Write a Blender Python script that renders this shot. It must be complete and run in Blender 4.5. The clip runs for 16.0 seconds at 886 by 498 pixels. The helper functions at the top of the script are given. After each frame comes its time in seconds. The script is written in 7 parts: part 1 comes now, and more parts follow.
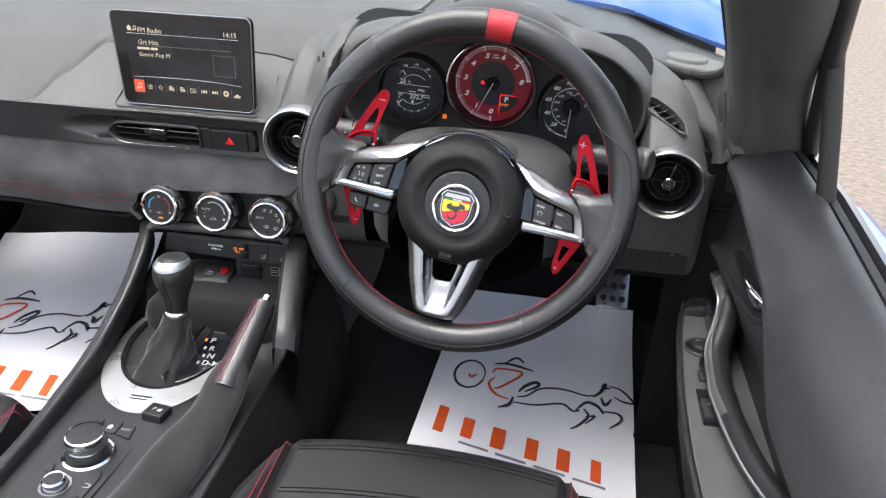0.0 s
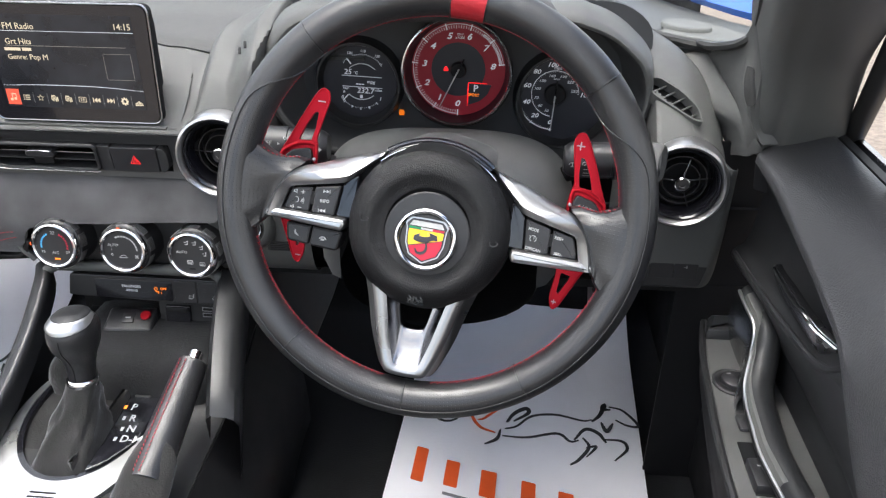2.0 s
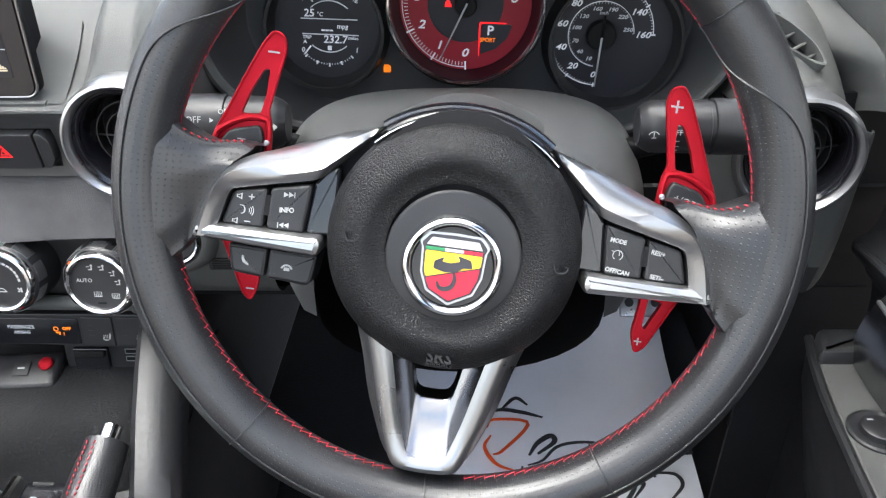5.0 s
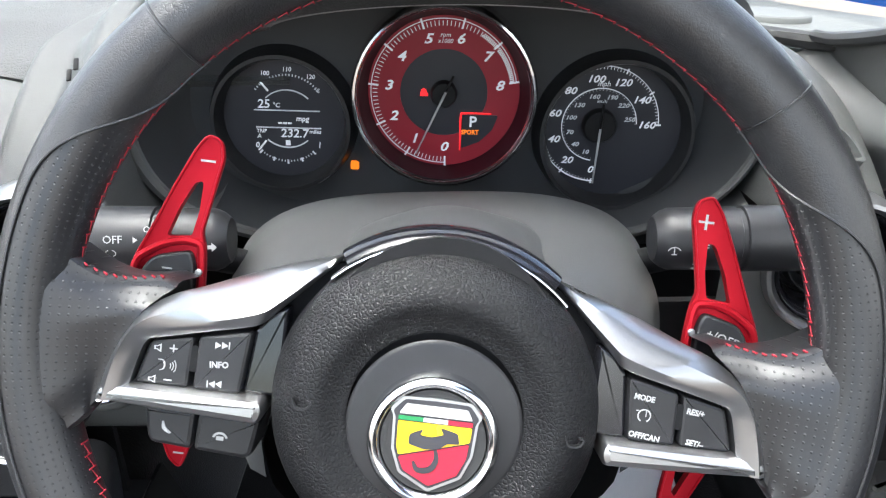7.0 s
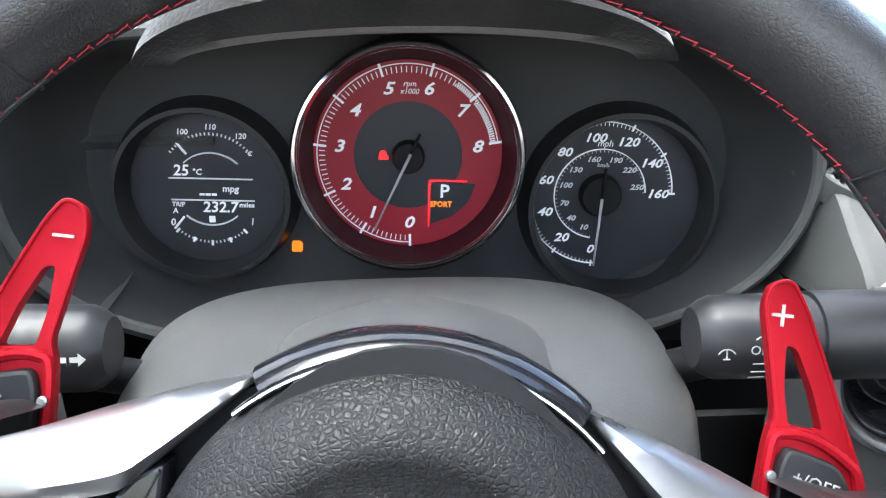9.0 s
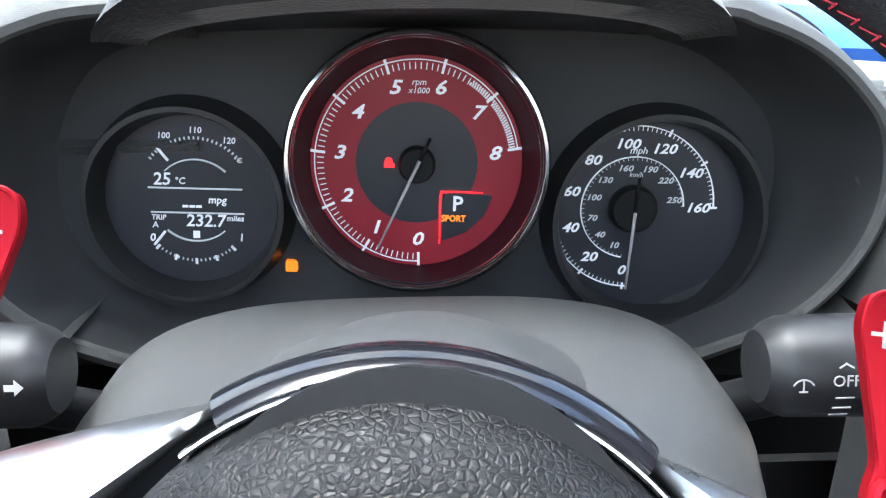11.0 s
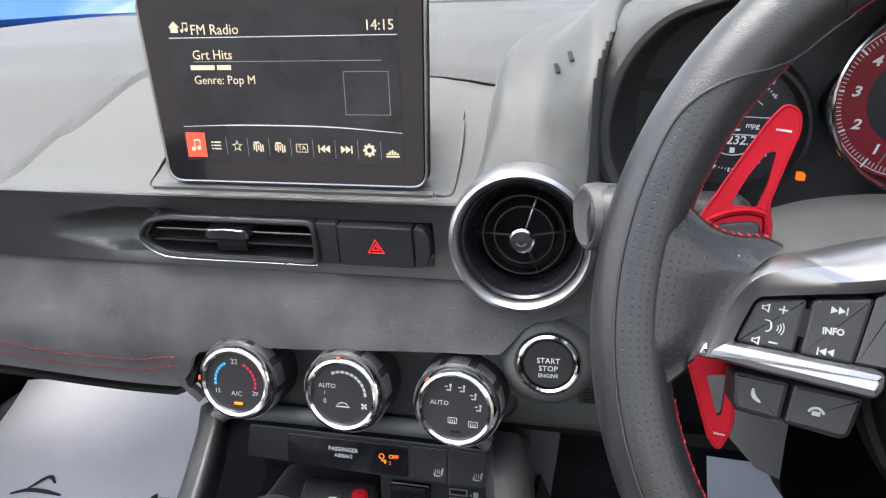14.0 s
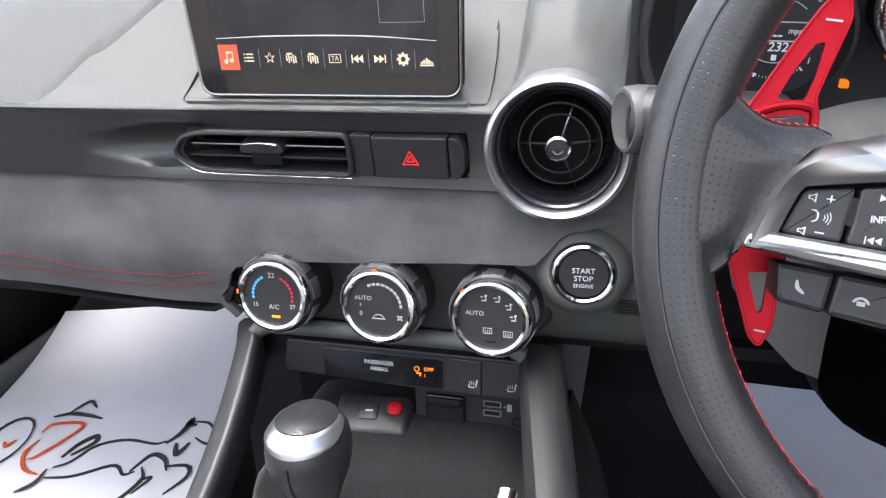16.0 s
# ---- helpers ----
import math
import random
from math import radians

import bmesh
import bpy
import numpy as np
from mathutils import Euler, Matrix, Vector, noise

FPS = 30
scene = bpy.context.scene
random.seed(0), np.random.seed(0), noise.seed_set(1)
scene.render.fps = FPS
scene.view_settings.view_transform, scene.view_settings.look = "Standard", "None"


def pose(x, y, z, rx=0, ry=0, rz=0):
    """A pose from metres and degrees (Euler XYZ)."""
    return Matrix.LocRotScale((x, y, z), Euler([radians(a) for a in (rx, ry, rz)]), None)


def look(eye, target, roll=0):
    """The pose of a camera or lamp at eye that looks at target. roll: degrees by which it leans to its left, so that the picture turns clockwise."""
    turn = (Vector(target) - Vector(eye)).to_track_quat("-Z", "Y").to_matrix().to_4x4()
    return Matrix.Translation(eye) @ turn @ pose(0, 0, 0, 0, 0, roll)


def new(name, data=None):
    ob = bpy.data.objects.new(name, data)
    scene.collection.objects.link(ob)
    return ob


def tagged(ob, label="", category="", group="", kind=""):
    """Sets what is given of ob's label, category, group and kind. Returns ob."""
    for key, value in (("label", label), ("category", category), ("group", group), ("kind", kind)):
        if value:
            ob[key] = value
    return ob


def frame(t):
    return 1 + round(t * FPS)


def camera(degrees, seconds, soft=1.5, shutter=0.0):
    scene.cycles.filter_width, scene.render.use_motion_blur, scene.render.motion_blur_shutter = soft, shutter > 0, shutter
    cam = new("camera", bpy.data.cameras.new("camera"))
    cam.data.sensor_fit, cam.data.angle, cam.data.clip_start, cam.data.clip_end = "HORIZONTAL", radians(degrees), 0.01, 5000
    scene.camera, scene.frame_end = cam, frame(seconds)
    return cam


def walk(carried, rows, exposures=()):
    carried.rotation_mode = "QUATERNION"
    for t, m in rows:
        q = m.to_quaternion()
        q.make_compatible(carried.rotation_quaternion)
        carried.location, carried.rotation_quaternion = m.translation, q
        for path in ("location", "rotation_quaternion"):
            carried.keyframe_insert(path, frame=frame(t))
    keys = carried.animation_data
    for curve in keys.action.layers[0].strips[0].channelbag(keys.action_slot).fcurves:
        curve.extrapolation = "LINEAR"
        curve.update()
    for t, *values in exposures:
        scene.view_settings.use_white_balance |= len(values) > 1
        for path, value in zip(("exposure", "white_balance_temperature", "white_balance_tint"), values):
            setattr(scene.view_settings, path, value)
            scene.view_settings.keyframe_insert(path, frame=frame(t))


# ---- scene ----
cam = camera(60.06, 16.0, soft=1.2)
PATH = [
    (0, (0.0943, -0.7711, 1.0690), (-0.1640, 1.0024, 0.1813), 2.39),
    (0.5, (0.0943, -0.7618, 1.0646), (-0.1426, 1.0241, 0.1960), 2.08),
    (1, (0.0882, -0.7520, 1.0633), (-0.1272, 1.0320, 0.1854), 1.56),
    (1.5, (0.0786, -0.6764, 1.0598), (-0.1092, 1.0960, 0.1525), 0.82),
    (2, (0.0616, -0.5829, 1.0383), (-0.0939, 1.1717, 0.0911), 0.22),
    (2.5, (0.0424, -0.5266, 1.0279), (-0.0857, 1.2138, 0.0508), -0.30),
    (3, (0.0305, -0.4840, 1.0116), (-0.0749, 1.2428, 0.0081), -0.51),
    (3.5, (0.0195, -0.4247, 0.9933), (-0.0700, 1.2890, -0.0340), -0.69),
    (3.7, (0.0151, -0.4087, 0.9844), (-0.0665, 1.3011, -0.0499), -0.66),
    (5.8, (0.0039, -0.3317, 0.9559), (-0.0447, 1.3926, -0.0563), -1.03),
    (6, (0.0059, -0.3200, 0.9577), (-0.0383, 1.4158, -0.0349), -1.03),
    (6.5, (0.0054, -0.2933, 0.9585), (-0.0200, 1.4727, 0.0201), -0.90),
    (7, (0.0035, -0.2653, 0.9475), (-0.0024, 1.5306, 0.0673), -0.87),
    (7.5, (0.0022, -0.2381, 0.9280), (0.0199, 1.5858, 0.1075), -0.81),
    (8, (0.0059, -0.2048, 0.9126), (0.0522, 1.6454, 0.1545), -0.58),
    (8.5, (0.0056, -0.1814, 0.9098), (0.0757, 1.6875, 0.2010), -0.58),
    (8.7, (0.0048, -0.1742, 0.9082), (0.0852, 1.7008, 0.2169), -0.57),
    (10.8, (0.0016, -0.1203, 0.8803), (0.0996, 1.7949, 0.3124), -0.43),
    (11, (0.0033, -0.1208, 0.8787), (0.0709, 1.7968, 0.3147), -0.51),
    (11.5, (-0.0187, -0.1335, 0.8868), (-0.0077, 1.7822, 0.3122), -0.61),
    (12, (-0.0598, -0.1657, 0.8941), (-0.1476, 1.7390, 0.2907), -0.85),
    (12.5, (-0.1047, -0.2050, 0.9003), (-0.2926, 1.6835, 0.2692), -1.00),
    (13, (-0.1365, -0.2448, 0.9003), (-0.4325, 1.6222, 0.2472), -1.25),
    (13.5, (-0.1603, -0.2823, 0.9006), (-0.5565, 1.5589, 0.2276), -1.87),
    (14, (-0.1744, -0.2971, 0.9029), (-0.6303, 1.5255, 0.2172), -2.10),
    (14.5, (-0.1792, -0.3049, 0.8992), (-0.6714, 1.5012, 0.1951), -2.43),
    (15, (-0.1817, -0.3083, 0.8947), (-0.6896, 1.4834, 0.1655), -2.61),
    (15.5, (-0.1815, -0.3085, 0.8903), (-0.6883, 1.4676, 0.1233), -2.87),
    (16, (-0.1810, -0.3067, 0.8838), (-0.6858, 1.4473, 0.0660), -3.20),
]
walk(cam, [(t, look(eye, target, roll)) for t, eye, target, roll in PATH], exposures=[(0, 1.6, 6550, 10), (1.5, 1.65, 6550, 10), (3.5, 1.97, 6500, 9), (6, 2.15, 6400, 8), (8, 2.5, 6300, 7), (11, 2.7, 6000, 6), (12, 2.5, 6100, 7), (13, 2.12, 6300, 8), (14.5, 1.92, 6500, 11), (16, 2.06, 6450, 11)])

# ---- daylight ----
world = bpy.data.worlds.new("daylight")
scene.world = world
world.use_nodes = True
wn = world.node_tree.nodes
sky = wn.new("ShaderNodeTexSky")
sky.sky_type, sky.sun_disc = "NISHITA", False
SUN_EL, SUN_AZ = 77.0, -110.0      # degrees above the horizon; turn from straight ahead to the right
sky.sun_elevation, sky.sun_rotation = radians(SUN_EL), radians(SUN_AZ)
sky.dust_density, sky.air_density = 3.0, 1.2
# broken white cloud over the whole sky
wl = world.node_tree.links
where = wn.new("ShaderNodeTexCoord")
puffs = wn.new("ShaderNodeTexNoise")
puffs.inputs["Scale"].default_value, puffs.inputs["Detail"].default_value = 2.2, 7
cover = wn.new("ShaderNodeMapRange")
cover.inputs["From Min"].default_value, cover.inputs["From Max"].default_value = 0.44, 0.58
grey = wn.new("ShaderNodeRGBToBW")
bright = wn.new("ShaderNodeMath")
bright.operation = "MULTIPLY"
bright.inputs[1].default_value = 1.7
blend = wn.new("ShaderNodeMixRGB")
wl.new(where.outputs["Generated"], puffs.inputs["Vector"])
wl.new(puffs.outputs["Fac"], cover.inputs["Value"])
wl.new(sky.outputs[0], grey.inputs[0])
wl.new(grey.outputs[0], bright.inputs[0])
wl.new(cover.outputs[0], blend.inputs[0])
wl.new(sky.outputs[0], blend.inputs[1])
wl.new(bright.outputs[0], blend.inputs[2])
wl.new(blend.outputs[0], wn["Background"].inputs[0])
wn["Background"].inputs[1].default_value = 0.15
lamp = bpy.data.lights.new("sun", "SUN")
lamp.energy, lamp.angle, lamp.color = 0.7, radians(40), (1.0, 0.96, 0.9)
sun = new("sun", lamp)
sun.matrix_world = look((math.sin(radians(SUN_AZ)) * 5, math.cos(radians(SUN_AZ)) * 5, 5 * math.tan(radians(SUN_EL))), (0, 0, 0))

# ---- materials ----
def material(name, color, rough=0.6, metal=0.0, grain=0.0, grain_size=0.001, kind="noise", vary=0.12, vary_size=0.05, coat=0.0, emit=0.0, wear=0.12, spec=0.4):
    """A surface with two scales of variation: broad unevenness of tone and gloss, and a fine relief."""
    m = bpy.data.materials.new(name)
    m.use_nodes = True
    n, l = m.node_tree.nodes, m.node_tree.links
    b = n["Principled BSDF"]
    b.inputs["Metallic"].default_value = metal
    b.inputs["Coat Weight"].default_value = coat
    b.inputs["Specular IOR Level"].default_value = spec
    tc = n.new("ShaderNodeTexCoord")
    big = n.new("ShaderNodeTexNoise")
    big.inputs["Scale"].default_value, big.inputs["Detail"].default_value = 1 / vary_size, 5
    l.new(tc.outputs["Object"], big.inputs["Vector"])
    ramp = n.new("ShaderNodeMapRange")
    ramp.inputs["From Min"].default_value, ramp.inputs["From Max"].default_value = 0.3, 0.7
    ramp.inputs["To Min"].default_value, ramp.inputs["To Max"].default_value = 1 - vary, 1 + vary
    l.new(big.outputs["Fac"], ramp.inputs["Value"])
    mul = n.new("ShaderNodeVectorMath")
    mul.operation = "SCALE"
    mul.inputs[0].default_value = color
    l.new(ramp.outputs[0], mul.inputs["Scale"])
    l.new(mul.outputs[0], b.inputs["Base Color"])
    rr = n.new("ShaderNodeMapRange")
    rr.inputs["From Min"].default_value, rr.inputs["From Max"].default_value = 0.3, 0.7
    rr.inputs["To Min"].default_value, rr.inputs["To Max"].default_value = max(0.02, rough * (1 - wear)), min(1, rough * (1 + wear))
    l.new(big.outputs["Fac"], rr.inputs["Value"])
    l.new(rr.outputs[0], b.inputs["Roughness"])
    if grain:
        if kind == "leather":
            fine = n.new("ShaderNodeTexVoronoi")
            fine.feature = "DISTANCE_TO_EDGE"
            fine.inputs["Scale"].default_value = 1 / grain_size
            fine.inputs["Randomness"].default_value = 1.0
            out = fine.outputs["Distance"]
            warp = n.new("ShaderNodeTexNoise")
            warp.inputs["Scale"].default_value = 0.35 / grain_size
            add = n.new("ShaderNodeVectorMath")
            add.operation = "MULTIPLY_ADD"
            add.inputs[1].default_value = (grain_size * 1.6,) * 3
            l.new(tc.outputs["Object"], warp.inputs["Vector"])
            l.new(warp.outputs["Color"], add.inputs[0])
            l.new(tc.outputs["Object"], add.inputs[2])
            l.new(add.outputs[0], fine.inputs["Vector"])
            soft = n.new("ShaderNodeMapRange")
            soft.inputs["From Max"].default_value = 0.22
            l.new(out, soft.inputs["Value"])
            out = soft.outputs[0]
        elif kind == "punched":
            fine = n.new("ShaderNodeTexVoronoi")
            fine.voronoi_dimensions = "2D"
            fine.inputs["Scale"].default_value = 1 / grain_size
            fine.inputs["Randomness"].default_value = 0.0
            l.new(tc.outputs["UV"], fine.inputs["Vector"])
            soft = n.new("ShaderNodeMapRange")
            soft.inputs["From Min"].default_value, soft.inputs["From Max"].default_value = 0.08, 0.17
            l.new(fine.outputs["Distance"], soft.inputs["Value"])
            out = soft.outputs[0]
        elif kind == "dots":
            fine = n.new("ShaderNodeTexVoronoi")
            fine.inputs["Scale"].default_value = 1 / grain_size
            fine.inputs["Randomness"].default_value = 0.12
            l.new(tc.outputs["Object"], fine.inputs["Vector"])
            soft = n.new("ShaderNodeMapRange")
            soft.inputs["From Min"].default_value, soft.inputs["From Max"].default_value = 0.10, 0.2
            l.new(fine.outputs["Distance"], soft.inputs["Value"])
            out = soft.outputs[0]
        else:
            fine = n.new("ShaderNodeTexNoise")
            fine.inputs["Scale"].default_value, fine.inputs["Detail"].default_value = 1 / grain_size, 3
            l.new(tc.outputs["Object"], fine.inputs["Vector"])
            out = fine.outputs["Fac"]
        bump = n.new("ShaderNodeBump")
        bump.inputs["Strength"].default_value, bump.inputs["Distance"].default_value = grain, grain_size * 0.5
        l.new(out, bump.inputs["Height"])
        l.new(bump.outputs[0], b.inputs["Normal"])
    if emit:
        b.inputs["Emission Color"].default_value = (*color, 1)
        b.inputs["Emission Strength"].default_value = emit
    return m


def fabric(name, color, size=0.0008, patch=0.5):
    """Suede or carpet: a rough pile with a sheen and broad brushed patches."""
    m = material(name, color, 0.95, 0, 0.5, size, vary=patch, vary_size=0.06, spec=0.15)
    b = m.node_tree.nodes["Principled BSDF"]
    b.inputs["Sheen Weight"].default_value, b.inputs["Sheen Roughness"].default_value = 0.5, 0.4
    b.inputs["Sheen Tint"].default_value = (0.6, 0.6, 0.62, 1)
    return m


def clear(name, color=(1, 1, 1), rough=0.02):
    m = material(name, color, rough, vary=0.0, wear=0.3)
    m.node_tree.nodes["Principled BSDF"].inputs["Transmission Weight"].default_value = 1.0
    return m


LEATHER = material("black_leather", (0.0125, 0.0125, 0.0136), 0.34, 0, 0.16, 0.0014, "leather", spec=0.6)
PERFORATED = material("perforated_leather", (0.0115, 0.0115, 0.0126), 0.34, 0, 0.36, 0.0033, "punched", spec=0.55)
AIRBAG = material("grained_hub_plastic", (0.0065, 0.0065, 0.0072), 0.46, 0, 0.36, 0.0018, "leather", spec=0.24)
PLASTIC = material("black_plastic", (0.014, 0.0143, 0.0155), 0.42, 0, 0.12, 0.0007, vary_size=0.08)
SOFT = material("soft_touch_plastic", (0.064, 0.0655, 0.064), 0.55, 0, 0.2, 0.0009, "leather", vary_size=0.1)
STRIP = material("satin_strip_plastic", (0.026, 0.0265, 0.0275), 0.34, 0, 0.06, 0.0008, vary_size=0.1, spec=0.5)
PAD = material("grained_dash_pad", (0.055, 0.056, 0.0555), 0.55, 0, 0.4, 0.0022, "leather", vary_size=0.12)
DOORPAD = material("grained_door_pad", (0.036, 0.036, 0.038), 0.40, 0, 0.22, 0.0024, "leather", vary_size=0.1)
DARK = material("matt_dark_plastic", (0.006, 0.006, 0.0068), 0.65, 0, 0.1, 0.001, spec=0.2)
GLOSS = material("piano_black", (0.008, 0.008, 0.01), 0.12, 0, coat=0.4)
BUTTON = material("button_plastic", (0.013, 0.013, 0.0145), 0.42, 0, 0.1, 0.0006)
SUEDE = fabric("charcoal_suede", (0.055, 0.055, 0.057), patch=0.42)
BOOT = fabric("boot_suede", (0.020, 0.0195, 0.019), 0.0018, 0.5)
CARPET = fabric("black_carpet", (0.008, 0.008, 0.0085), 0.0025, 0.4)
SILVER = material("satin_silver", (0.40, 0.40, 0.405), 0.3, 0.95, 0.05, 0.0006, vary=0.05)
SPOKE = material("brushed_spoke_silver", (0.30, 0.30, 0.305), 0.3, 0.95, 0.05, 0.0006, vary=0.05)
CHROME = material("chrome", (0.72, 0.72, 0.73), 0.13, 1.0, vary=0.03)
SMOKE = material("dark_chrome", (0.28, 0.28, 0.29), 0.25, 1.0, vary=0.06)
RED = material("anodised_red", (0.32, 0.006, 0.014), 0.4, 0.6, 0.06, 0.0006, vary=0.06, coat=0.0, spec=0.2)
REDLEATHER = material("red_leather", (0.36, 0.014, 0.022), 0.4, 0, 0.3, 0.0016, "leather")
THREAD = material("red_thread", (0.34, 0.016, 0.03), 0.7)
GREYTRIM = material("grey_trim", (0.1, 0.1, 0.098), 0.45, 0.3, 0.1, 0.0008)
WHITE = material("white_print", (0.34, 0.34, 0.34), 0.6, vary=0.03)
PALE = material("lit_white", (0.6, 0.62, 0.66), 0.6, vary=0.0, emit=0.08)
DIMWHITE = material("dim_white", (0.5, 0.52, 0.55), 0.6, vary=0.0, emit=0.03)
ORANGE = material("lit_orange", (0.9, 0.2, 0.01), 0.5, vary=0.0, emit=0.2)
LITRED = material("lit_red", (0.9, 0.015, 0.02), 0.5, vary=0.0, emit=0.28)
BLUE = material("lit_blue", (0.05, 0.3, 0.55), 0.5, vary=0.0, emit=0.06)
PAPER = material("paper", (0.84, 0.83, 0.87), 0.55, 0, 0.1, 0.004, vary=0.04, vary_size=0.1)
INK = material("black_ink", (0.03, 0.03, 0.035), 0.6)
GREYINK = material("grey_ink", (0.2, 0.2, 0.22), 0.6)
ORANGEINK = material("orange_ink", (0.75, 0.1, 0.02), 0.6)
TACHRED = material("tach_red", (0.2, 0.006, 0.016), 0.5, vary=0.05, emit=0.03)
DIAL = material("dial_black", (0.019, 0.020, 0.026), 0.4, vary=0.1)
BODYBLUE = material("blue_car_paint", (0.0, 0.1, 0.5), 0.12, 0.2, coat=1.0, vary=0.03)
RUBBER = material("rubber_seal", (0.02, 0.02, 0.02), 0.5, 0, 0.1, 0.001)
SCREENUI = material("screen_ground", (0.012, 0.013, 0.016), 0.15, vary=0.5, vary_size=0.04, emit=0.1)
SCREENTEXT = material("screen_text", (0.50, 0.42, 0.29), 0.4, vary=0.0, emit=0.10)
SCREENRED = material("screen_red", (0.6, 0.06, 0.03), 0.4, vary=0.0, emit=0.16)
YELLOW = material("badge_yellow", (0.6, 0.38, 0.008), 0.25, coat=0.6, vary=0.02)
BADGERED = material("badge_red", (0.36, 0.010, 0.03), 0.35, coat=0.1, vary=0.02)
BADGEGREEN = material("badge_green", (0.01, 0.16, 0.05), 0.25, coat=0.6, vary=0.02)
GLASS = clear("window_glass", (0.97, 0.98, 0.98))
GLASS.node_tree.nodes["Principled BSDF"].inputs["IOR"].default_value = 1.12
SATIN = material("satin_paint_silver", (0.40, 0.405, 0.395), 0.30, 0.8, 0.04, 0.0006, vary=0.05)
COWLIN = material("cowl_lining", (0.040, 0.0415, 0.044), 0.62, 0, 0.15, 0.0008, spec=0.25)
COLUMN = material("column_plastic", (0.055, 0.0555, 0.056), 0.5, 0, 0.25, 0.0008)
GROUND = material("gravelly_tarmac", (0.2, 0.165, 0.135), 0.9, 0, 0.9, 0.012, vary=0.35, vary_size=0.03)

# ---- building tools ----
def V(*a):
    return Vector(a)


FINE = ("fine_ticks", "redline_check", "stitching", "knurl", "level_marks")


def part(name, bm, mat, parent, label="", smooth=True, m=None):
    me = bpy.data.meshes.new(name)
    bmesh.ops.recalc_face_normals(bm, faces=bm.faces[:])
    if smooth:
        for f in bm.faces:
            f.smooth = len(f.verts) <= 4
        for e in bm.edges:
            if len(e.link_faces) == 2 and e.calc_face_angle(0) > radians(38):
                e.smooth = False
    bm.to_mesh(me)
    bm.free()
    me.materials.append(mat)
    ob = new(name, me)
    ob.parent = parent
    if m is not None:
        ob.matrix_basis = m
    if label:
        ob["label"] = label
    if name in FINE:
        ob["kind"] = "stuff"
    return ob


def thing(name, m, label, category, group="", kind=""):
    ob = new(name)
    ob.empty_display_size = 0.02
    ob.matrix_basis = m
    return tagged(ob, label, category, group, kind)


def facing(x, y, z, back=0.0, turn=0.0, roll=0.0):
    """A frame on the dash: X to the right, Y up, Z towards the cabin; back: degrees it leans away, turn: to the left of the car."""
    return Matrix.Translation((x, y, z)) @ Matrix.Rotation(radians(turn), 4, "Z") @ Matrix.Rotation(radians(90 - back), 4, "X") @ Matrix.Rotation(radians(roll), 4, "Z")


def box(w, d, h, x=0, y=0, z=0, bevel=0.0, seg=2, bm=None, m=None):
    """A bevelled box; x, y, z is its centre."""
    bm = bm or bmesh.new()
    t = Matrix.Translation((x, y, z)) @ Matrix.Diagonal((w, d, h, 1))
    vs = bmesh.ops.create_cube(bm, size=1, matrix=(m @ t) if m else t)["verts"]
    if bevel:
        es = list({e for v in vs for e in v.link_edges})
        bmesh.ops.bevel(bm, geom=es, offset=bevel, segments=seg, profile=0.5, affect="EDGES", clamp_overlap=True)
    return bm


def lathe(profile, seg=48, bm=None, m=None, cap=True):
    """Turns (radius, height) pairs round Z."""
    bm = bm or bmesh.new()
    rings = []
    for r, h in profile:
        ring = []
        for k in range(seg):
            a = 2 * math.pi * k / seg
            p = V(r * math.cos(a), r * math.sin(a), h)
            ring.append(bm.verts.new(m @ p if m else p))
        rings.append(ring)
    for a, b in zip(rings, rings[1:]):
        for k in range(seg):
            bm.faces.new((a[k], a[(k + 1) % seg], b[(k + 1) % seg], b[k]))
    if cap:
        for ring in (rings[0], rings[-1]):
            bm.faces.new(ring)
    return bm


def catmull(points, n, closed=False):
    """n points along a smooth line through the given ones."""
    p = [Vector(q) for q in points]
    k = len(p)
    spans = k if closed else k - 1
    out = []
    for i in range(n):
        u = i * spans / (n if closed else n - 1)
        s = min(int(u), spans - 1)
        t = u - s
        if closed:
            a, b, c, d = (p[(s + j) % k] for j in (-1, 0, 1, 2))
        else:
            b, c = p[s], p[s + 1]
            a = p[s - 1] if s else b * 2 - c
            d = p[s + 2] if s + 2 < k else c * 2 - b
        out.append(0.5 * ((2 * b) + (c - a) * t + (2 * a - 5 * b + 4 * c - d) * t * t + (3 * b - a - 3 * c + d) * t ** 3))
    return out


def sweep(points, radius, seg=10, closed=False, bm=None, flat=1.0, up=V(0, 0, 1)):
    """A tube along points; radius may be a function of 0..1, flat squashes it along up."""
    bm = bm or bmesh.new()
    n = len(points)
    rings = []
    for i, p in enumerate(points):
        d = (points[(i + 1) % n] - points[i - 1]) if closed else (points[min(i + 1, n - 1)] - points[max(i - 1, 0)])
        d.normalize()
        side = d.cross(up)
        side = side.normalized() if side.length > 1e-6 else V(1, 0, 0)
        top = side.cross(d).normalized()
        r = radius(i / (n - 1)) if callable(radius) else radius
        rings.append([bm.verts.new(p + side * (r * math.cos(2 * math.pi * k / seg)) + top * (r * flat * math.sin(2 * math.pi * k / seg))) for k in range(seg)])
    for i in range(n if closed else n - 1):
        a, b = rings[i], rings[(i + 1) % n]
        for k in range(seg):
            bm.faces.new((a[k], a[(k + 1) % seg], b[(k + 1) % seg], b[k]))
    if not closed:
        bm.faces.new(rings[0]), bm.faces.new(rings[-1])
    return bm


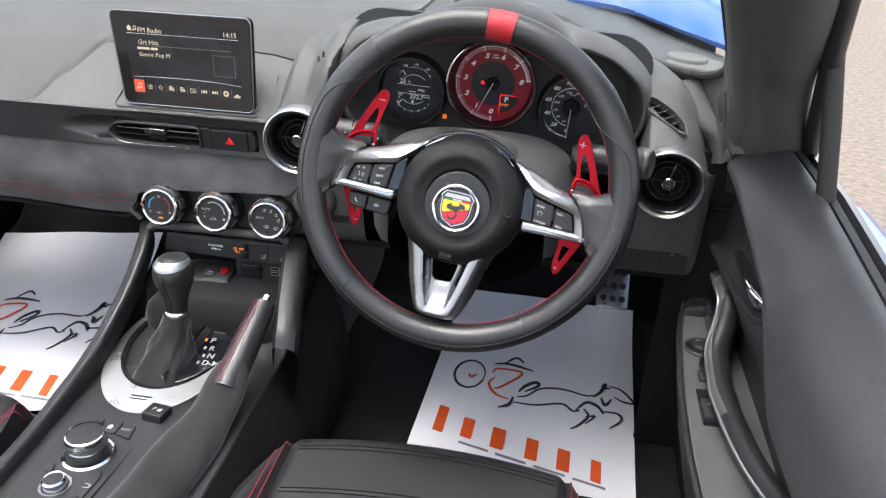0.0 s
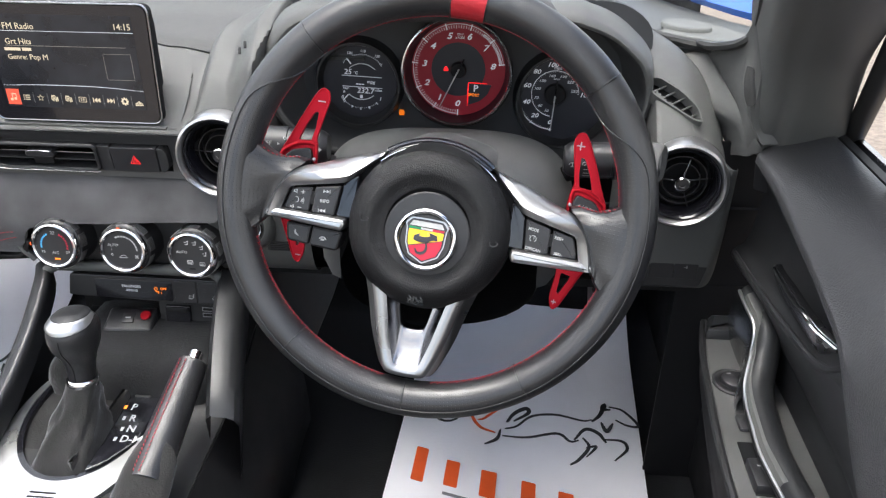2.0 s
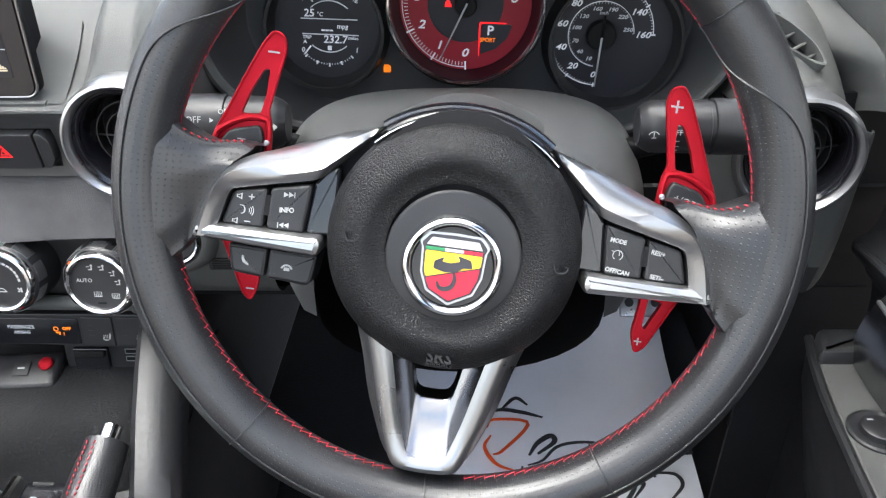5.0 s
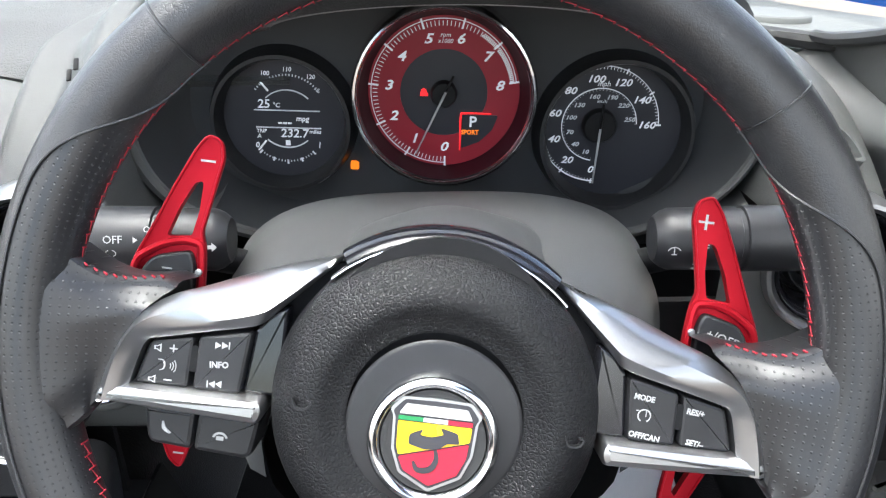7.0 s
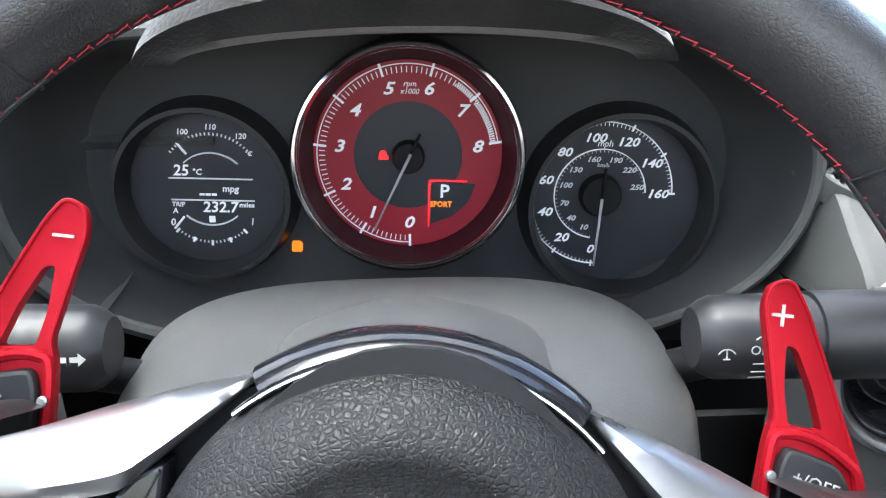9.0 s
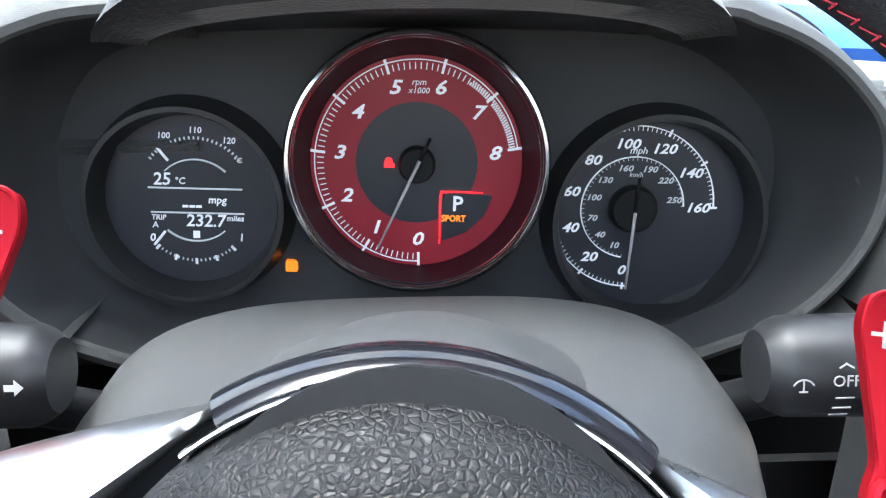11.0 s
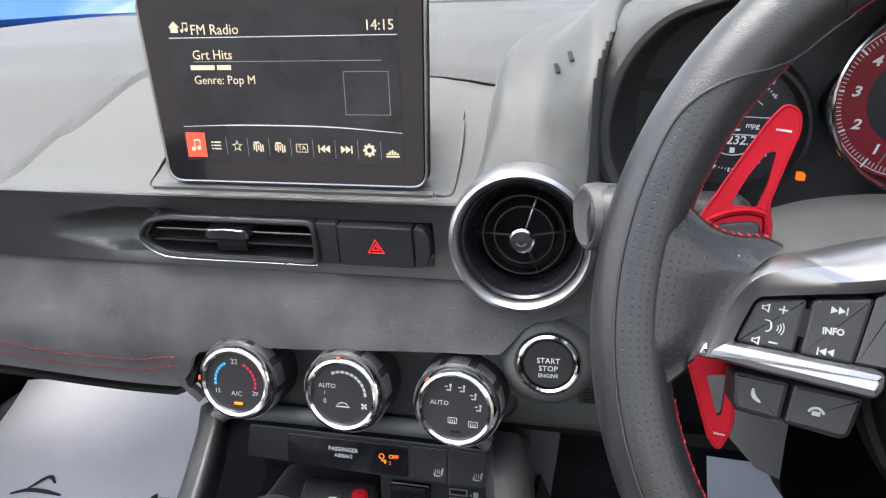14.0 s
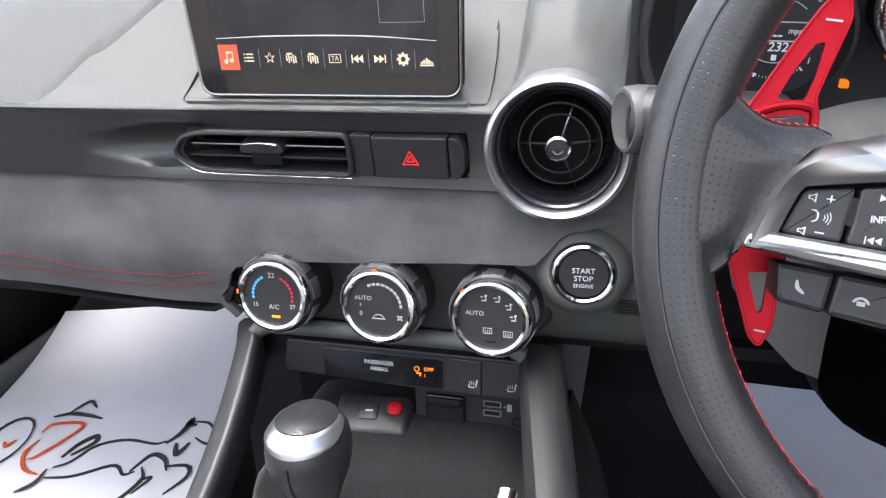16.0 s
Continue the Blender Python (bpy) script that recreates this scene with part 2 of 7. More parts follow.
def loft(sections, closed=False, caps=False, bm=None):
    """A skin through sections of equally many points."""
    bm = bm or bmesh.new()
    rings = [[bm.verts.new(p) for p in s] for s in sections]
    k = len(rings[0])
    for a, b in zip(rings, rings[1:]):
        for j in range(k if closed else k - 1):
            bm.faces.new((a[j], a[(j + 1) % k], b[(j + 1) % k], b[j]))
    if caps:
        bm.faces.new(rings[0]), bm.faces.new(rings[-1])
    return bm


def sheet(f, nu, nv, thick=0.0):
    """A surface f(u, v), with its thickness behind it."""
    bm = loft([[Vector(f(i / nu, j / nv)) for j in range(nv + 1)] for i in range(nu + 1)])
    if thick:
        bmesh.ops.recalc_face_normals(bm, faces=bm.faces[:])
        bmesh.ops.solidify(bm, geom=bm.faces[:], thickness=thick)
    return bm


def rounded(points, r, seg=4):
    """A polygon's outline with its corners rounded."""
    out = []
    p = [Vector((a[0], a[1])) for a in points]
    n = len(p)
    for i in range(n):
        a, b, c = p[i - 1], p[i], p[(i + 1) % n]
        rr = min(r, (a - b).length * 0.45, (c - b).length * 0.45)
        s, e = b + (a - b).normalized() * rr, b + (c - b).normalized() * rr
        for k in range(seg + 1):
            t = k / seg
            out.append(s * (1 - t) ** 2 + b * 2 * t * (1 - t) + e * t * t)
    return out


def plate(outline, z0, z1, bevel=0.0, holes=(), bm=None, m=None):
    """A flat piece from an outline in X and Y, between two heights, its upper edge bevelled; holes go right through it."""
    bm = bm or bmesh.new()
    m = m or Matrix()
    if not holes:
        levels = [(0, z0), (0, z1)] if not bevel else [(0, z0), (0, z1 - bevel), (bevel * 0.35, z1 - bevel * 0.3), (bevel, z1)]
        pts = [Vector((q[0], q[1])) for q in outline]
        area = sum(pts[i - 1].x * pts[i].y - pts[i].x * pts[i - 1].y for i in range(len(pts)))
        if area < 0:
            pts.reverse()
        n = len(pts)
        rings = []
        for off, z in levels:
            ring = []
            for i in range(n):
                d = pts[(i + 1) % n] - pts[i - 1]
                d = d.normalized() if d.length else Vector((1, 0))
                q = pts[i] + Vector((-d.y, d.x)) * off
                ring.append(bm.verts.new(m @ V(q.x, q.y, z)))
            rings.append(ring)
        for a, b in zip(rings, rings[1:]):
            for k in range(n):
                bm.faces.new((a[k], a[(k + 1) % n], b[(k + 1) % n], b[k]))
        bm.faces.new(rings[0]), bm.faces.new(rings[-1])
        return bm
    loops = [outline, *holes]
    for z in (z0, z1):
        edges = []
        for loop in loops:
            vs = [bm.verts.new(m @ V(q[0], q[1], z)) for q in loop]
            edges += [bm.edges.new((vs[i - 1], vs[i])) for i in range(len(vs))]
        bmesh.ops.triangle_fill(bm, edges=edges, use_beauty=True, use_dissolve=False)
    for loop in loops:
        lo = [bm.verts.new(m @ V(q[0], q[1], z0)) for q in loop]
        hi = [bm.verts.new(m @ V(q[0], q[1], z1)) for q in loop]
        for i in range(len(loop)):
            bm.faces.new((lo[i - 1], lo[i], hi[i], hi[i - 1]))
    bmesh.ops.remove_doubles(bm, verts=bm.verts[:], dist=1e-6)
    return bm


def circle(r, x=0, y=0, n=32, a0=0, a1=360):
    full = a1 - a0 == 360
    return [(x + r * math.cos(radians(a0 + (a1 - a0) * k / (n if full else n - 1))), y + r * math.sin(radians(a0 + (a1 - a0) * k / (n if full else n - 1)))) for k in range(n)]


def arc_band(r0, r1, a0, a1, n=24, x=0, y=0):
    return circle(r1, x, y, n, a0, a1) + circle(r0, x, y, n, a1, a0)


def stroke(points, w, n=24, closed=False):
    """The outline of a drawn line of width w (thinning at the ends)."""
    p = catmull([(a[0], a[1], 0) for a in points], n, closed)
    left, right = [], []
    for i in range(len(p)):
        d = p[min(i + 1, len(p) - 1)] - p[max(i - 1, 0)]
        d = d.normalized() if d.length else V(1, 0, 0)
        h = w / 2 * (0.35 + 0.65 * math.sin(math.pi * (i + 0.5) / len(p)))
        left.append((p[i].x - d.y * h, p[i].y + d.x * h)), right.append((p[i].x + d.y * h, p[i].y - d.x * h))
    return left + right[::-1]


def lettering(body, size, x=0, y=0, z=0, align="CENTER", shear=0.0, depth=0.0001, wide=1.0, turn=0.0, bold=0.0):
    """Characters as a thin mesh in X and Y."""
    cu = bpy.data.curves.new("lettering", "FONT")
    cu.body, cu.size, cu.align_x, cu.align_y, cu.shear, cu.extrude, cu.offset = body, size, align, "CENTER", shear, depth, bold
    cu.resolution_u = 2
    ob = new("lettering", cu)
    me = bpy.data.meshes.new_from_object(ob.evaluated_get(bpy.context.evaluated_depsgraph_get()))
    bpy.data.objects.remove(ob)
    bm = bmesh.new()
    bm.from_mesh(me)
    bpy.data.meshes.remove(me)
    bmesh.ops.transform(bm, matrix=Matrix.Translation((x, y, z)) @ Matrix.Rotation(radians(turn), 4, "Z") @ Matrix.Diagonal((wide, 1, 1, 1)), verts=bm.verts[:])
    return bm


def join(*meshes):
    out = meshes[0]
    for b in meshes[1:]:
        me = bpy.data.meshes.new("join")
        b.to_mesh(me)
        b.free()
        out.from_mesh(me)
        bpy.data.meshes.remove(me)
    return out


def smoothstep(a, b, x):
    t = min(1, max(0, (x - a) / (b - a)))
    return t * t * (3 - 2 * t)

# ---- steering wheel, turned a little to the right ----
WHEEL = Matrix.Translation((0.001, -0.016, 0.7705)) @ Matrix.Rotation(radians(70), 4, "X") @ Matrix.Rotation(radians(-7.8), 4, "Z")
RIM, TUBE, SET = 0.1708, 0.0168, -0.0210      # the rim stands a little back, its front almost level with the spokes


def rim_point(a, q, fat=0.0):
    """A point of the rim's skin: a round the wheel, q round the tube (0 outside, 90 in front, 180 inside), in degrees."""
    a, q = radians(a), radians(q)
    r = TUBE + fat
    rr = RIM - fat * 0.5 + r * math.cos(q) * (0.97 if math.cos(q) > 0 else 0.93)
    return V(rr * math.cos(a), rr * math.sin(a), SET + r * (1.05 if math.sin(q) > 0 else 0.72) * math.sin(q))


def rim_skin(a0, a1, q0, q1, fat=0.0, step=2.0, nq=14):
    """Hide over a stretch of the rim between two lines round the tube; q0 and q1 may be functions of the angle."""
    bm = bmesh.new()
    n = max(2, int((a1 - a0) / step))
    f0, f1 = (q if callable(q) else (lambda a, q=q: q) for q in (q0, q1))
    rows = []
    for i in range(n + 1):
        a = a0 + (a1 - a0) * i / n
        rows.append([(a, f0(a) + (f1(a) - f0(a)) * k / nq) for k in range(nq + 1)])
    verts = [[bm.verts.new(rim_point(a, q, fat)) for a, q in row] for row in rows]
    lay = bm.loops.layers.uv.new("surface")
    for i in range(n):
        for k in range(nq):
            f = bm.faces.new((verts[i][k], verts[i][k + 1], verts[i + 1][k + 1], verts[i + 1][k]))
            for lp, (di, dk) in zip(f.loops, ((0, 0), (0, 1), (1, 1), (1, 0))):
                a, q = rows[i + di][k + dk]
                lp[lay].uv = (RIM * radians(a), TUBE * radians(q))
    return bm


def seam_line(a):
    """Where the perforated hide ends: it leaves the inner side above each grip and runs on along the front."""
    d = abs((a - 270 + 180) % 360 - 180)       # degrees from the wheel's lowest point
    return 66 + 110 * smoothstep(106, 130, d) ** 1.4


def rim_seam(a, q0=10, q1=200):
    """A thin groove's lip round the rim where two hides meet."""
    pts = [rim_point(a, q0 + (q1 - q0) * k / 24, 0.0003) for k in range(25)]
    return sweep(pts, 0.0006, 6)


def stitches(a0, a1, step, q0, q1, lean=0.55):
    """Crossing stitches along the rim's inner side: a short straight one and a slanting one to the next."""
    bm = bmesh.new()
    n = int(abs(a1 - a0) / step)
    for i in range(n + 1):
        a = a0 + (a1 - a0) * i / max(1, n)
        sweep([rim_point(a, q0 + (q1 - q0) * t, 0.0003) for t in (0, 0.5, 1.0)], 0.00034, 5, bm=bm)
        sweep([rim_point(a + step * lean * t, q1 + (q0 - q1) * (0.25 + 0.5 * t), 0.0002) for t in (0, 0.5, 1.0)], 0.00022, 5, bm=bm)
    return bm


def steering_wheel():
    w = thing("steering_wheel", WHEEL, "black leather three-spoke steering wheel with red top marker and silver spokes", "steering wheel")
    part("rim_top", rim_skin(45, 135.3, -160, 200, nq=22), LEATHER, w, "smooth black leather upper rim")
    for a0, a1 in ((135.3, 233.5), (306.5, 405)):
        part("grip_front", rim_skin(a0, a1, -125, seam_line, 0.0004, 1.6), LEATHER, w, "smooth leather outer grip")
        part("grip", rim_skin(a0, a1, seam_line, 235, 0.0, 1.6), PERFORATED, w, "perforated leather grip")
    part("rim_bottom_front", rim_skin(233.5, 306.5, -125, seam_line, 0.0004), LEATHER, w, "smooth leather outer lower rim")
    part("rim_bottom", rim_skin(233.5, 306.5, seam_line, 235), PERFORATED, w, "perforated leather lower rim")
    for a0, a1 in ((134, 406),):
        part("front_seam", sweep([rim_point(a0 + (a1 - a0) * k / 200, seam_line(a0 + (a1 - a0) * k / 200), 0.0006) for k in range(201)], 0.0006, 6), LEATHER, w, "raised seam along the rim")
    part("centre_marker", rim_skin(84.3, 94.1, -160, 200, 0.0006, 1.2, 22), REDLEATHER, w, "red leather centre marker")
    for a in (45, 135.3, 233.5, 306.5, 84.2, 94.2):
        part("seam", rim_seam(a), LEATHER, w)
    part("seam", rim_seam(270.8, 66, 200), LEATHER, w)
    for a0, a1 in ((200, 261.5), (279, 341)):
        part("stitching", stitches(a0, a1, 2.1, 182, 166, 1.0), THREAD, w, "red cross stitching")
    for a0, a1 in ((9, 83), (95, 171)):
        part("stitching", stitches(a0, a1, 2.1, 180, 172, 0.75), THREAD, w, "red cross stitching")
    for s in (1, -1):
        f = lambda pts: [(s * x / 1000, y / 1000) for x, y in pts]
        # padded leather web between rim and spoke
        side = catmull([V(x, y, 0) for x, y in f([(-115, 16.5), (-120, 12), (-125, 6.5), (-132, -4.5), (-137.5, -17), (-141.5, -33.5)])], 25)
        bm = bmesh.new()
        lay = bm.loops.layers.uv.new("surface")
        rows = []
        for i, e in enumerate(side):
            v = i / 24
            a = radians(169.0 + (198.5 - 169.0) * v)
            root = V(s * 0.1665 * math.cos(a), 0.1665 * math.sin(a), 0)
            row = []
            for k in range(15):
                u = k / 14
                q = root.lerp(e, u)
                hollow = math.sin(math.pi * min(1, u * 1.15)) ** 1.2
                q.y -= 0.0068 * hollow * (1 - v) ** 4
                q.x += s * 0.0048 * hollow * v ** 5
                q.y += 0.0040 * hollow * v ** 5
                q.z = -0.0058 - 0.006 * (smoothstep(0.22, 0, v) + smoothstep(0.78, 1, v)) * (1 - u) - (0.0112 + 0.0090 * smoothstep(0.42, 0.0, v)) * (0.15 * u + 0.85 * smoothstep(-0.06, 1.0, u))
                row.append(q)
            rows.append(row)
        up = [[p + V(0, dy, dz - 0.35 * abs(dz) * k / 14) for k, p in enumerate(rows[0])] for dy, dz in ((-0.0006, -0.030), (0.0012, -0.012), (0.0018, -0.0055), (0.0013, -0.0018))]
        down = [[p + V(s * dx, dy, dz) for p in rows[-1]] for dx, dy, dz in ((0.0004, -0.0012, -0.0018), (0.0006, -0.0016, -0.0055), (0.0, -0.0008, -0.014), (-0.001, 0.001, -0.030))]
        grid = up + rows + down
        verts = [[bm.verts.new(p) for p in row] for row in grid]
        for a, b in zip(verts, verts[1:]):
            for k in range(14):
                fc = bm.faces.new((a[k], a[k + 1], b[k + 1], b[k]))
                for lp in fc.loops:
                    lp[lay].uv = (lp.vert.co.y, lp.vert.co.x)
        part("thumb_rest", bm, PERFORATED, w, "perforated leather thumb rest")
        bm = bmesh.new()
        for k in range(4, 13):
            p = rows[0][k] + V(0, 0.0015, -0.0030 - 0.0001 * k)
            sweep([p + V(-0.0009, 0.0004, 0.0010), p + V(0.0009, -0.0002, 0.0022)], 0.0005, 5, bm=bm)
        part("stitching", bm, THREAD, w, "red cross stitching")
        # silver spoke: one pressing from the tip round and up to the hub's arc
        P = lambda pts: catmull([V(s * x / 1000, y / 1000, z / 1000) for x, y, z in pts], 40)
        o = P([(-141.5, -32.5, -17), (-137.5, -17, -17), (-132, -4.3, -17), (-124.8, 6.8, -19), (-115, 13.6, -24), (-103, 17.8, -29), (-85, 25, -33), (-66, 31.8, -34), (-46.0, 38.2, -34)])
        c = P([(-134.5, -32, -14.3), (-131.5, -18, -14.2), (-127.5, -5.0, -14.2), (-119.5, 1.2, -14.5), (-100, 5.2, -15.2), (-78, 11.0, -17), (-70, 16.2, -20), (-58, 27.0, -27), (-46.2, 37.6, -33)])
        n = P([(-129, -27, -17.5), (-125.4, -13, -17.5), (-122.3, -5.4, -17.5), (-116, -3.2, -17.7), (-100, 0.6, -18), (-78.5, 5.6, -19.5), (-72.0, 10.5, -22), (-60.0, 22.5, -28), (-47.2, 35.6, -34)])
        bulge = [p.lerp(q, 0.5) + V(0, 0.0003, 0.0022 + 0.0015 * math.sin(math.pi * i / 39)) for i, (p, q) in enumerate(zip(o, c))]
        part("spoke_top", loft([[p + V(s * 0.002, -0.002, -0.014) for p in o], [p + V(0, 0.0002, -0.003) for p in o], o, bulge, c, [p.lerp(q, 0.55) + V(0, 0, 0.0004) for p, q in zip(c, n)], n, [p + V(-s * 0.0005, -0.0005, -0.012) for p in n]]), SPOKE, w, "brushed silver upper spoke")
        part("spoke_trim", plate(rounded(f([(-142.2, -32.6), (-140, -25.5), (-131, -24.6), (-103, -24.6), (-72.0, -24.6), (-70.8, -30), (-73, -35.6), (-110, -34.2)]), 0.0028, 4), -0.034, -0.0138, 0.0036), SILVER, w, "satin silver lower spoke trim")
        part("spoke_backing", plate(rounded(f([(-140, -31), (-136, -17), (-130, -3), (-116, 10), (-44, 35), (-44, -40), (-70, -34)]), 0.004), -0.052, -0.0370), DARK, w)
        # buttons
        for pts in ([(-127.5, -24.6), (-126.2, -20), (-122.3, -7.0), (-120, -5.4), (-103.3, -2.0), (-104.5, -24.6)], [(-102.8, -24.6), (-101.8, -1.8), (-79.5, 3.0), (-82.5, -24.6)]):
            part("button", plate(rounded(f(pts), 0.0022, 3), -0.034, -0.0198, 0.0016), BUTTON, w)
        part("rocker_gap", plate(rounded(f([(-105.5, -17), (-105.3, -6.5), (-101.6, -5.8), (-101.6, -17.5)]), 0.0012), -0.03, -0.0202), DARK, w)
        part("end_piece", plate(rounded(f([(-82.3, -24.6), (-79.0, 3.2), (-73.5, 10), (-66, 14), (-66, -24.6)]), 0.002), -0.034, -0.0225, 0.0015), GLOSS, w)
    for pts in ([(-124.7, -36.5), (-122.5, -50.5), (-120.5, -53), (-103.0, -54.2), (-102.0, -36.8)], [(-101.2, -36.8), (-102.2, -54.2), (-79.5, -55.6), (-76.5, -53.5), (-73.8, -37)]):
        part("phone_button", plate(rounded([(x / 1000, y / 1000) for x, y in pts], 0.0025), -0.05, -0.0265, 0.0022), BUTTON, w)
    # markings on the buttons
    zt = -0.0196
    marks = [("INFO", 0.0038, -0.0922, -0.0130), ("MODE", 0.0034, 0.0872, -0.0052), ("OFF/CAN", 0.0035, 0.0893, -0.0218), ("RES/+", 0.0035, 0.1095, -0.0090), ("SET/\u2013", 0.0035, 0.1110, -0.0224)]
    for body, size, x, y in marks:
        part("marking", lettering(body, size, x, y, zt, wide=0.92, turn=5 if x < 0 else -6, bold=0.00012), WHITE, w, smooth=False)
    for x, y, plus in ((-0.1146, -0.0085, True), (-0.1161, -0.0222, False)):
        part("marking", box(0.0034, 0.0006, 0.0003, x + 0.0030, y + 0.0003, zt), WHITE, w, smooth=False)
        if plus:
            part("marking", box(0.0006, 0.0034, 0.0003, x + 0.0030, y + 0.0003, zt + 0.0001), WHITE, w, smooth=False)
        sp = [(x - 0.0052, y - 0.0008), (x - 0.0052, y + 0.0008), (x - 0.0040, y + 0.0008), (x - 0.0022, y + 0.0019), (x - 0.0022, y - 0.0019), (x - 0.0040, y - 0.0008)]
        part("marking", plate(sp, zt - 0.0003, zt, holes=[[(x - 0.0037 + (a - x + 0.0037) * 0.62, y + (b - y) * 0.55) for a, b in sp]]), WHITE, w, smooth=False)

    def tri(x, y, s, d):
        return plate([(x, y - s), (x, y + s), (x + d, y)], zt - 0.0003, zt)
    part("marking", join(tri(-0.0945, -0.0046, 0.0015, 0.0026), tri(-0.0917, -0.0044, 0.0015, 0.0026), box(0.0005, 0.0030, 0.0003, -0.0886, -0.0042, zt)), WHITE, w, smooth=False)
    part("marking", join(tri(-0.0905, -0.0212, 0.0015, -0.0026), tri(-0.0933, -0.0214, 0.0015, -0.0026), box(0.0005, 0.0030, 0.0003, -0.0964, -0.0216, zt)), WHITE, w, smooth=False)
    vx, vy = -0.1135, -0.0158
    part("marking", join(*[plate(arc_band(r, r + 0.0004, -38, 38, 8, vx - 0.0006, vy), zt - 0.0003, zt) for r in (0.0016, 0.0027, 0.0038)], plate(stroke([(vx - 0.0042, vy + 0.0024), (vx - 0.0022, vy + 0.0022), (vx - 0.0014, vy + 0.0004), (vx - 0.0018, vy - 0.0014), (vx - 0.0034, vy - 0.0022)], 0.0007, 14), zt - 0.0003, zt)), WHITE, w, smooth=False)
    part("marking", join(plate(arc_band(0.0024, 0.0029, -60, 240, 18, 0.0881, -0.0128), zt - 0.0003, zt), box(0.0004, 0.0026, 0.0003, 0.0888, -0.0118, zt), box(0.0012, 0.0004, 0.0003, 0.0850, -0.0108, zt)), WHITE, w, smooth=False)
    part("marking", plate(stroke([(-0.1158, -0.0424), (-0.1150, -0.0455), (-0.1122, -0.0475)], 0.0017, 12), -0.0268, -0.0263), WHITE, w, smooth=False)
    part("marking", join(plate(arc_band(0.0026, 0.0036, 20, 160, 10, -0.0907, -0.0480), -0.0268, -0.0263), box(0.0032, 0.0018, 0.0003, -0.0907, -0.0472, -0.0264)), WHITE, w, smooth=False)
    # hub
    hx, hy, hr = 0.0, -0.0205, 0.0695
    hub = Matrix.Translation((hx, hy, 0))
    prof = [(0.045, -0.062), (hr - 0.001, -0.055), (hr, -0.040), (hr - 0.0002, -0.021), (hr - 0.0012, -0.0160), (hr - 0.0035, -0.0110), (hr - 0.0080, -0.0055), (hr - 0.0130, -0.0012), (0.0520, 0.0008), (0.0485, 0.0012), (0.0460, 0.0004), (0.0425, -0.0022), (0.0390, -0.0038), (0.0368, -0.0042), (0.0358, -0.0050)]
    part("airbag_cover", lathe(prof, 96, m=hub, cap=False), AIRBAG, w, "grained black airbag cover")
    part("badge_surround", lathe([(0.0359, -0.0052), (0.0350, -0.0044), (0.0340, -0.0042), (0.0262, -0.0040), (0.001, -0.0060)], 72, m=Matrix.Translation((0.0002, hy - 0.0030, 0)), cap=False), BUTTON, w, "smooth black ring round the badge")
    arc = lambda pairs, a0, a1: loft([[V(hx + r * math.cos(g), hy + r * math.sin(g), z) for r, z in pairs] for g in [radians(a0 + (a1 - a0) * k / 56) for k in range(57)]])
    part("gloss_arc", arc([(hr + 0.0014, -0.0300), (hr + 0.0014, -0.0172), (hr + 0.0020, -0.0166), (hr + 0.0045, -0.0186), (hr + 0.0066, -0.0215), (hr + 0.0076, -0.0260), (hr + 0.0070, -0.0460)], 53, 127), GLOSS, w, "gloss black arc over the hub")
    part("chrome_arc", arc([(hr - 0.0003, -0.0300), (hr - 0.0003, -0.0160), (hr + 0.0003, -0.0153), (hr + 0.0009, -0.0155), (hr + 0.0013, -0.0164), (hr + 0.0013, -0.0300)], 46, 134), CHROME, w, "thin chrome line over the hub")
    part("hub_backing", lathe([(0.04, -0.10), (0.068, -0.085), (0.073, -0.06), (0.0725, -0.046), (0.066, -0.044)], 48, m=hub), DARK, w)
    for x in (-0.0535, 0.0555):
        y = hy + 0.0010 - (x * 0.02)
        part("horn_mark", plate(stroke([(x - 0.0035, y + 0.002), (x - 0.0018, y - 0.0018), (x + 0.0022, y - 0.0018), (x + 0.0040, y + 0.0008), (x + 0.0020, y + 0.0016)], 0.0009, 14), -0.001, 0.0015), PLASTIC, w)
    part("marking", lettering("SRS", 0.0090, hx, hy - 0.0570, -0.0030, depth=0.0022, bold=0.0002), PLASTIC, w)
    part("marking", lettering("AIRBAG", 0.0042, hx, hy - 0.0618, -0.0062, depth=0.0028), PLASTIC, w)
    # badge
    by, K = -0.0268, 0.95
    bd = Matrix.Translation((0.0003, by, 0)) @ Matrix.Diagonal((K, K, 1, 1))
    part("badge_ring", lathe([(0.0222, 0.0010), (0.0226, 0.0026), (0.0236, 0.0042), (0.0250, 0.0049), (0.0264, 0.0045), (0.0277, 0.0028), (0.0284, -0.004)], 72, m=bd, cap=False), CHROME, w, "polished chrome badge ring")
    part("badge_ground", lathe([(0.0, -0.001), (0.0220, -0.001), (0.0220, 0.0022), (0.0, 0.0026)], 48, m=bd, cap=False), material("badge_mesh", (0.03, 0.03, 0.03), 0.5, 0.2, 0.8, 0.0012, "dots"), w)
    S = lambda pts, k=1.0: [(0.0003 + x * 1.08 * k, by + 0.0004 + y * 1.08 * k) for x, y in pts]
    shield = [(-0.0158, 0.0100), (-0.0140, 0.0122), (-0.0118, 0.0146), (0, 0.0150), (0.0118, 0.0146), (0.0140, 0.0122), (0.0158, 0.0100), (0.0146, 0.0078), (0.0140, -0.004), (0.0108, -0.0122), (0, -0.0180), (-0.0108, -0.0122), (-0.0140, -0.004), (-0.0146, 0.0078)]
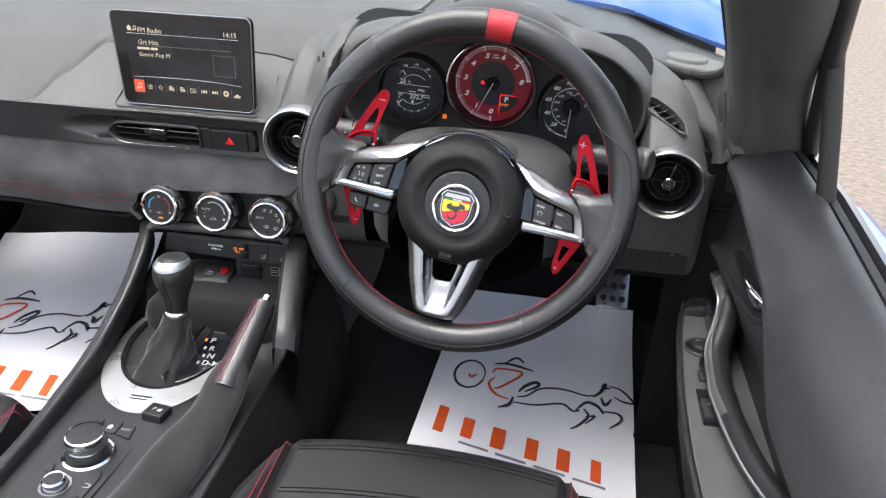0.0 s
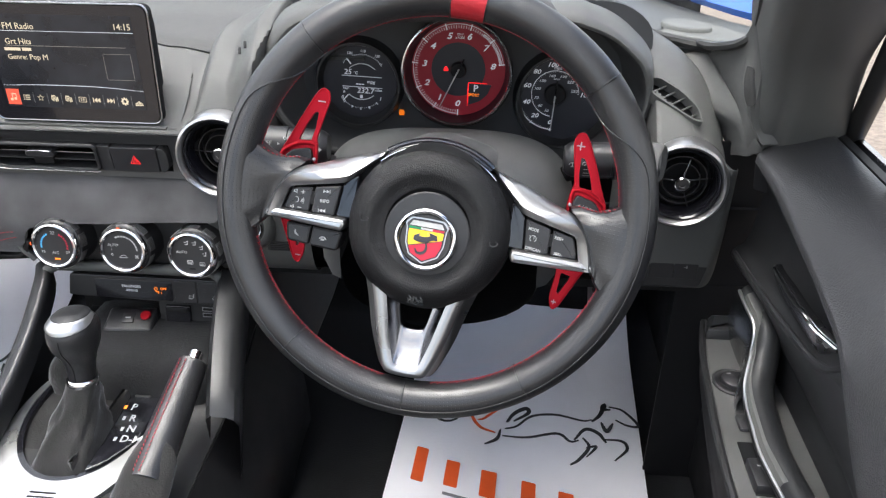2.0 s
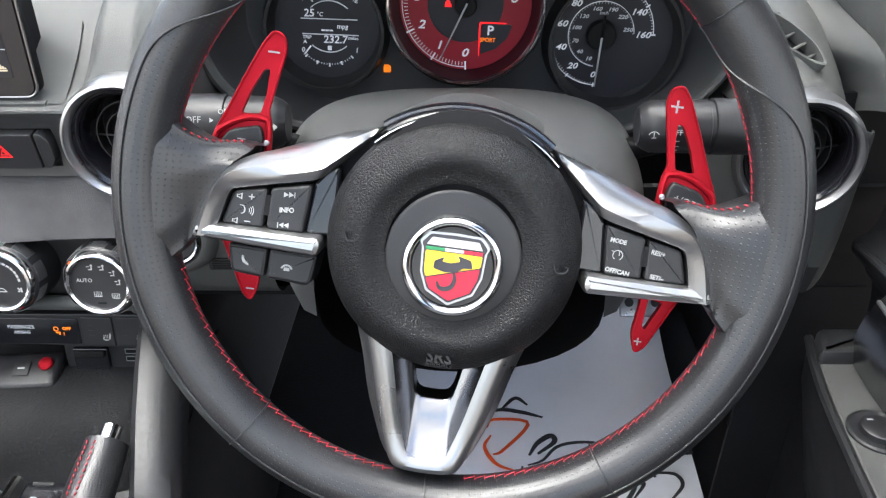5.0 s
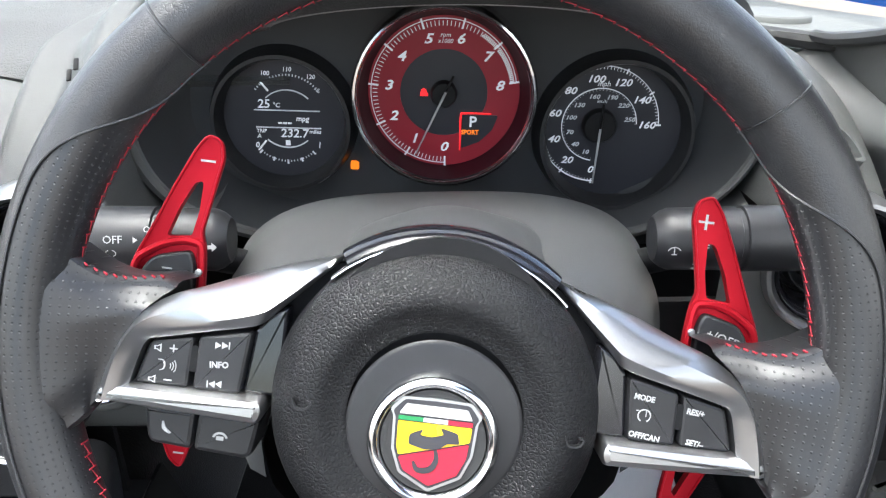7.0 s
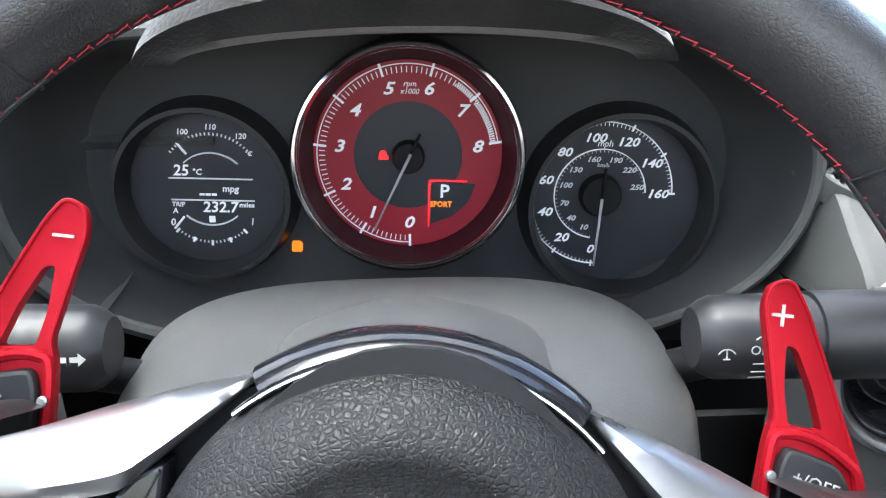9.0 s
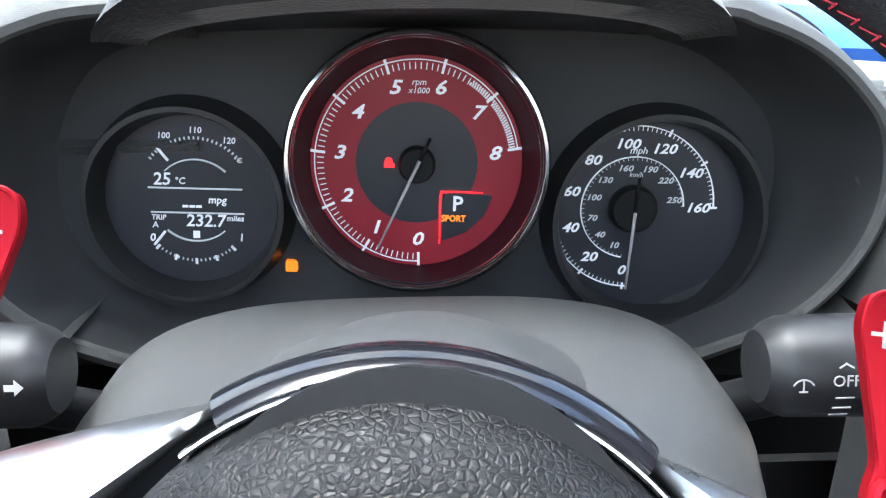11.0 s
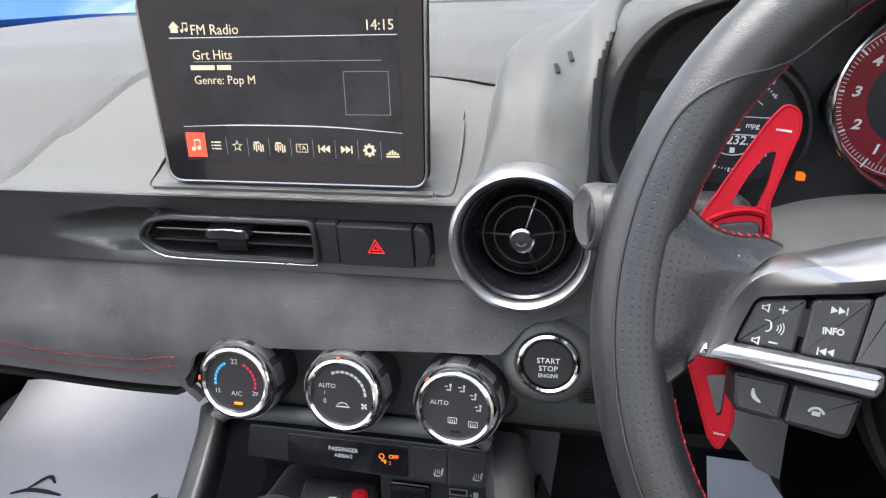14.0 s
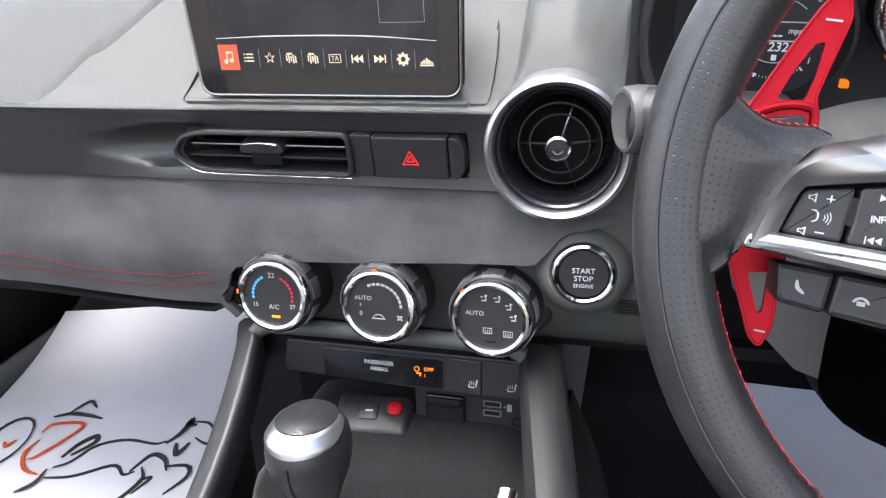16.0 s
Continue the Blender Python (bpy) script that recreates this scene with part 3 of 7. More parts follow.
    part("shield_border", plate(rounded(S(shield, 1.07), 0.001, 2), 0.0022, 0.0032), SILVER, w)
    part("shield_ground", plate(rounded(S(shield), 0.001, 2), 0.0024, 0.0034), INK, w, smooth=False)
    part("shield_field", plate(rounded(S([(-0.0136, 0.0066), (0.0136, 0.0066), (0.0132, 0.0010), (-0.0122, -0.0062), (-0.0132, -0.0030)]), 0.0005, 1), 0.003, 0.0038), YELLOW, w, "yellow upper shield field")
    part("shield_field", plate(rounded(S([(0.0131, 0.0004), (0.0126, -0.0052), (0.0098, -0.0118), (0, -0.0168), (-0.0098, -0.0118), (-0.0121, -0.0068)]), 0.0005, 1), 0.003, 0.0038), BADGERED, w, "red lower shield field")
    part("name_bar", plate(rounded(S([(-0.0134, 0.0094), (-0.0112, 0.0132), (0.0112, 0.0132), (0.0134, 0.0094)]), 0.0006, 2), 0.003, 0.0040), WHITE, w, "white bar on the badge", smooth=False)
    for (x0, x1), mt in zip(((-0.0136, -0.0045), (-0.0045, 0.0045), (0.0045, 0.0136)), (BADGEGREEN, WHITE, BADGERED)):
        part("colour_stripe", plate(S([(x0, 0.0070), (x0, 0.0086), (x1, 0.0086), (x1, 0.0070)]), 0.003, 0.0039), mt, w, smooth=False)
    figure = join(plate(rounded(S([(-0.0090, -0.0016), (-0.0088, 0.0020), (-0.0040, 0.0044), (-0.0052, 0.0020), (-0.0010, 0.0016), (0.0036, 0.0030), (0.0020, 0.0056), (0.0086, 0.0040), (0.0096, 0.0002), (0.0052, 0.0000), (0.0022, -0.0024), (-0.0030, -0.0030)]), 0.0008, 2), 0.0035, 0.0042),
                  plate(stroke(S([(0.0008, -0.002), (0.0018, -0.0066), (-0.0002, -0.0104), (-0.0046, -0.0110), (-0.0066, -0.0080)]), 0.0024, 20), 0.0035, 0.0042))
    part("badge_figure", figure, INK, w, "plain dark shape on the shield", smooth=False)
    # lower spoke: a satin fork round a polished dish with a small window
    bend = lambda pts: catmull([V(x / 1000, y / 1000, 0) for x, y in pts + [(-x, y) for x, y in reversed(pts)]], 72)
    outer = bend([(-45, -60), (-42.5, -72), (-37, -92), (-31, -117), (-24.5, -136), (-20.5, -145), (-16, -149.2), (-6, -150.6)])
    mouth = bend([(-31, -58), (-28, -72), (-23.5, -92), (-18.0, -117), (-13.0, -134), (-11.0, -138.8), (-8, -140.8), (-3, -141.4)])
    window = bend([(-18, -58), (-16, -72), (-14.5, -86), (-12.5, -98), (-11, -105), (-9.0, -109), (-6, -110.5), (-2, -110.8)])
    lip = lambda p: V(0, 0, 0.0022 * smoothstep(-0.125, -0.150, p.y))
    row = lambda a, b, u, z, k=1.0: [p.lerp(q, u) + V(0, 0, z) + lip(p) * k for p, q in zip(a, b)]
    part("spoke_fork", loft([row(outer, mouth, -0.55, -0.038), row(outer, mouth, -0.05, -0.030), row(outer, mouth, 0, -0.0172), row(outer, mouth, 0.06, -0.0142), row(outer, mouth, 0.22, -0.0120), row(outer, mouth, 0.5, -0.0106), row(outer, mouth, 0.8, -0.0112), row(outer, mouth, 1.0, -0.0128)]), SPOKE, w, "satin silver forked lower spoke")
    part("spoke_dish", loft([row(mouth, window, 0.0, -0.0129), row(mouth, window, 0.10, -0.0150), row(mouth, window, 0.35, -0.0195, 0.3), row(mouth, window, 0.7, -0.0228, 0), row(mouth, window, 0.93, -0.0240, 0), row(mouth, window, 1.0, -0.0256, 0), row(mouth, window, 1.0, -0.042, 0)]), SMOKE, w, "polished dish of the lower spoke")
    # shift paddles
    for s in (-1, 1):
        g = lambda pts: [(-s * x / 1000, y / 1000) for x, y in pts]
        blade = rounded(g([(-149, -20), (-149, 19), (-141.0, 36), (-132.5, 56), (-123.8, 74.5), (-118.5, 82.0), (-112.3, 80), (-110.5, 72), (-115.0, 51), (-118.0, 36), (-116, 30), (-115, 18), (-114, -20), (-117, -45), (-114.6, -68), (-118.5, -79), (-123.5, -75), (-135, -50)]), 0.005, 4)
        slot = rounded(g([(-118.8, 60.5), (-122.6, 59.5), (-129.0, 47), (-134.0, 33.0), (-122.2, 34.2), (-119.6, 46)]), 0.0018, 3)
        slot2 = rounded(g([(-130, -46), (-122, -64), (-120, -62), (-121, -44)]), 0.0015, 3)
        p = part("paddle", plate(blade, -0.063, -0.0580, holes=[slot, slot2]), RED, w, "anodised red metal shift paddle", m=Matrix.Translation((0, 0, -0.0055)))
        part("edge_bevel", sweep([V(x, y, -0.0582) for x, y in blade], 0.0008, 6, True), RED, p)
        rail = [V(x, y, -0.0572) for x, y in g([(-147.5, -10), (-147.5, 17), (-141.5, 25), (-131, 30.5), (-121, 31.5), (-116.5, 26), (-115.8, -10)])]
        part("frame_lip", sweep(catmull(rail, 24), 0.0020, 8), RED, p)
        part("insert", plate(rounded(g([(-144.5, -12), (-144.5, 15), (-138.5, 23.5), (-121, 28.0), (-118.6, 21), (-117.6, -12)]), 0.004, 3), -0.0585, -0.0540, 0.0015), BUTTON, p, "black rubber paddle insert")
        for bx, bz in ((-147.2, 11), (-116.6, 18)):
            part("screw", lathe([(0.0017, -0.058), (0.0017, -0.0543), (0.001, -0.0540)], 10, m=Matrix.Translation((-s * bx / 1000, bz / 1000, 0))), SILVER, p)
        zz = -0.0578
        if s > 0:
            part("marking", box(0.0072, 0.0011, 0.0004, 0.1165, 0.070, zz), WHITE, p)
            part("marking", box(0.0011, 0.0072, 0.0004, 0.1165, 0.070, zz + 0.0001), WHITE, p)
            part("marking", lettering("+/OFF", 0.0062, 0.131, 0.0165, -0.0537, turn=-14), WHITE, p, smooth=False)
            part("marking", box(0.0046, 0.0008, 0.0004, 0.1192, -0.0715, zz), WHITE, p)
            part("marking", box(0.0008, 0.0046, 0.0004, 0.1192, -0.0715, zz + 0.0001), WHITE, p)
        else:
            part("marking", box(0.0068, 0.0010, 0.0004, -0.1175, 0.070, zz), WHITE, p)
            part("marking", box(0.0046, 0.0007, 0.0004, -0.131, 0.0185, -0.0537), WHITE, p)
            part("marking", box(0.0050, 0.0008, 0.0004, -0.1195, -0.0715, zz), WHITE, p)
    return w


steering_wheel()

# ---- instrument cluster ----
def ring_text(items, r, size, centre, mat, parent, shear=0.25, z=0.0006):
    for body, a in items:
        part("numeral", lettering(body, size, centre[0] + r * math.cos(radians(a)), centre[1] + r * math.sin(radians(a)), z, shear=shear, bold=size * 0.022, wide=1.2), mat, parent, smooth=False)


def ticks(r0, r1, a0, a1, n, w, c, bm=None, z=0.0005, skip=()):
    bm = bm or bmesh.new()
    for i in range(n + 1):
        if i in skip:
            continue
        a = radians(a0 + (a1 - a0) * i / max(1, n))
        d, s = Vector((math.cos(a), math.sin(a))), Vector((-math.sin(a), math.cos(a)))
        o = Vector(c)
        q = [o + d * r0 - s * w / 2, o + d * r1 - s * w / 2, o + d * r1 + s * w / 2, o + d * r0 + s * w / 2]
        bm.faces.new([bm.verts.new((p.x, p.y, z)) for p in q])
    return bm


CL_ROLL = -2.5


def raw(x, y):
    """Millimetres right and up of a point on the car's middle, in the cluster's own slightly turned frame."""
    x, y, a = (x - 1) / 1000, (y - 18.5) / 1000, radians(-CL_ROLL)
    return (x * math.cos(a) - y * math.sin(a), x * math.sin(a) + y * math.cos(a))


def instrument_cluster():
    c = thing("instrument_cluster", facing(0.004, 0.248, 0.8135, 0, 0, CL_ROLL), "three-dial instrument cluster with red rev counter", "instrument cluster")
    part("face_panel", plate(rounded([(-0.200, -0.110), (-0.200, 0.06), (-0.17, 0.082), (0.17, 0.082), (0.204, 0.06), (0.204, -0.110)], 0.02, 4), -0.012, -0.002), COWLIN, c)
    # rev counter
    tc = (0.0, 0.0)
    t = part("rev_counter", lathe([(0.0, -0.002), (0.0545, -0.002)], 64, cap=False), DIAL, c, "red-faced rev counter with chrome bezel")
    part("bezel", lathe([(0.0552, 0.0300), (0.0558, 0.0328), (0.0570, 0.0342), (0.0584, 0.0338), (0.0597, 0.0310), (0.0600, 0.022), (0.0600, -0.002)], 96, m=Matrix.Translation((0.0, 0.0045, 0)), cap=False), CHROME, t, "polished chrome bezel")
    part("dial_wall", loft([[V(r * math.cos(k * math.pi / 36), r * math.sin(k * math.pi / 36) + dy, h) for k in range(72)] for r, h, dy in ((0.0514, -0.0018, 0.0), (0.0528, 0.004, 0.0006), (0.0552, 0.0300, 0.0045))], closed=True), material("maroon_dial_wall", (0.030, 0.004, 0.008), 0.55, spec=0.2), t, "dark maroon dial wall")
    part("red_band", plate(circle(0.0515, *tc, 80), -0.002, -0.0008, holes=[circle(0.0297, *tc, 56)]), TACHRED, t, smooth=False)
    part("dial_centre", lathe([(0.0, -0.0012), (0.0297, -0.0012)], 56, cap=False), DIAL, t)
    gap = [(0.0132, -0.0145), (0.0378, -0.0145), (0.0340, -0.0250), (0.0255, -0.0335), (0.0132, -0.0385)]
    part("gear_window", plate(rounded(gap, 0.0015), -0.001, 0.0002), DIAL, t, smooth=False)
    part("window_edge", plate(stroke([(0.0330, -0.0135), (0.0150, -0.0135), (0.0122, -0.0155), (0.0122, -0.0300), (0.0122, -0.0400)], 0.0012, 24), -0.0008, 0.0003), LITRED, t, smooth=False)
    part("scale_line", plate(arc_band(0.0492, 0.0497, 10, 272, 80, *tc), -0.0009, -0.0003), PALE, t, smooth=False)
    for k in range(9):
        part("scale_tick", ticks(0.0445, 0.0515, 272.3 - 32.73 * k, 0, 0, 0.0013, tc), PALE, t, smooth=False)
    part("fine_ticks", ticks(0.0450, 0.0482, 272.3, 59.5, 65, 0.0005, tc), PALE, t, smooth=False)
    part("redline_check", ticks(0.0452, 0.0467, 58, 44, 9, 0.0008, tc), PALE, t, smooth=False)
    part("redline_check", ticks(0.0467, 0.0482, 57, 12, 28, 0.0008, tc), PALE, t, smooth=False)
    part("redline_check", ticks(0.0452, 0.0467, 40, 12, 18, 0.0008, tc), PALE, t, smooth=False)
    ring_text([(str(k), 271.3 - 32.75 * k) for k in range(9)], 0.0378, 0.0092, tc, PALE, t)
    part("marking", lettering("rpm", 0.0042, 0, 0.0390, 0.0005, shear=0.2), PALE, t, smooth=False)
    part("marking", lettering("x1000", 0.0040, 0, 0.0350, 0.0005, shear=0.2), PALE, t, smooth=False)
    part("gear_letter", lettering("P", 0.0105, 0.0205, -0.0195, 0.0006, bold=0.0002), PALE, t, smooth=False)
    part("mode_word", lettering("SPORT", 0.0045, 0.0188, -0.0268, 0.0006, wide=0.9, bold=0.0001), ORANGE, t, smooth=False)
    part("warning_light", join(plate(circle(0.0020, -0.0137, 0.0008, 10), -0.001, 0.0004), box(0.0052, 0.0022, 0.0006, -0.0134, -0.0010, 0.0002)), LITRED, t, smooth=False)
    part("needle_boss", lathe([(0.0, 0.006), (0.0078, 0.006), (0.0088, 0.004), (0.0090, -0.001)], 40, cap=False), DARK, t)
    a = radians(246)
    d = V(math.cos(a), math.sin(a), 0)
    part("needle", sweep([V(*tc, 0.0075) - d * 0.003, V(*tc, 0.0075) + d * 0.0445], lambda u: 0.0009 - 0.0004 * u, 6), WHITE, t)
    part("needle_tail", sweep([V(*tc, 0.0072) - d * 0.003, V(*tc, 0.0072) - d * 0.0150], 0.0008, 6), DARK, t)
    # side dials: hooded rings
    for (x, y), r, name in ((raw(-109, 2.0), 0.0435, "trip_display"), (raw(118, -10), 0.0490, "speedometer")):
        m = Matrix.Translation((x, y, 0))
        s = part(name, lathe([(0.0, -0.001), (r - 0.002, -0.001)], 56, m=m, cap=False), DIAL, c, "dark round trip display" if x < 0 else "black speedometer with white figures")
        part("dial_ring", lathe([(r - 0.002, -0.001), (r - 0.0005, 0.010), (r + 0.0010, 0.0150), (r + 0.0035, 0.0150), (r + 0.0060, 0.006), (r + 0.0075, -0.002)], 64, m=m, cap=False), PLASTIC, s)
        if x < 0:
            part("fine_ticks", ticks(0.0260, 0.0275, 38, 142, 22, 0.0008, raw(-106, 6)), DIMWHITE, s, smooth=False)
            for k in range(5):
                part("scale_tick", ticks(0.0260, 0.0290, 228 + 21 * k, 0, 0, 0.0013, raw(-108, -1)), PALE, s, smooth=False)
            part("fine_ticks", ticks(0.0263, 0.0277, 228, 312, 18, 0.0007, raw(-108, -1)), DIMWHITE, s, smooth=False)
            part("scale_line", plate(arc_band(0.0205, 0.0211, 46, 134, 22, *raw(-106.5, 1.5)), -0.001, 0.0004), DIMWHITE, s, smooth=False)
            part("scale_line", plate(arc_band(0.0205, 0.0211, 228, 312, 22, *raw(-107.5, 2.5)), -0.001, 0.0004), DIMWHITE, s, smooth=False)
            for yy in (8.2, -4.0):
                rx, ry = raw(-106.5, yy)
                part("rule", box(0.0450, 0.0008, 0.0003, rx, ry, 0.0003), DIMWHITE, s, smooth=False)
            for body, size, dx, dy in (("25", 0.0085, -122, 13), ("\u00b0C", 0.0046, -113.5, 12), ("mpg", 0.0052, -96.5, 2.2), ("---", 0.0100, -109, 0.2), ("232.7", 0.0086, -103, -8.2), ("miles", 0.0040, -88.5, -7.2), ("TRIP", 0.0036, -125.5, -5.8), ("A", 0.0042, -127.5, -9.5), ("0", 0.0056, -129.5, -16), ("1", 0.0056, -86.3, -17), ("100", 0.0042, -119, 34), ("110", 0.0042, -104, 36.3), ("120", 0.0042, -88.5, 31), ("\u00b0C", 0.0036, -85, 21.5)):
                part("readout", lettering(body, size, *raw(dx, dy), 0.0004, shear=0.12, bold=size * 0.015), PALE, s, smooth=False)
            for q0, q1 in (((-123, 29), (-118, 22)), ((-129, -19.5), (-123, -12.8))):
                part("pointer", sweep([V(*raw(*q0), 0.0005), V(*raw(*q1), 0.0005)], 0.0007, 5), PALE, s)
            part("fuel_symbol", box(0.0032, 0.0036, 0.0004, *raw(-108, -14.8), 0.0003), PALE, s, smooth=False)
        else:
            o = raw(108, -5.5)
            part("scale_line", plate(arc_band(0.0408, 0.0412, 2, 271, 72, *o), -0.001, 0.0003), PALE, s, smooth=False)
            part("scale_line", plate(arc_band(0.0256, 0.0260, 4, 262, 60, *o), -0.001, 0.0003), PALE, s, smooth=False)
            for k in range(9):
                part("scale_tick", ticks(0.0390, 0.0426, 268 - 33.25 * k, 0, 0, 0.0012, o), PALE, s, smooth=False)
            part("fine_ticks", ticks(0.0388, 0.0409, 268, 2, 80, 0.0004, o), PALE, s, smooth=False)
            part("fine_ticks", ticks(0.0242, 0.0260, 262, 4, 48, 0.0003, o), DIMWHITE, s, smooth=False)
            ring_text([(str(20 * k), 265 - 32.9 * k) for k in range(9)], 0.0325, 0.0068, o, PALE, s)
            ring_text([(b, g) for b, g in (("10", 248), ("40", 222), ("70", 195), ("100", 166), ("130", 138), ("160", 106), ("190", 72), ("220", 44), ("250", 13))], 0.0208, 0.0042, o, DIMWHITE, s)
            part("marking", lettering("mph", 0.0050, o[0], o[1] + 0.0290, 0.0005, shear=0.2), PALE, s, smooth=False)
            part("marking", lettering("km/h", 0.0034, o[0], o[1] + 0.0170, 0.0005, shear=0.2), DIMWHITE, s, smooth=False)
            mo = Matrix.Translation((*o, 0))
            part("needle_boss", lathe([(0.0, 0.005), (0.0105, 0.005), (0.0118, 0.003), (0.0120, -0.001)], 40, m=mo, cap=False), DARK, s)
            a = radians(268.5)
            d = V(math.cos(a), math.sin(a), 0)
            part("needle", sweep([V(*o, 0.006) - d * (-0.001), V(*o, 0.006) + d * 0.0405], lambda u: 0.0009 - 0.0003 * u, 6), WHITE, s)
            part("needle_tail", sweep([V(*o, 0.0058), V(*o, 0.0058) - d * 0.0165], 0.0009, 6), DARK, s)
    fx, fy = raw(-62.5, -32)
    part("fuel_warning", plate(rounded([(fx - 0.003, fy - 0.0028), (fx - 0.003, fy + 0.0028), (fx + 0.0012, fy + 0.0028), (fx + 0.0028, fy + 0.0015), (fx + 0.0028, fy - 0.0028)], 0.0006, 2), -0.002, 0.001), ORANGE, c, "lit orange fuel warning", smooth=False)
    return c


instrument_cluster()


def cowl_arch(y, w, top, base, n=40, ex=2.5, x0=0.006):
    pts = []
    for i in range(n + 1):
        a = math.pi * (1 - i / n)
        c, s = math.cos(a), math.sin(a)
        pts.append(V(x0 + w * math.copysign(abs(c) ** (2 / ex), c), y, base + (top - base) * abs(s) ** (2 / ex)))
    return pts


def binnacle():
    h = thing("instrument_cowl", pose(0, 0, 0), "grey cowl arching over the instruments with a suede centre cap", "dashboard cowl")
    rim = catmull([V(*p) for p in ((0.0, 0.170, 0.884), (-0.102, 0.172, 0.8825), (-0.137, 0.175, 0.877), (-0.159, 0.178, 0.866), (-0.176, 0.182, 0.844), (-0.185, 0.188, 0.815), (-0.184, 0.195, 0.786), (-0.171, 0.200, 0.761), (-0.145, 0.205, 0.742), (-0.10, 0.210, 0.728), (0.0, 0.215, 0.722), (0.11, 0.210, 0.727), (0.146, 0.205, 0.737), (0.176, 0.200, 0.754), (0.194, 0.195, 0.780), (0.198, 0.188, 0.808), (0.191, 0.182, 0.835), (0.175, 0.178, 0.853), (0.156, 0.176, 0.867), (0.133, 0.174, 0.876), (0.108, 0.172, 0.8805))], 120, True)
    mid = V(0.006, 0, 0.805)
    ring = lambda k, y, blend: [V(mid.x + (p.x - mid.x) * k, p.y + (y - p.y) * blend, mid.z + (p.z - mid.z) * k) for p in rim]
    part("inner_wall", loft([rim, ring(0.992, 0.252, 0.25), ring(0.975, 0.252, 0.55), ring(0.95, 0.252, 0.82), ring(0.915, 0.252, 0.97), ring(0.87, 0.252, 1.0), ring(0.5, 0.2535, 1.0)], True), COWLIN, h, "dark moulded bowl round the dials")
    rows = []
    for d, dy in ((0, 0), (0.0012, -0.0022), (0.0042, -0.0032), (0.0080, -0.0010), (0.012, 0.006), (0.018, 0.022), (0.026, 0.055), (0.036, 0.11), (0.046, 0.20), (0.052, 0.27)):
        row = []
        for i, p in enumerate(rim):
            q = rim[(i + 1) % 120] - rim[i - 1]
            n = V(q.z, 0, -q.x).normalized()
            if n.dot(p - mid) < 0:
                n = -n
            k = smoothstep(0.765, 0.835, p.z)
            slim = 1 - 0.42 * smoothstep(0.10, 0.17, p.x)      # on the outer side the lip runs straight into the shoulder
            out = min(d, 0.008) * (0.5 + 0.5 * slim) + max(0, d - 0.008) * k * slim
            row.append(V(p.x + n.x * out * (1.25 if p.x < -0.12 else 1), p.y + min(dy, 0.012) + max(0, dy - 0.012) * k, p.z + n.z * min(out, 0.016) - 0.16 * max(0, dy - 0.05) * k))
        rows.append(row)
    part("outer_shell", loft(rows, True), SOFT, h, "soft grey cowl shell")
    cap = []
    lean = lambda pts, k: [p + V(0, -k * (p.z - 0.72), 0) for p in pts]
    for y, w, t, b, k in ((0.200, 0.096, 0.884, 0.872, 0.24), (0.178, 0.101, 0.888, 0.874, 0.24), (0.172, 0.104, 0.902, 0.874, 0.24), (0.180, 0.106, 0.916, 0.874, 0.22), (0.20, 0.106, 0.925, 0.874, 0.15), (0.24, 0.104, 0.927, 0.874, 0.04), (0.30, 0.09, 0.915, 0.87, 0.0), (0.36, 0.06, 0.89, 0.86, 0.0)):
        cap.append(lean(cowl_arch(y, w, t, b, 28, 1.9, 0.005), k))
    part("centre_cap", loft(cap), BOOT, h, "dark suede centre cap")
    # added dark sheet, keeps bright sky out of the gap below the dials
    part("gap_blocker", box(0.50, 0.006, 0.20, 0.005, 0.275, 0.68), DARK, h)
    return h


binnacle()


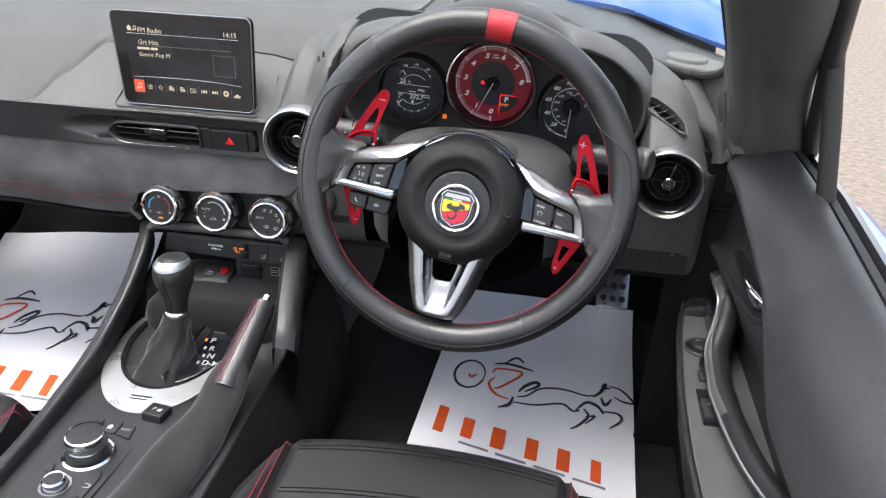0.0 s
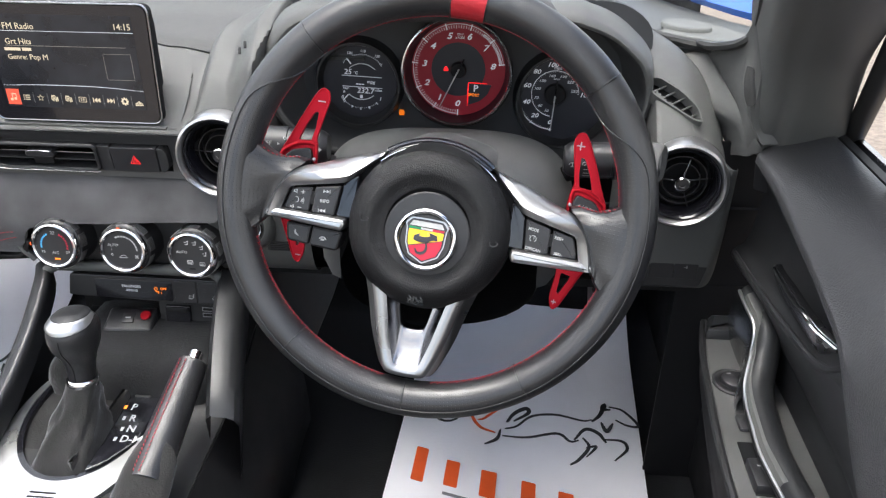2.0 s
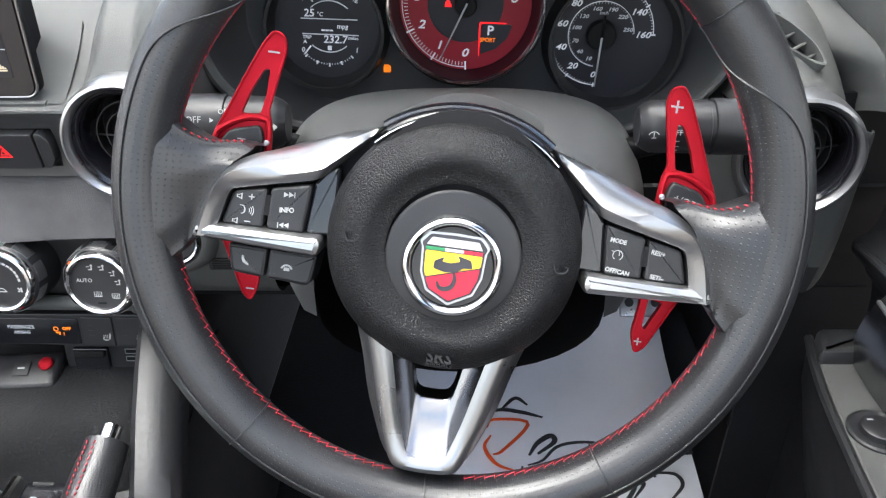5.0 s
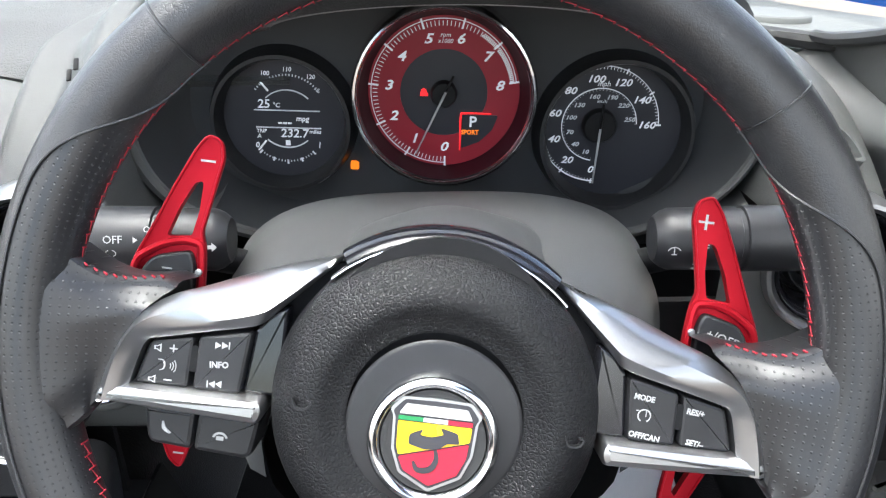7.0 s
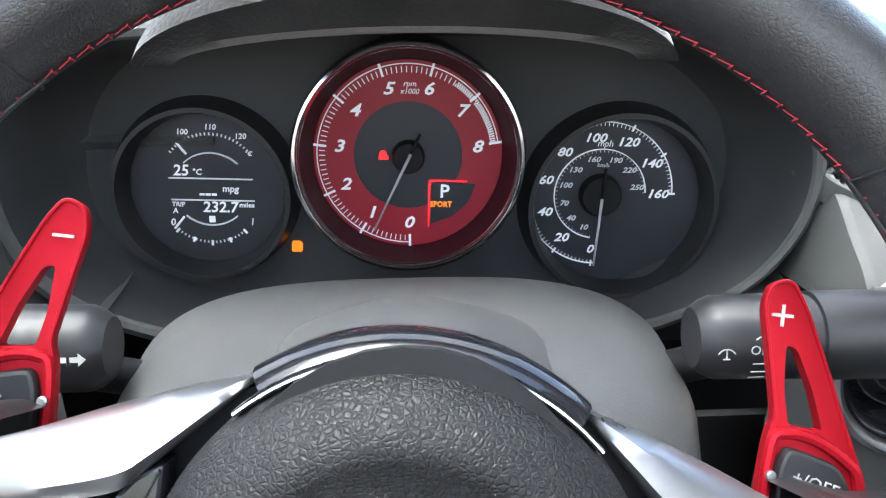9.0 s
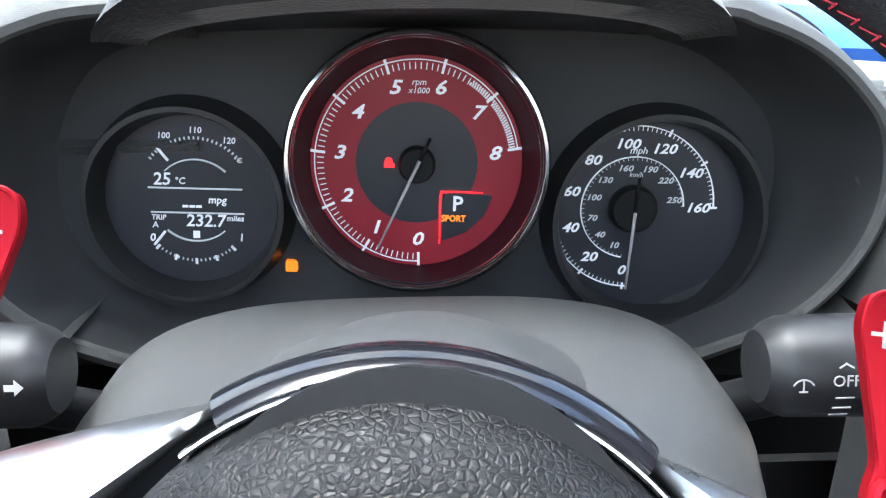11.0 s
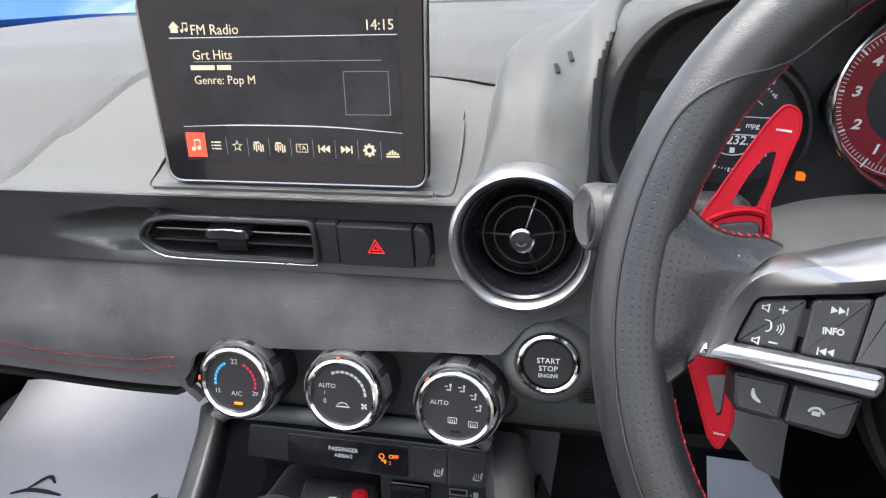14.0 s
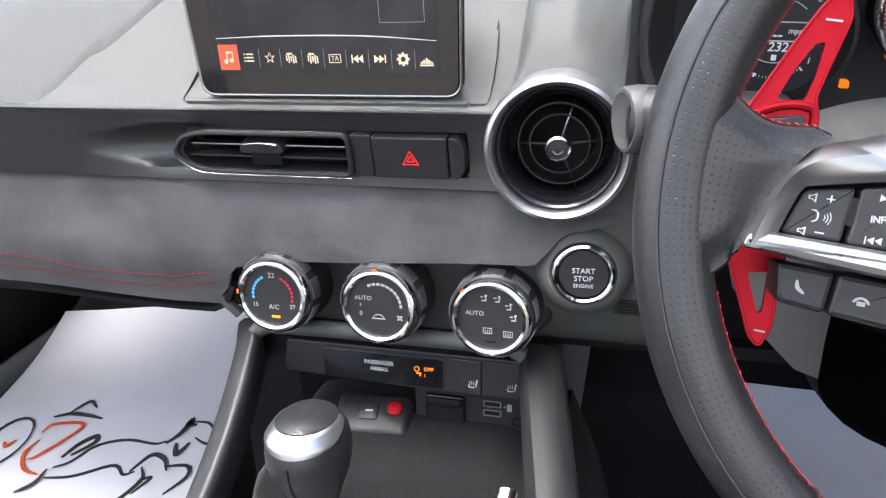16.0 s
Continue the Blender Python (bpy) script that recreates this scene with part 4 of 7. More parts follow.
def column_cover():
    m = thing("steering_column", pose(0, 0, 0), "black plastic steering column cover behind the wheel", "steering column")
    secs = []
    for y, w, t, b in ((0.205, 0.110, 0.742, 0.69), (0.192, 0.122, 0.758, 0.688), (0.178, 0.129, 0.770, 0.685), (0.160, 0.132, 0.777, 0.68), (0.12, 0.130, 0.779, 0.672), (0.08, 0.118, 0.777, 0.665), (0.055, 0.104, 0.773, 0.66), (0.048, 0.094, 0.767, 0.66)):
        secs.append(cowl_arch(y, w, t, b, 40, 3.2, 0.0005))
    part("upper_cover", loft(secs), COLUMN, m, "black plastic column shroud")
    part("collar", loft([cowl_arch(y, w, t, 0.70, 36, 2.0, 0.003) for y, w, t in ((0.020, 0.056, 0.800), (0.024, 0.060, 0.806), (0.032, 0.063, 0.809), (0.060, 0.066, 0.807), (0.085, 0.075, 0.800), (0.110, 0.092, 0.788), (0.135, 0.112, 0.774))]), COLUMN, m, "arched collar behind the hub")
    lower = [[V(0.001 + w * math.cos(a), y, b - d * math.sin(a)) for a in [math.pi * k / 16 for k in range(17)]] for y, w, b, d in ((0.175, 0.07, 0.69, 0.03), (0.155, 0.096, 0.68, 0.055), (0.07, 0.100, 0.665, 0.06), (0.052, 0.094, 0.66, 0.05))]
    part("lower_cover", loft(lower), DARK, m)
    part("hub_shaft", lathe([(0.05, 0.0), (0.05, 0.10)], 32, m=Matrix.Translation((0.001, -0.01 + 0.10, 0.735)) @ Matrix.Rotation(radians(70), 4, "X")), DARK, m)
    for s, x0, x1, y, z in ((-1, -0.1155, -0.192, 0.109, 0.7715), (1, 0.1195, 0.204, 0.110, 0.7680)):
        dx = x1 - x0
        d = V(s, -0.02, 0.03 if s < 0 else 0.0).normalized()
        st = Matrix.Translation((x0, y, z)) @ d.to_track_quat("Z", "Y").to_matrix().to_4x4()
        L = abs(dx)
        k = part("stalk", lathe([(0.012, -0.004), (0.0152, 0.0), (0.0168, 0.004), (0.0172, 0.03), (0.0175, L - 0.045), (0.0165, L - 0.0445), (0.0165, L - 0.042), (0.0180, L - 0.0415), (0.0180, L - 0.004), (0.0165, L), (0.008, L + 0.002)], 36, m=st), BUTTON, m, "black plastic control stalk")
        part("stalk_arm", sweep([V(x0 - s * 0.03, y + 0.06, z - 0.035), V(x0 - s * 0.006, y + 0.025, z - 0.028), V(x0 + s * 0.03, y + 0.008, z - 0.010)], 0.008, 10), DARK, m)
        e = V(s, -0.45, 0.04).normalized()
        ec = Matrix.Translation(V(x0, y, z) + d * (L - 0.002)) @ e.to_track_quat("Z", "Y").to_matrix().to_4x4()
        part("stalk_end", lathe([(0.0100, -0.016), (0.0176, -0.012), (0.0186, -0.002), (0.0182, 0.004), (0.0168, 0.0062), (0.0150, 0.0066), (0.0140, 0.0060), (0.0, 0.0062)], 40, m=ec, cap=False), COLUMN, k, "rounded stalk end")
        def mark(bm, fx, dz, k=k, x0=x0 - s * 0.0105, s=s, y=y, z=z):
            part("marking", bm, WHITE, k, smooth=False, m=Matrix.Translation((x0 + s * fx, y - 0.02 * fx - 0.0187 * math.cos(dz / 0.0185), z + (0.03 * fx if s < 0 else 0) + 0.0187 * math.sin(dz / 0.0185))) @ Matrix.Rotation(radians(90 - dz / 0.0185 * 57.3 * 0.9), 4, "X"))
        if s < 0:
            mark(lettering("OFF", 0.0058), 0.0625, 0.0075)
            mark(lettering("OFF", 0.0046), 0.0430, 0.0130)
            mark(plate([(0, -0.0015), (0, 0.0015), (0.0025, 0)], 0, 0.0002), 0.052, 0.0075)
            mark(plate(circle(0.0022, n=12), 0, 0.0002), 0.0690, -0.004)
            mark(ticks(0.0032, 0.0042, 0, 315, 7, 0.0006, (0, 0), z=0.0002), 0.0690, -0.004)
            mark(join(plate(arc_band(0.0020, 0.0025, -90, 90, 10), 0, 0.0002), box(0.0005, 0.0045, 0.0002), box(0.003, 0.0004, 0.0002, -0.003, 0.0015), box(0.003, 0.0004, 0.0002, -0.003, 0), box(0.003, 0.0004, 0.0002, -0.003, -0.0015)), 0.064, -0.007)
            mark(join(plate(arc_band(0.0014, 0.0018, -90, 90, 8, 0.001), 0, 0.0002), plate(arc_band(0.0014, 0.0018, 90, 270, 8, -0.001), 0, 0.0002)), 0.064, 0.0005)
            mark(plate([(0, -0.0022), (0, -0.001), (0.003, -0.001), (0.003, -0.0024), (0.0058, 0), (0.003, 0.0024), (0.003, 0.001), (0, 0.001)], 0, 0.0002), 0.0150, 0.004)
            mark(plate([(0, -0.0022), (0, -0.001), (-0.003, -0.001), (-0.003, -0.0024), (-0.0058, 0), (-0.003, 0.0024), (-0.003, 0.001), (0, 0.001)], 0, 0.0002), 0.0162, 0.004)
            mark(plate([(0, -0.0013), (0, 0.0013), (0.0024, 0)], 0, 0.0002), 0.0345, 0.006)
        else:
            mark(join(plate(arc_band(0.0035, 0.0040, 30, 150, 12, 0, -0.003), 0, 0.0002), box(0.0005, 0.004, 0.0002, 0.0, -0.0012), box(0.0028, 0.0005, 0.0002, 0, -0.0032)), 0.0135, 0.003)
            mark(lettering("OFF", 0.0052), 0.0270, 0.003)
            mark(box(0.006, 0.0005, 0.0002), 0.0270, -0.0025)
            mark(box(0.006, 0.0006, 0.0002), 0.0270, -0.0065)
            mark(box(0.006, 0.0007, 0.0002), 0.0270, -0.0100)
            mark(join(box(0.003, 0.0005, 0.0002, -0.0012, 0, m=Matrix.Rotation(radians(30), 4, "Z")), box(0.003, 0.0005, 0.0002, 0.0012, 0, m=Matrix.Rotation(radians(-30), 4, "Z"))), 0.0270, 0.0085)
    return m


column_cover()

# ---- dashboard ----
def curve_at(pairs, x):
    if x <= pairs[0][0]:
        return pairs[0][1]
    for (a, p), (b, q) in zip(pairs, pairs[1:]):
        if x <= b:
            t = (x - a) / (b - a)
            t = t * t * (3 - 2 * t)
            return p + (q - p) * t
    return pairs[-1][1]


def rear_y(x):
    """The dash's rear edge, where the windscreen stands."""
    return float(np.interp(abs(x + 0.38), (0, 0.38, 0.47, 0.54, 0.63, 0.69, 0.74), (0.66, 0.62, 0.56, 0.40, 0.30, 0.255, 0.23)))


def rear_z(x):
    return float(np.interp(abs(x + 0.38), (0, 0.43, 0.54, 0.63, 0.74), (0.864, 0.860, 0.846, 0.840, 0.838)))


TOP = [(0.135, 0.767), (0.16, 0.778), (0.20, 0.802), (0.25, 0.830), (0.32, 0.852), (0.42, 0.866), (0.55, 0.868), (0.7, 0.862)]


def top_z(x, y):
    for (a, p), (b, q) in zip(TOP, TOP[1:]):
        if y <= b:
            t = (y - a) / (b - a)
            z = p + (q - p) * t
            break
    else:
        z = TOP[-1][1]
    return z - 0.006 * smoothstep(-0.55, -0.8, x) - 0.02 * smoothstep(-0.8, -1.05, x)


def pad_edge(x):
    """Where the grained pad begins, ahead of the strip or of the screen's surround."""
    return curve_at([(-0.612, 0.140), (-0.585, 0.195), (-0.549, 0.258), (-0.50, 0.290), (-0.40, 0.292), (-0.32, 0.258), (-0.258, 0.246)], x)


dash = thing("dashboard", pose(0, 0, 0), "two-tone dashboard with grained grey top and suede band", "dashboard")
part("top_pad", sheet(lambda u, v: (lambda x: (lambda y: (x, y, top_z(x, y) + 0.0008 - 0.004 * (1 - smoothstep(0, 0.03, v))))(pad_edge(x) + (0.62 - pad_edge(x)) * v))(-1.08 + 0.98 * u), 420, 34, 0.006), PAD, dash, "grained grey dash pad")
part("screen_surround", sheet(lambda u, v: (lambda x: (lambda y: (x, y, top_z(x, y) - 0.004 * smoothstep(0.94, 1, v)))(0.137 + (pad_edge(x) - 0.0015 - 0.137) * v))(-0.611 + 0.349 * u), 200, 18, 0.006), SOFT, dash, "smooth grey surround of the screen")


def strip_y(z, x):
    t = (z - 0.716) / 0.052
    hollow = 0.006 * math.sin(math.pi * min(1, max(0, t))) * smoothstep(-0.62, -0.50, x)
    wide = smoothstep(-0.585, -0.50, x)
    scoop = 0.014 * smoothstep(-0.580, -0.500, x) * max(0, 1 - ((z - 0.7405) / (0.006 + 0.0115 * wide)) ** 2) ** 0.6 if -0.58 < x < -0.48 else 0.0
    return 0.1435 - 0.008 * t + hollow + scoop + 0.05 * smoothstep(-0.85, -1.1, x)


# vent strip with its openings
def strip():
    bm = bmesh.new()
    zs = [0.7165, 0.7185, 0.7215, 0.7240]
    lo = loft([[V(x, strip_y(z, x), z) for z in zs] for x in [-1.08 + 0.0166 * k for k in range(50)]])
    hi = loft([[V(x, strip_y(z, x) - (0.001 if z > 0.7675 else 0), z) for z in (0.7545, 0.758, 0.7615, 0.765, 0.7675, 0.7685)] + [V(x, 0.146, 0.7690)] for x in [-1.08 + 0.0166 * k for k in range(50)]])
    left = loft([[V(x, strip_y(z, x), z) for z in [0.7240 + 0.0305 * j / 18 for j in range(19)]] for x in [-1.08 + 0.05 * k for k in range(10)] + [-0.588 + 0.0043 * k for k in range(22)]])
    right = loft([[V(x, strip_y(z, x), z) for z in (0.7240, 0.732, 0.74, 0.748, 0.7545)] for x in (-0.2905, -0.285, -0.28, -0.272, -0.2665)])
    end = loft([[V(-0.2665, strip_y(z, -0.2665), z), V(-0.2645, 0.150, z), V(-0.2645, 0.175, z)] for z in (0.7165, 0.73, 0.745, 0.76, 0.7685)])
    return join(lo, hi, left, right, end)


part("vent_strip", strip(), STRIP, dash, "satin black vent strip")
duct = thing("centre_vent", facing(-0.392, 0.1385, 0.7395, -8), "black slot air vent with horizontal vanes", "air vent")
part("surround", plate(rounded([(-0.108, 0.0), (-0.098, 0.0115), (-0.08, 0.0152), (0.0245, 0.0152), (0.0245, -0.0152), (-0.085, -0.0152), (-0.10, -0.010)], 0.006, 4), -0.012, 0.0005, holes=[rounded([(-0.100, -0.001), (-0.092, 0.010), (-0.078, 0.0128), (0.0225, 0.0128), (0.0225, -0.0128), (-0.082, -0.0128), (-0.095, -0.008)], 0.005, 4)]), PLASTIC, duct)
part("lip", sweep([V(q[0], q[1], 0.0012) for q in rounded([(-0.105, -0.001), (-0.096, 0.0110), (-0.079, 0.0142), (0.0240, 0.0142), (0.0240, -0.0142), (-0.083, -0.0142), (-0.098, -0.0095)], 0.006, 5)], 0.0021, 8, True), PLASTIC, duct, "satin black vent lip")
part("lip_edge", sweep(catmull([V(-0.103, -0.006, 0.0030), V(-0.094, -0.0125, 0.0032), V(-0.078, -0.0158, 0.0032), V(-0.02, -0.0160, 0.0030), V(0.024, -0.0160, 0.0028)], 24), 0.0006, 6), SMOKE, duct)
part("duct_back", box(0.135, 0.034, 0.004, -0.038, 0, -0.035), DARK, duct)
for y in (0.004, -0.0045):
    part("vane", box(0.118, 0.0016, 0.016, -0.037, y, -0.010, 0.0006), SMOKE if y > 0 else PLASTIC, duct)
for x in (-0.075, -0.055, -0.035, -0.015, 0.003, 0.015):
    part("rear_vane", box(0.0012, 0.026, 0.010, x, 0, -0.024), DARK, duct)
part("slider", plate(rounded([(-0.054, 0.002), (-0.052, 0.0082), (-0.024, 0.0082), (-0.021, 0.002), (-0.024, 0.0), (-0.051, 0.0)], 0.002, 3), -0.014, 0.0035, 0.0012), BUTTON, duct)
part("slider_edge", sweep([V(-0.0505, 0.0066, 0.0034), V(-0.0375, 0.0078, 0.0036), V(-0.0255, 0.0066, 0.0034)], 0.0007, 6), SMOKE, duct)
part("slider_base", box(0.022, 0.010, 0.012, -0.037, -0.005, -0.006, 0.001), DARK, duct)
haz = thing("hazard_switch", facing(-0.327, 0.1385, 0.7385, -8), "black hazard light switch with red triangle", "switch")
part("filler", plate(rounded([(-0.0405, -0.0148), (-0.0405, 0.0148), (-0.026, 0.0148), (-0.026, -0.0148)], 0.001, 1), -0.01, -0.0005, 0.0008), PLASTIC, haz)
part("key", plate(rounded([(-0.0252, -0.0142), (-0.0252, 0.0142), (0.0245, 0.0142), (0.0245, -0.0142)], 0.0015, 2), -0.01, 0.0012, 0.001), BUTTON, haz)
part("end_cap", plate(rounded([(0.0252, -0.0145), (0.0252, 0.0145), (0.031, 0.0140), (0.0355, 0.007), (0.0355, -0.007), (0.031, -0.0140)], 0.003, 3), -0.01, 0.0004, 0.0008), PLASTIC, haz)
for k in (1.0, 0.45):
    part("triangle", sweep([V(x * k, y * k - 0.0003 * (k < 1), 0.0013) for x, y in ((-0.0052, -0.0040), (0.0052, -0.0040), (0, 0.0052))], 0.00045, 6, True), LITRED, haz, "red outlined triangle", smooth=False)


def band_low(x):
    return curve_at([(-1.08, 0.655), (-0.675, 0.622), (-0.53, 0.612), (-0.492, 0.613), (-0.478, 0.632), (-0.462, 0.656), (-0.43, 0.664), (-0.25, 0.672), (-0.225, 0.694), (-0.19, 0.702)], x)


def band_y(x, z):
    t = (z - 0.61) / 0.106
    y = 0.147 - 0.020 * math.sin(math.pi * min(1, max(0, t * 0.9 + 0.1))) + 0.012 * (1 - min(1, max(0, t))) ** 3
    return y + 0.05 * smoothstep(-0.85, -1.1, x)


part("suede_band", sheet(lambda u, v: (lambda x: (lambda z: (x, band_y(x, z), z))(band_low(x) + (0.7160 - band_low(x)) * v))(-1.08 + 0.885 * u), 120, 18, 0.006), SUEDE, dash, "charcoal suede dash band")
part("band_underside", sheet(lambda u, v: (lambda x: (x, band_y(x, band_low(x)) + 0.2 * v, band_low(x) - 0.004 + 0.02 * v))(-1.08 + 0.61 * u), 40, 4, 0.004), DARK, dash)
for dz in (0.0, -0.0115):
    bm = bmesh.new()
    x = -0.95
    while x < -0.484:
        z0 = curve_at([(-0.95, 0.672), (-0.66, 0.653), (-0.57, 0.644), (-0.52, 0.644), (-0.484, 0.650)], x) + dz * smoothstep(-0.40, -0.53, x)
        sweep([V(x, band_y(x, z0) - 0.0004, z0), V(x + 0.0032, band_y(x + 0.003, z0) - 0.0004, z0 - 0.00005)], 0.0004, 5, bm=bm)
        x += 0.0048
    part("stitching", bm, THREAD, dash, "red double stitching")


# the side demister's place on the outer shoulder
vx = V(0.0514, -0.0231, -0.0238).normalized()
vn = V(0.22, -0.55, 0.80)
vn = (vn - vx * vn.dot(vx)).normalized()
vy = vn.cross(vx)
vm = Matrix(((vx.x, vy.x, vn.x, 0.2281), (vx.y, vy.y, vn.y, 0.1840), (vx.z, vy.z, vn.z, 0.8075), (0, 0, 0, 1))) @ Matrix.Translation((0, 0, 0.0003))
opening = rounded([(-0.036, 0.001), (-0.028, 0.0125), (0.0, 0.0115), (0.022, 0.004), (0.033, -0.008), (0.026, -0.0115), (-0.02, -0.010)], 0.006, 4)


# driver's side: shoulders either side of the instruments
def shoulder(x0, x1, n, right):
    prof = [(0.205, 0.585), (0.172, 0.596), (0.155, 0.62), (0.146, 0.66), (0.142, 0.70), (0.139, 0.745), (0.145, 0.775), (0.166, 0.802), (0.198, 0.826), (0.240, 0.848), (0.30, 0.862), (0.40, 0.866), (0.62, 0.866)]
    secs = []
    for i in range(n + 1):
        u = i / n
        x = x0 + (x1 - x0) * (math.sin(u * math.pi / 2) if right else u)
        # the outer shoulder is domed: it falls away and rolls back towards the door
        drop = 0.105 * (1 - math.sqrt(max(0, 1 - (max(0, x - 0.195) / 0.098) ** 2))) if right else 0.0
        back = 0.02 * (1 - math.sqrt(max(0, 1 - (max(0, x - 0.278) / 0.015) ** 2))) if right else 0.0
        line = [V(x, y + back, z - drop * smoothstep(0.745, 0.812, z)) for y, z in prof]
        fall = 0.062 * smoothstep(0.10, 0.34, x)
        line = catmull(line, 150 if right else 64)
        if right:
            line = [p - V(0, 0, fall * smoothstep(0.20, 0.45, p.y) + 0.008 * smoothstep(0.77, 0.80, p.z) * smoothstep(0.32, 0.24, p.y) * smoothstep(0.25, 0.20, p.x)) for p in line]
        else:
            # the pod narrows towards the instruments as it runs forward, and stands proud of the pad
            line = [p + V((1 - u) * (0.03 * smoothstep(0.23, 0.30, p.y) + 0.10 * smoothstep(0.28, 0.44, p.y) - 0.010 * smoothstep(0.80, 0.76, p.z) * smoothstep(0.70, 0.74, p.z)), 0, 0.007 * smoothstep(0, 0.10, u) * smoothstep(0.78, 0.82, p.z) - 0.004 * (1 - smoothstep(0, 0.05, u))) for p in line]
        # the shoulder sweeps up towards the cowl's lip
        near = 0.15 * smoothstep(0.210, 0.180, x) if right else smoothstep(0.232, 0.196, -x) * smoothstep(0.168, 0.186, -x)
        line = [p + V(0, -0.020, 0.022) * (near * smoothstep(0.775, 0.815, p.z) * smoothstep(0.38, 0.27, p.y)) for p in line]
        if right:
            line = [V(p.x, min(p.y, rear_y(p.x)), p.z - 0.3 * min(0.2, max(0, p.y - rear_y(p.x)))) for p in line]
        # and drops away behind it
        for p in line:
            e = ((p.x - 0.0065) / 0.198) ** 4 + ((p.z - 0.80) / 0.094) ** 4
            p.y += max(0, 0.262 - p.y) * smoothstep(1.10, 0.86, e) * smoothstep(0.742, 0.754, p.z)
        secs.append(line)
    bm = loft(secs)
    gone = []
    into = vm.inverted()
    for f in bm.faces:
        c = f.calc_center_median()
        q = into @ c
        if right and abs(q.z) < 0.02 and (q.x / 0.034) ** 2 + ((q.y + 0.24 * q.x - 0.002) / 0.0105) ** 2 < 1:
            gone.append(f)
            continue
        if min(math.hypot(c.x + 0.2335, c.z - 0.7485), math.hypot(c.x - 0.2365, c.z - 0.7350)) < 0.0400:
            gone.append(f)
    bmesh.ops.delete(bm, geom=gone, context="FACES")
    return bm


part("driver_shoulder", shoulder(-0.2615, -0.150, 64, False), SOFT, dash, "soft grey shoulder panel")
part("driver_shoulder", shoulder(0.168, 0.2928, 72, True), SOFT, dash, "soft grey shoulder panel")
SEAM = catmull([V(0.2985, 0.117, 0.785), V(0.2925, 0.139, 0.796), V(0.2880, 0.163, 0.804), V(0.2850, 0.215, 0.813), V(0.2800, 0.255, 0.824), V(0.2735, 0.285, 0.836)], 40)
rows = []
for i, p in enumerate(SEAM):
    o = V(-0.006, 0.078, -0.028).lerp(V(-0.060, 0.035, -0.018), smoothstep(8, 34, i))
    o = V(-0.0085, 0.085, -0.030).lerp(o, smoothstep(0, 3, i))
    rows.append(catmull([p + V(0.0015, 0.001, -0.005), p + V(-0.0006, 0, -0.0010), p + V(-0.0030, 0.004, -0.0022), p + o * 0.24 + V(-0.004, -0.002, -0.004), p + o * 0.55 + V(-0.003, 0, -0.004), p + o + V(0, 0, -0.006)], 16))
rows.insert(0, [q + V(0.001, 0.004, -0.008) for q in rows[0]])
part("end_strip", loft(rows), SOFT, dash, "soft grey dash end strip")
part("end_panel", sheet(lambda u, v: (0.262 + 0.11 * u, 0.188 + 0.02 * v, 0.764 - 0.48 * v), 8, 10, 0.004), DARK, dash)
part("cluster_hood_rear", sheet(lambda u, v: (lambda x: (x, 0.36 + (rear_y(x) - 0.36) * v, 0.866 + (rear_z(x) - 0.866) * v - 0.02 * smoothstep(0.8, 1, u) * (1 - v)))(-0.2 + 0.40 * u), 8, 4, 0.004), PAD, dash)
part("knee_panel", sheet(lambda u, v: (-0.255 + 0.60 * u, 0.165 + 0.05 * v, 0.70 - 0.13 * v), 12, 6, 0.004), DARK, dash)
for x, y, z in ((-0.2195, 0.1915, 0.8425), (-0.2105, 0.1845, 0.8505)):
    part("sensor_slot", box(0.0028, 0.0012, 0.010, 0, 0, 0, 0.0004, m=Matrix.Translation((x, y, z)) @ Matrix.Rotation(radians(-62), 4, "X") @ Matrix.Rotation(radians(-14), 4, "Y")), DARK, dash)


def round_vent(x, y, z, turn, tilt):
    v = thing("round_vent", facing(x, y, z, tilt, turn), "round air vent with satin silver ring and four spokes", "air vent", "round vents")
    part("ring", lathe([(0.0365, -0.012), (0.0372, 0.004), (0.0385, 0.0090), (0.0410, 0.0115), (0.0432, 0.0100), (0.0445, 0.005), (0.0450, -0.012)], 72, cap=False), SILVER, v, "satin chrome ring")
    part("collar", lathe([(0.0310, -0.030), (0.0318, -0.004), (0.0335, 0.0045), (0.0362, 0.0070), (0.0378, 0.005), (0.0378, -0.012)], 64, cap=False), GLOSS, v)
    part("duct", lathe([(0.0, -0.032), (0.0312, -0.032), (0.0312, -0.020)], 48, cap=False), DARK, v)
    for r in (0.0255, 0.0185):
        part("louvre", lathe([(r + 0.0022, -0.022), (r, -0.008), (r - 0.0008, -0.008), (r + 0.0010, -0.022)], 48, cap=False), PLASTIC, v)
    for a in (72, 180, 290, 5):
        part("spoke", sweep([V(0, 0, -0.006), V(0.031 * math.cos(radians(a)), 0.031 * math.sin(radians(a)), -0.012)], lambda u: 0.0011 - 0.0004 * u, 8), SMOKE if a == 72 else PLASTIC, v)
    k = part("knob", lathe([(0.0050, -0.012), (0.0064, -0.004), (0.0076, 0.0010), (0.0076, 0.0045), (0.0064, 0.0056), (0.0060, 0.0048)], 32, cap=False), CHROME, v, "chrome centre knob")
    part("knob_cap", lathe([(0.0061, 0.0046), (0.0, 0.0052)], 24, cap=False), BUTTON, k)
    part("mark", plate(arc_band(0.0025, 0.0033, 200, 340, 10), 0.0045, 0.0055), SMOKE, k, smooth=False)
    return v


round_vent(-0.2335, 0.137, 0.7485, 2, 2)
round_vent(0.2365, 0.140, 0.7350, -4, 2)

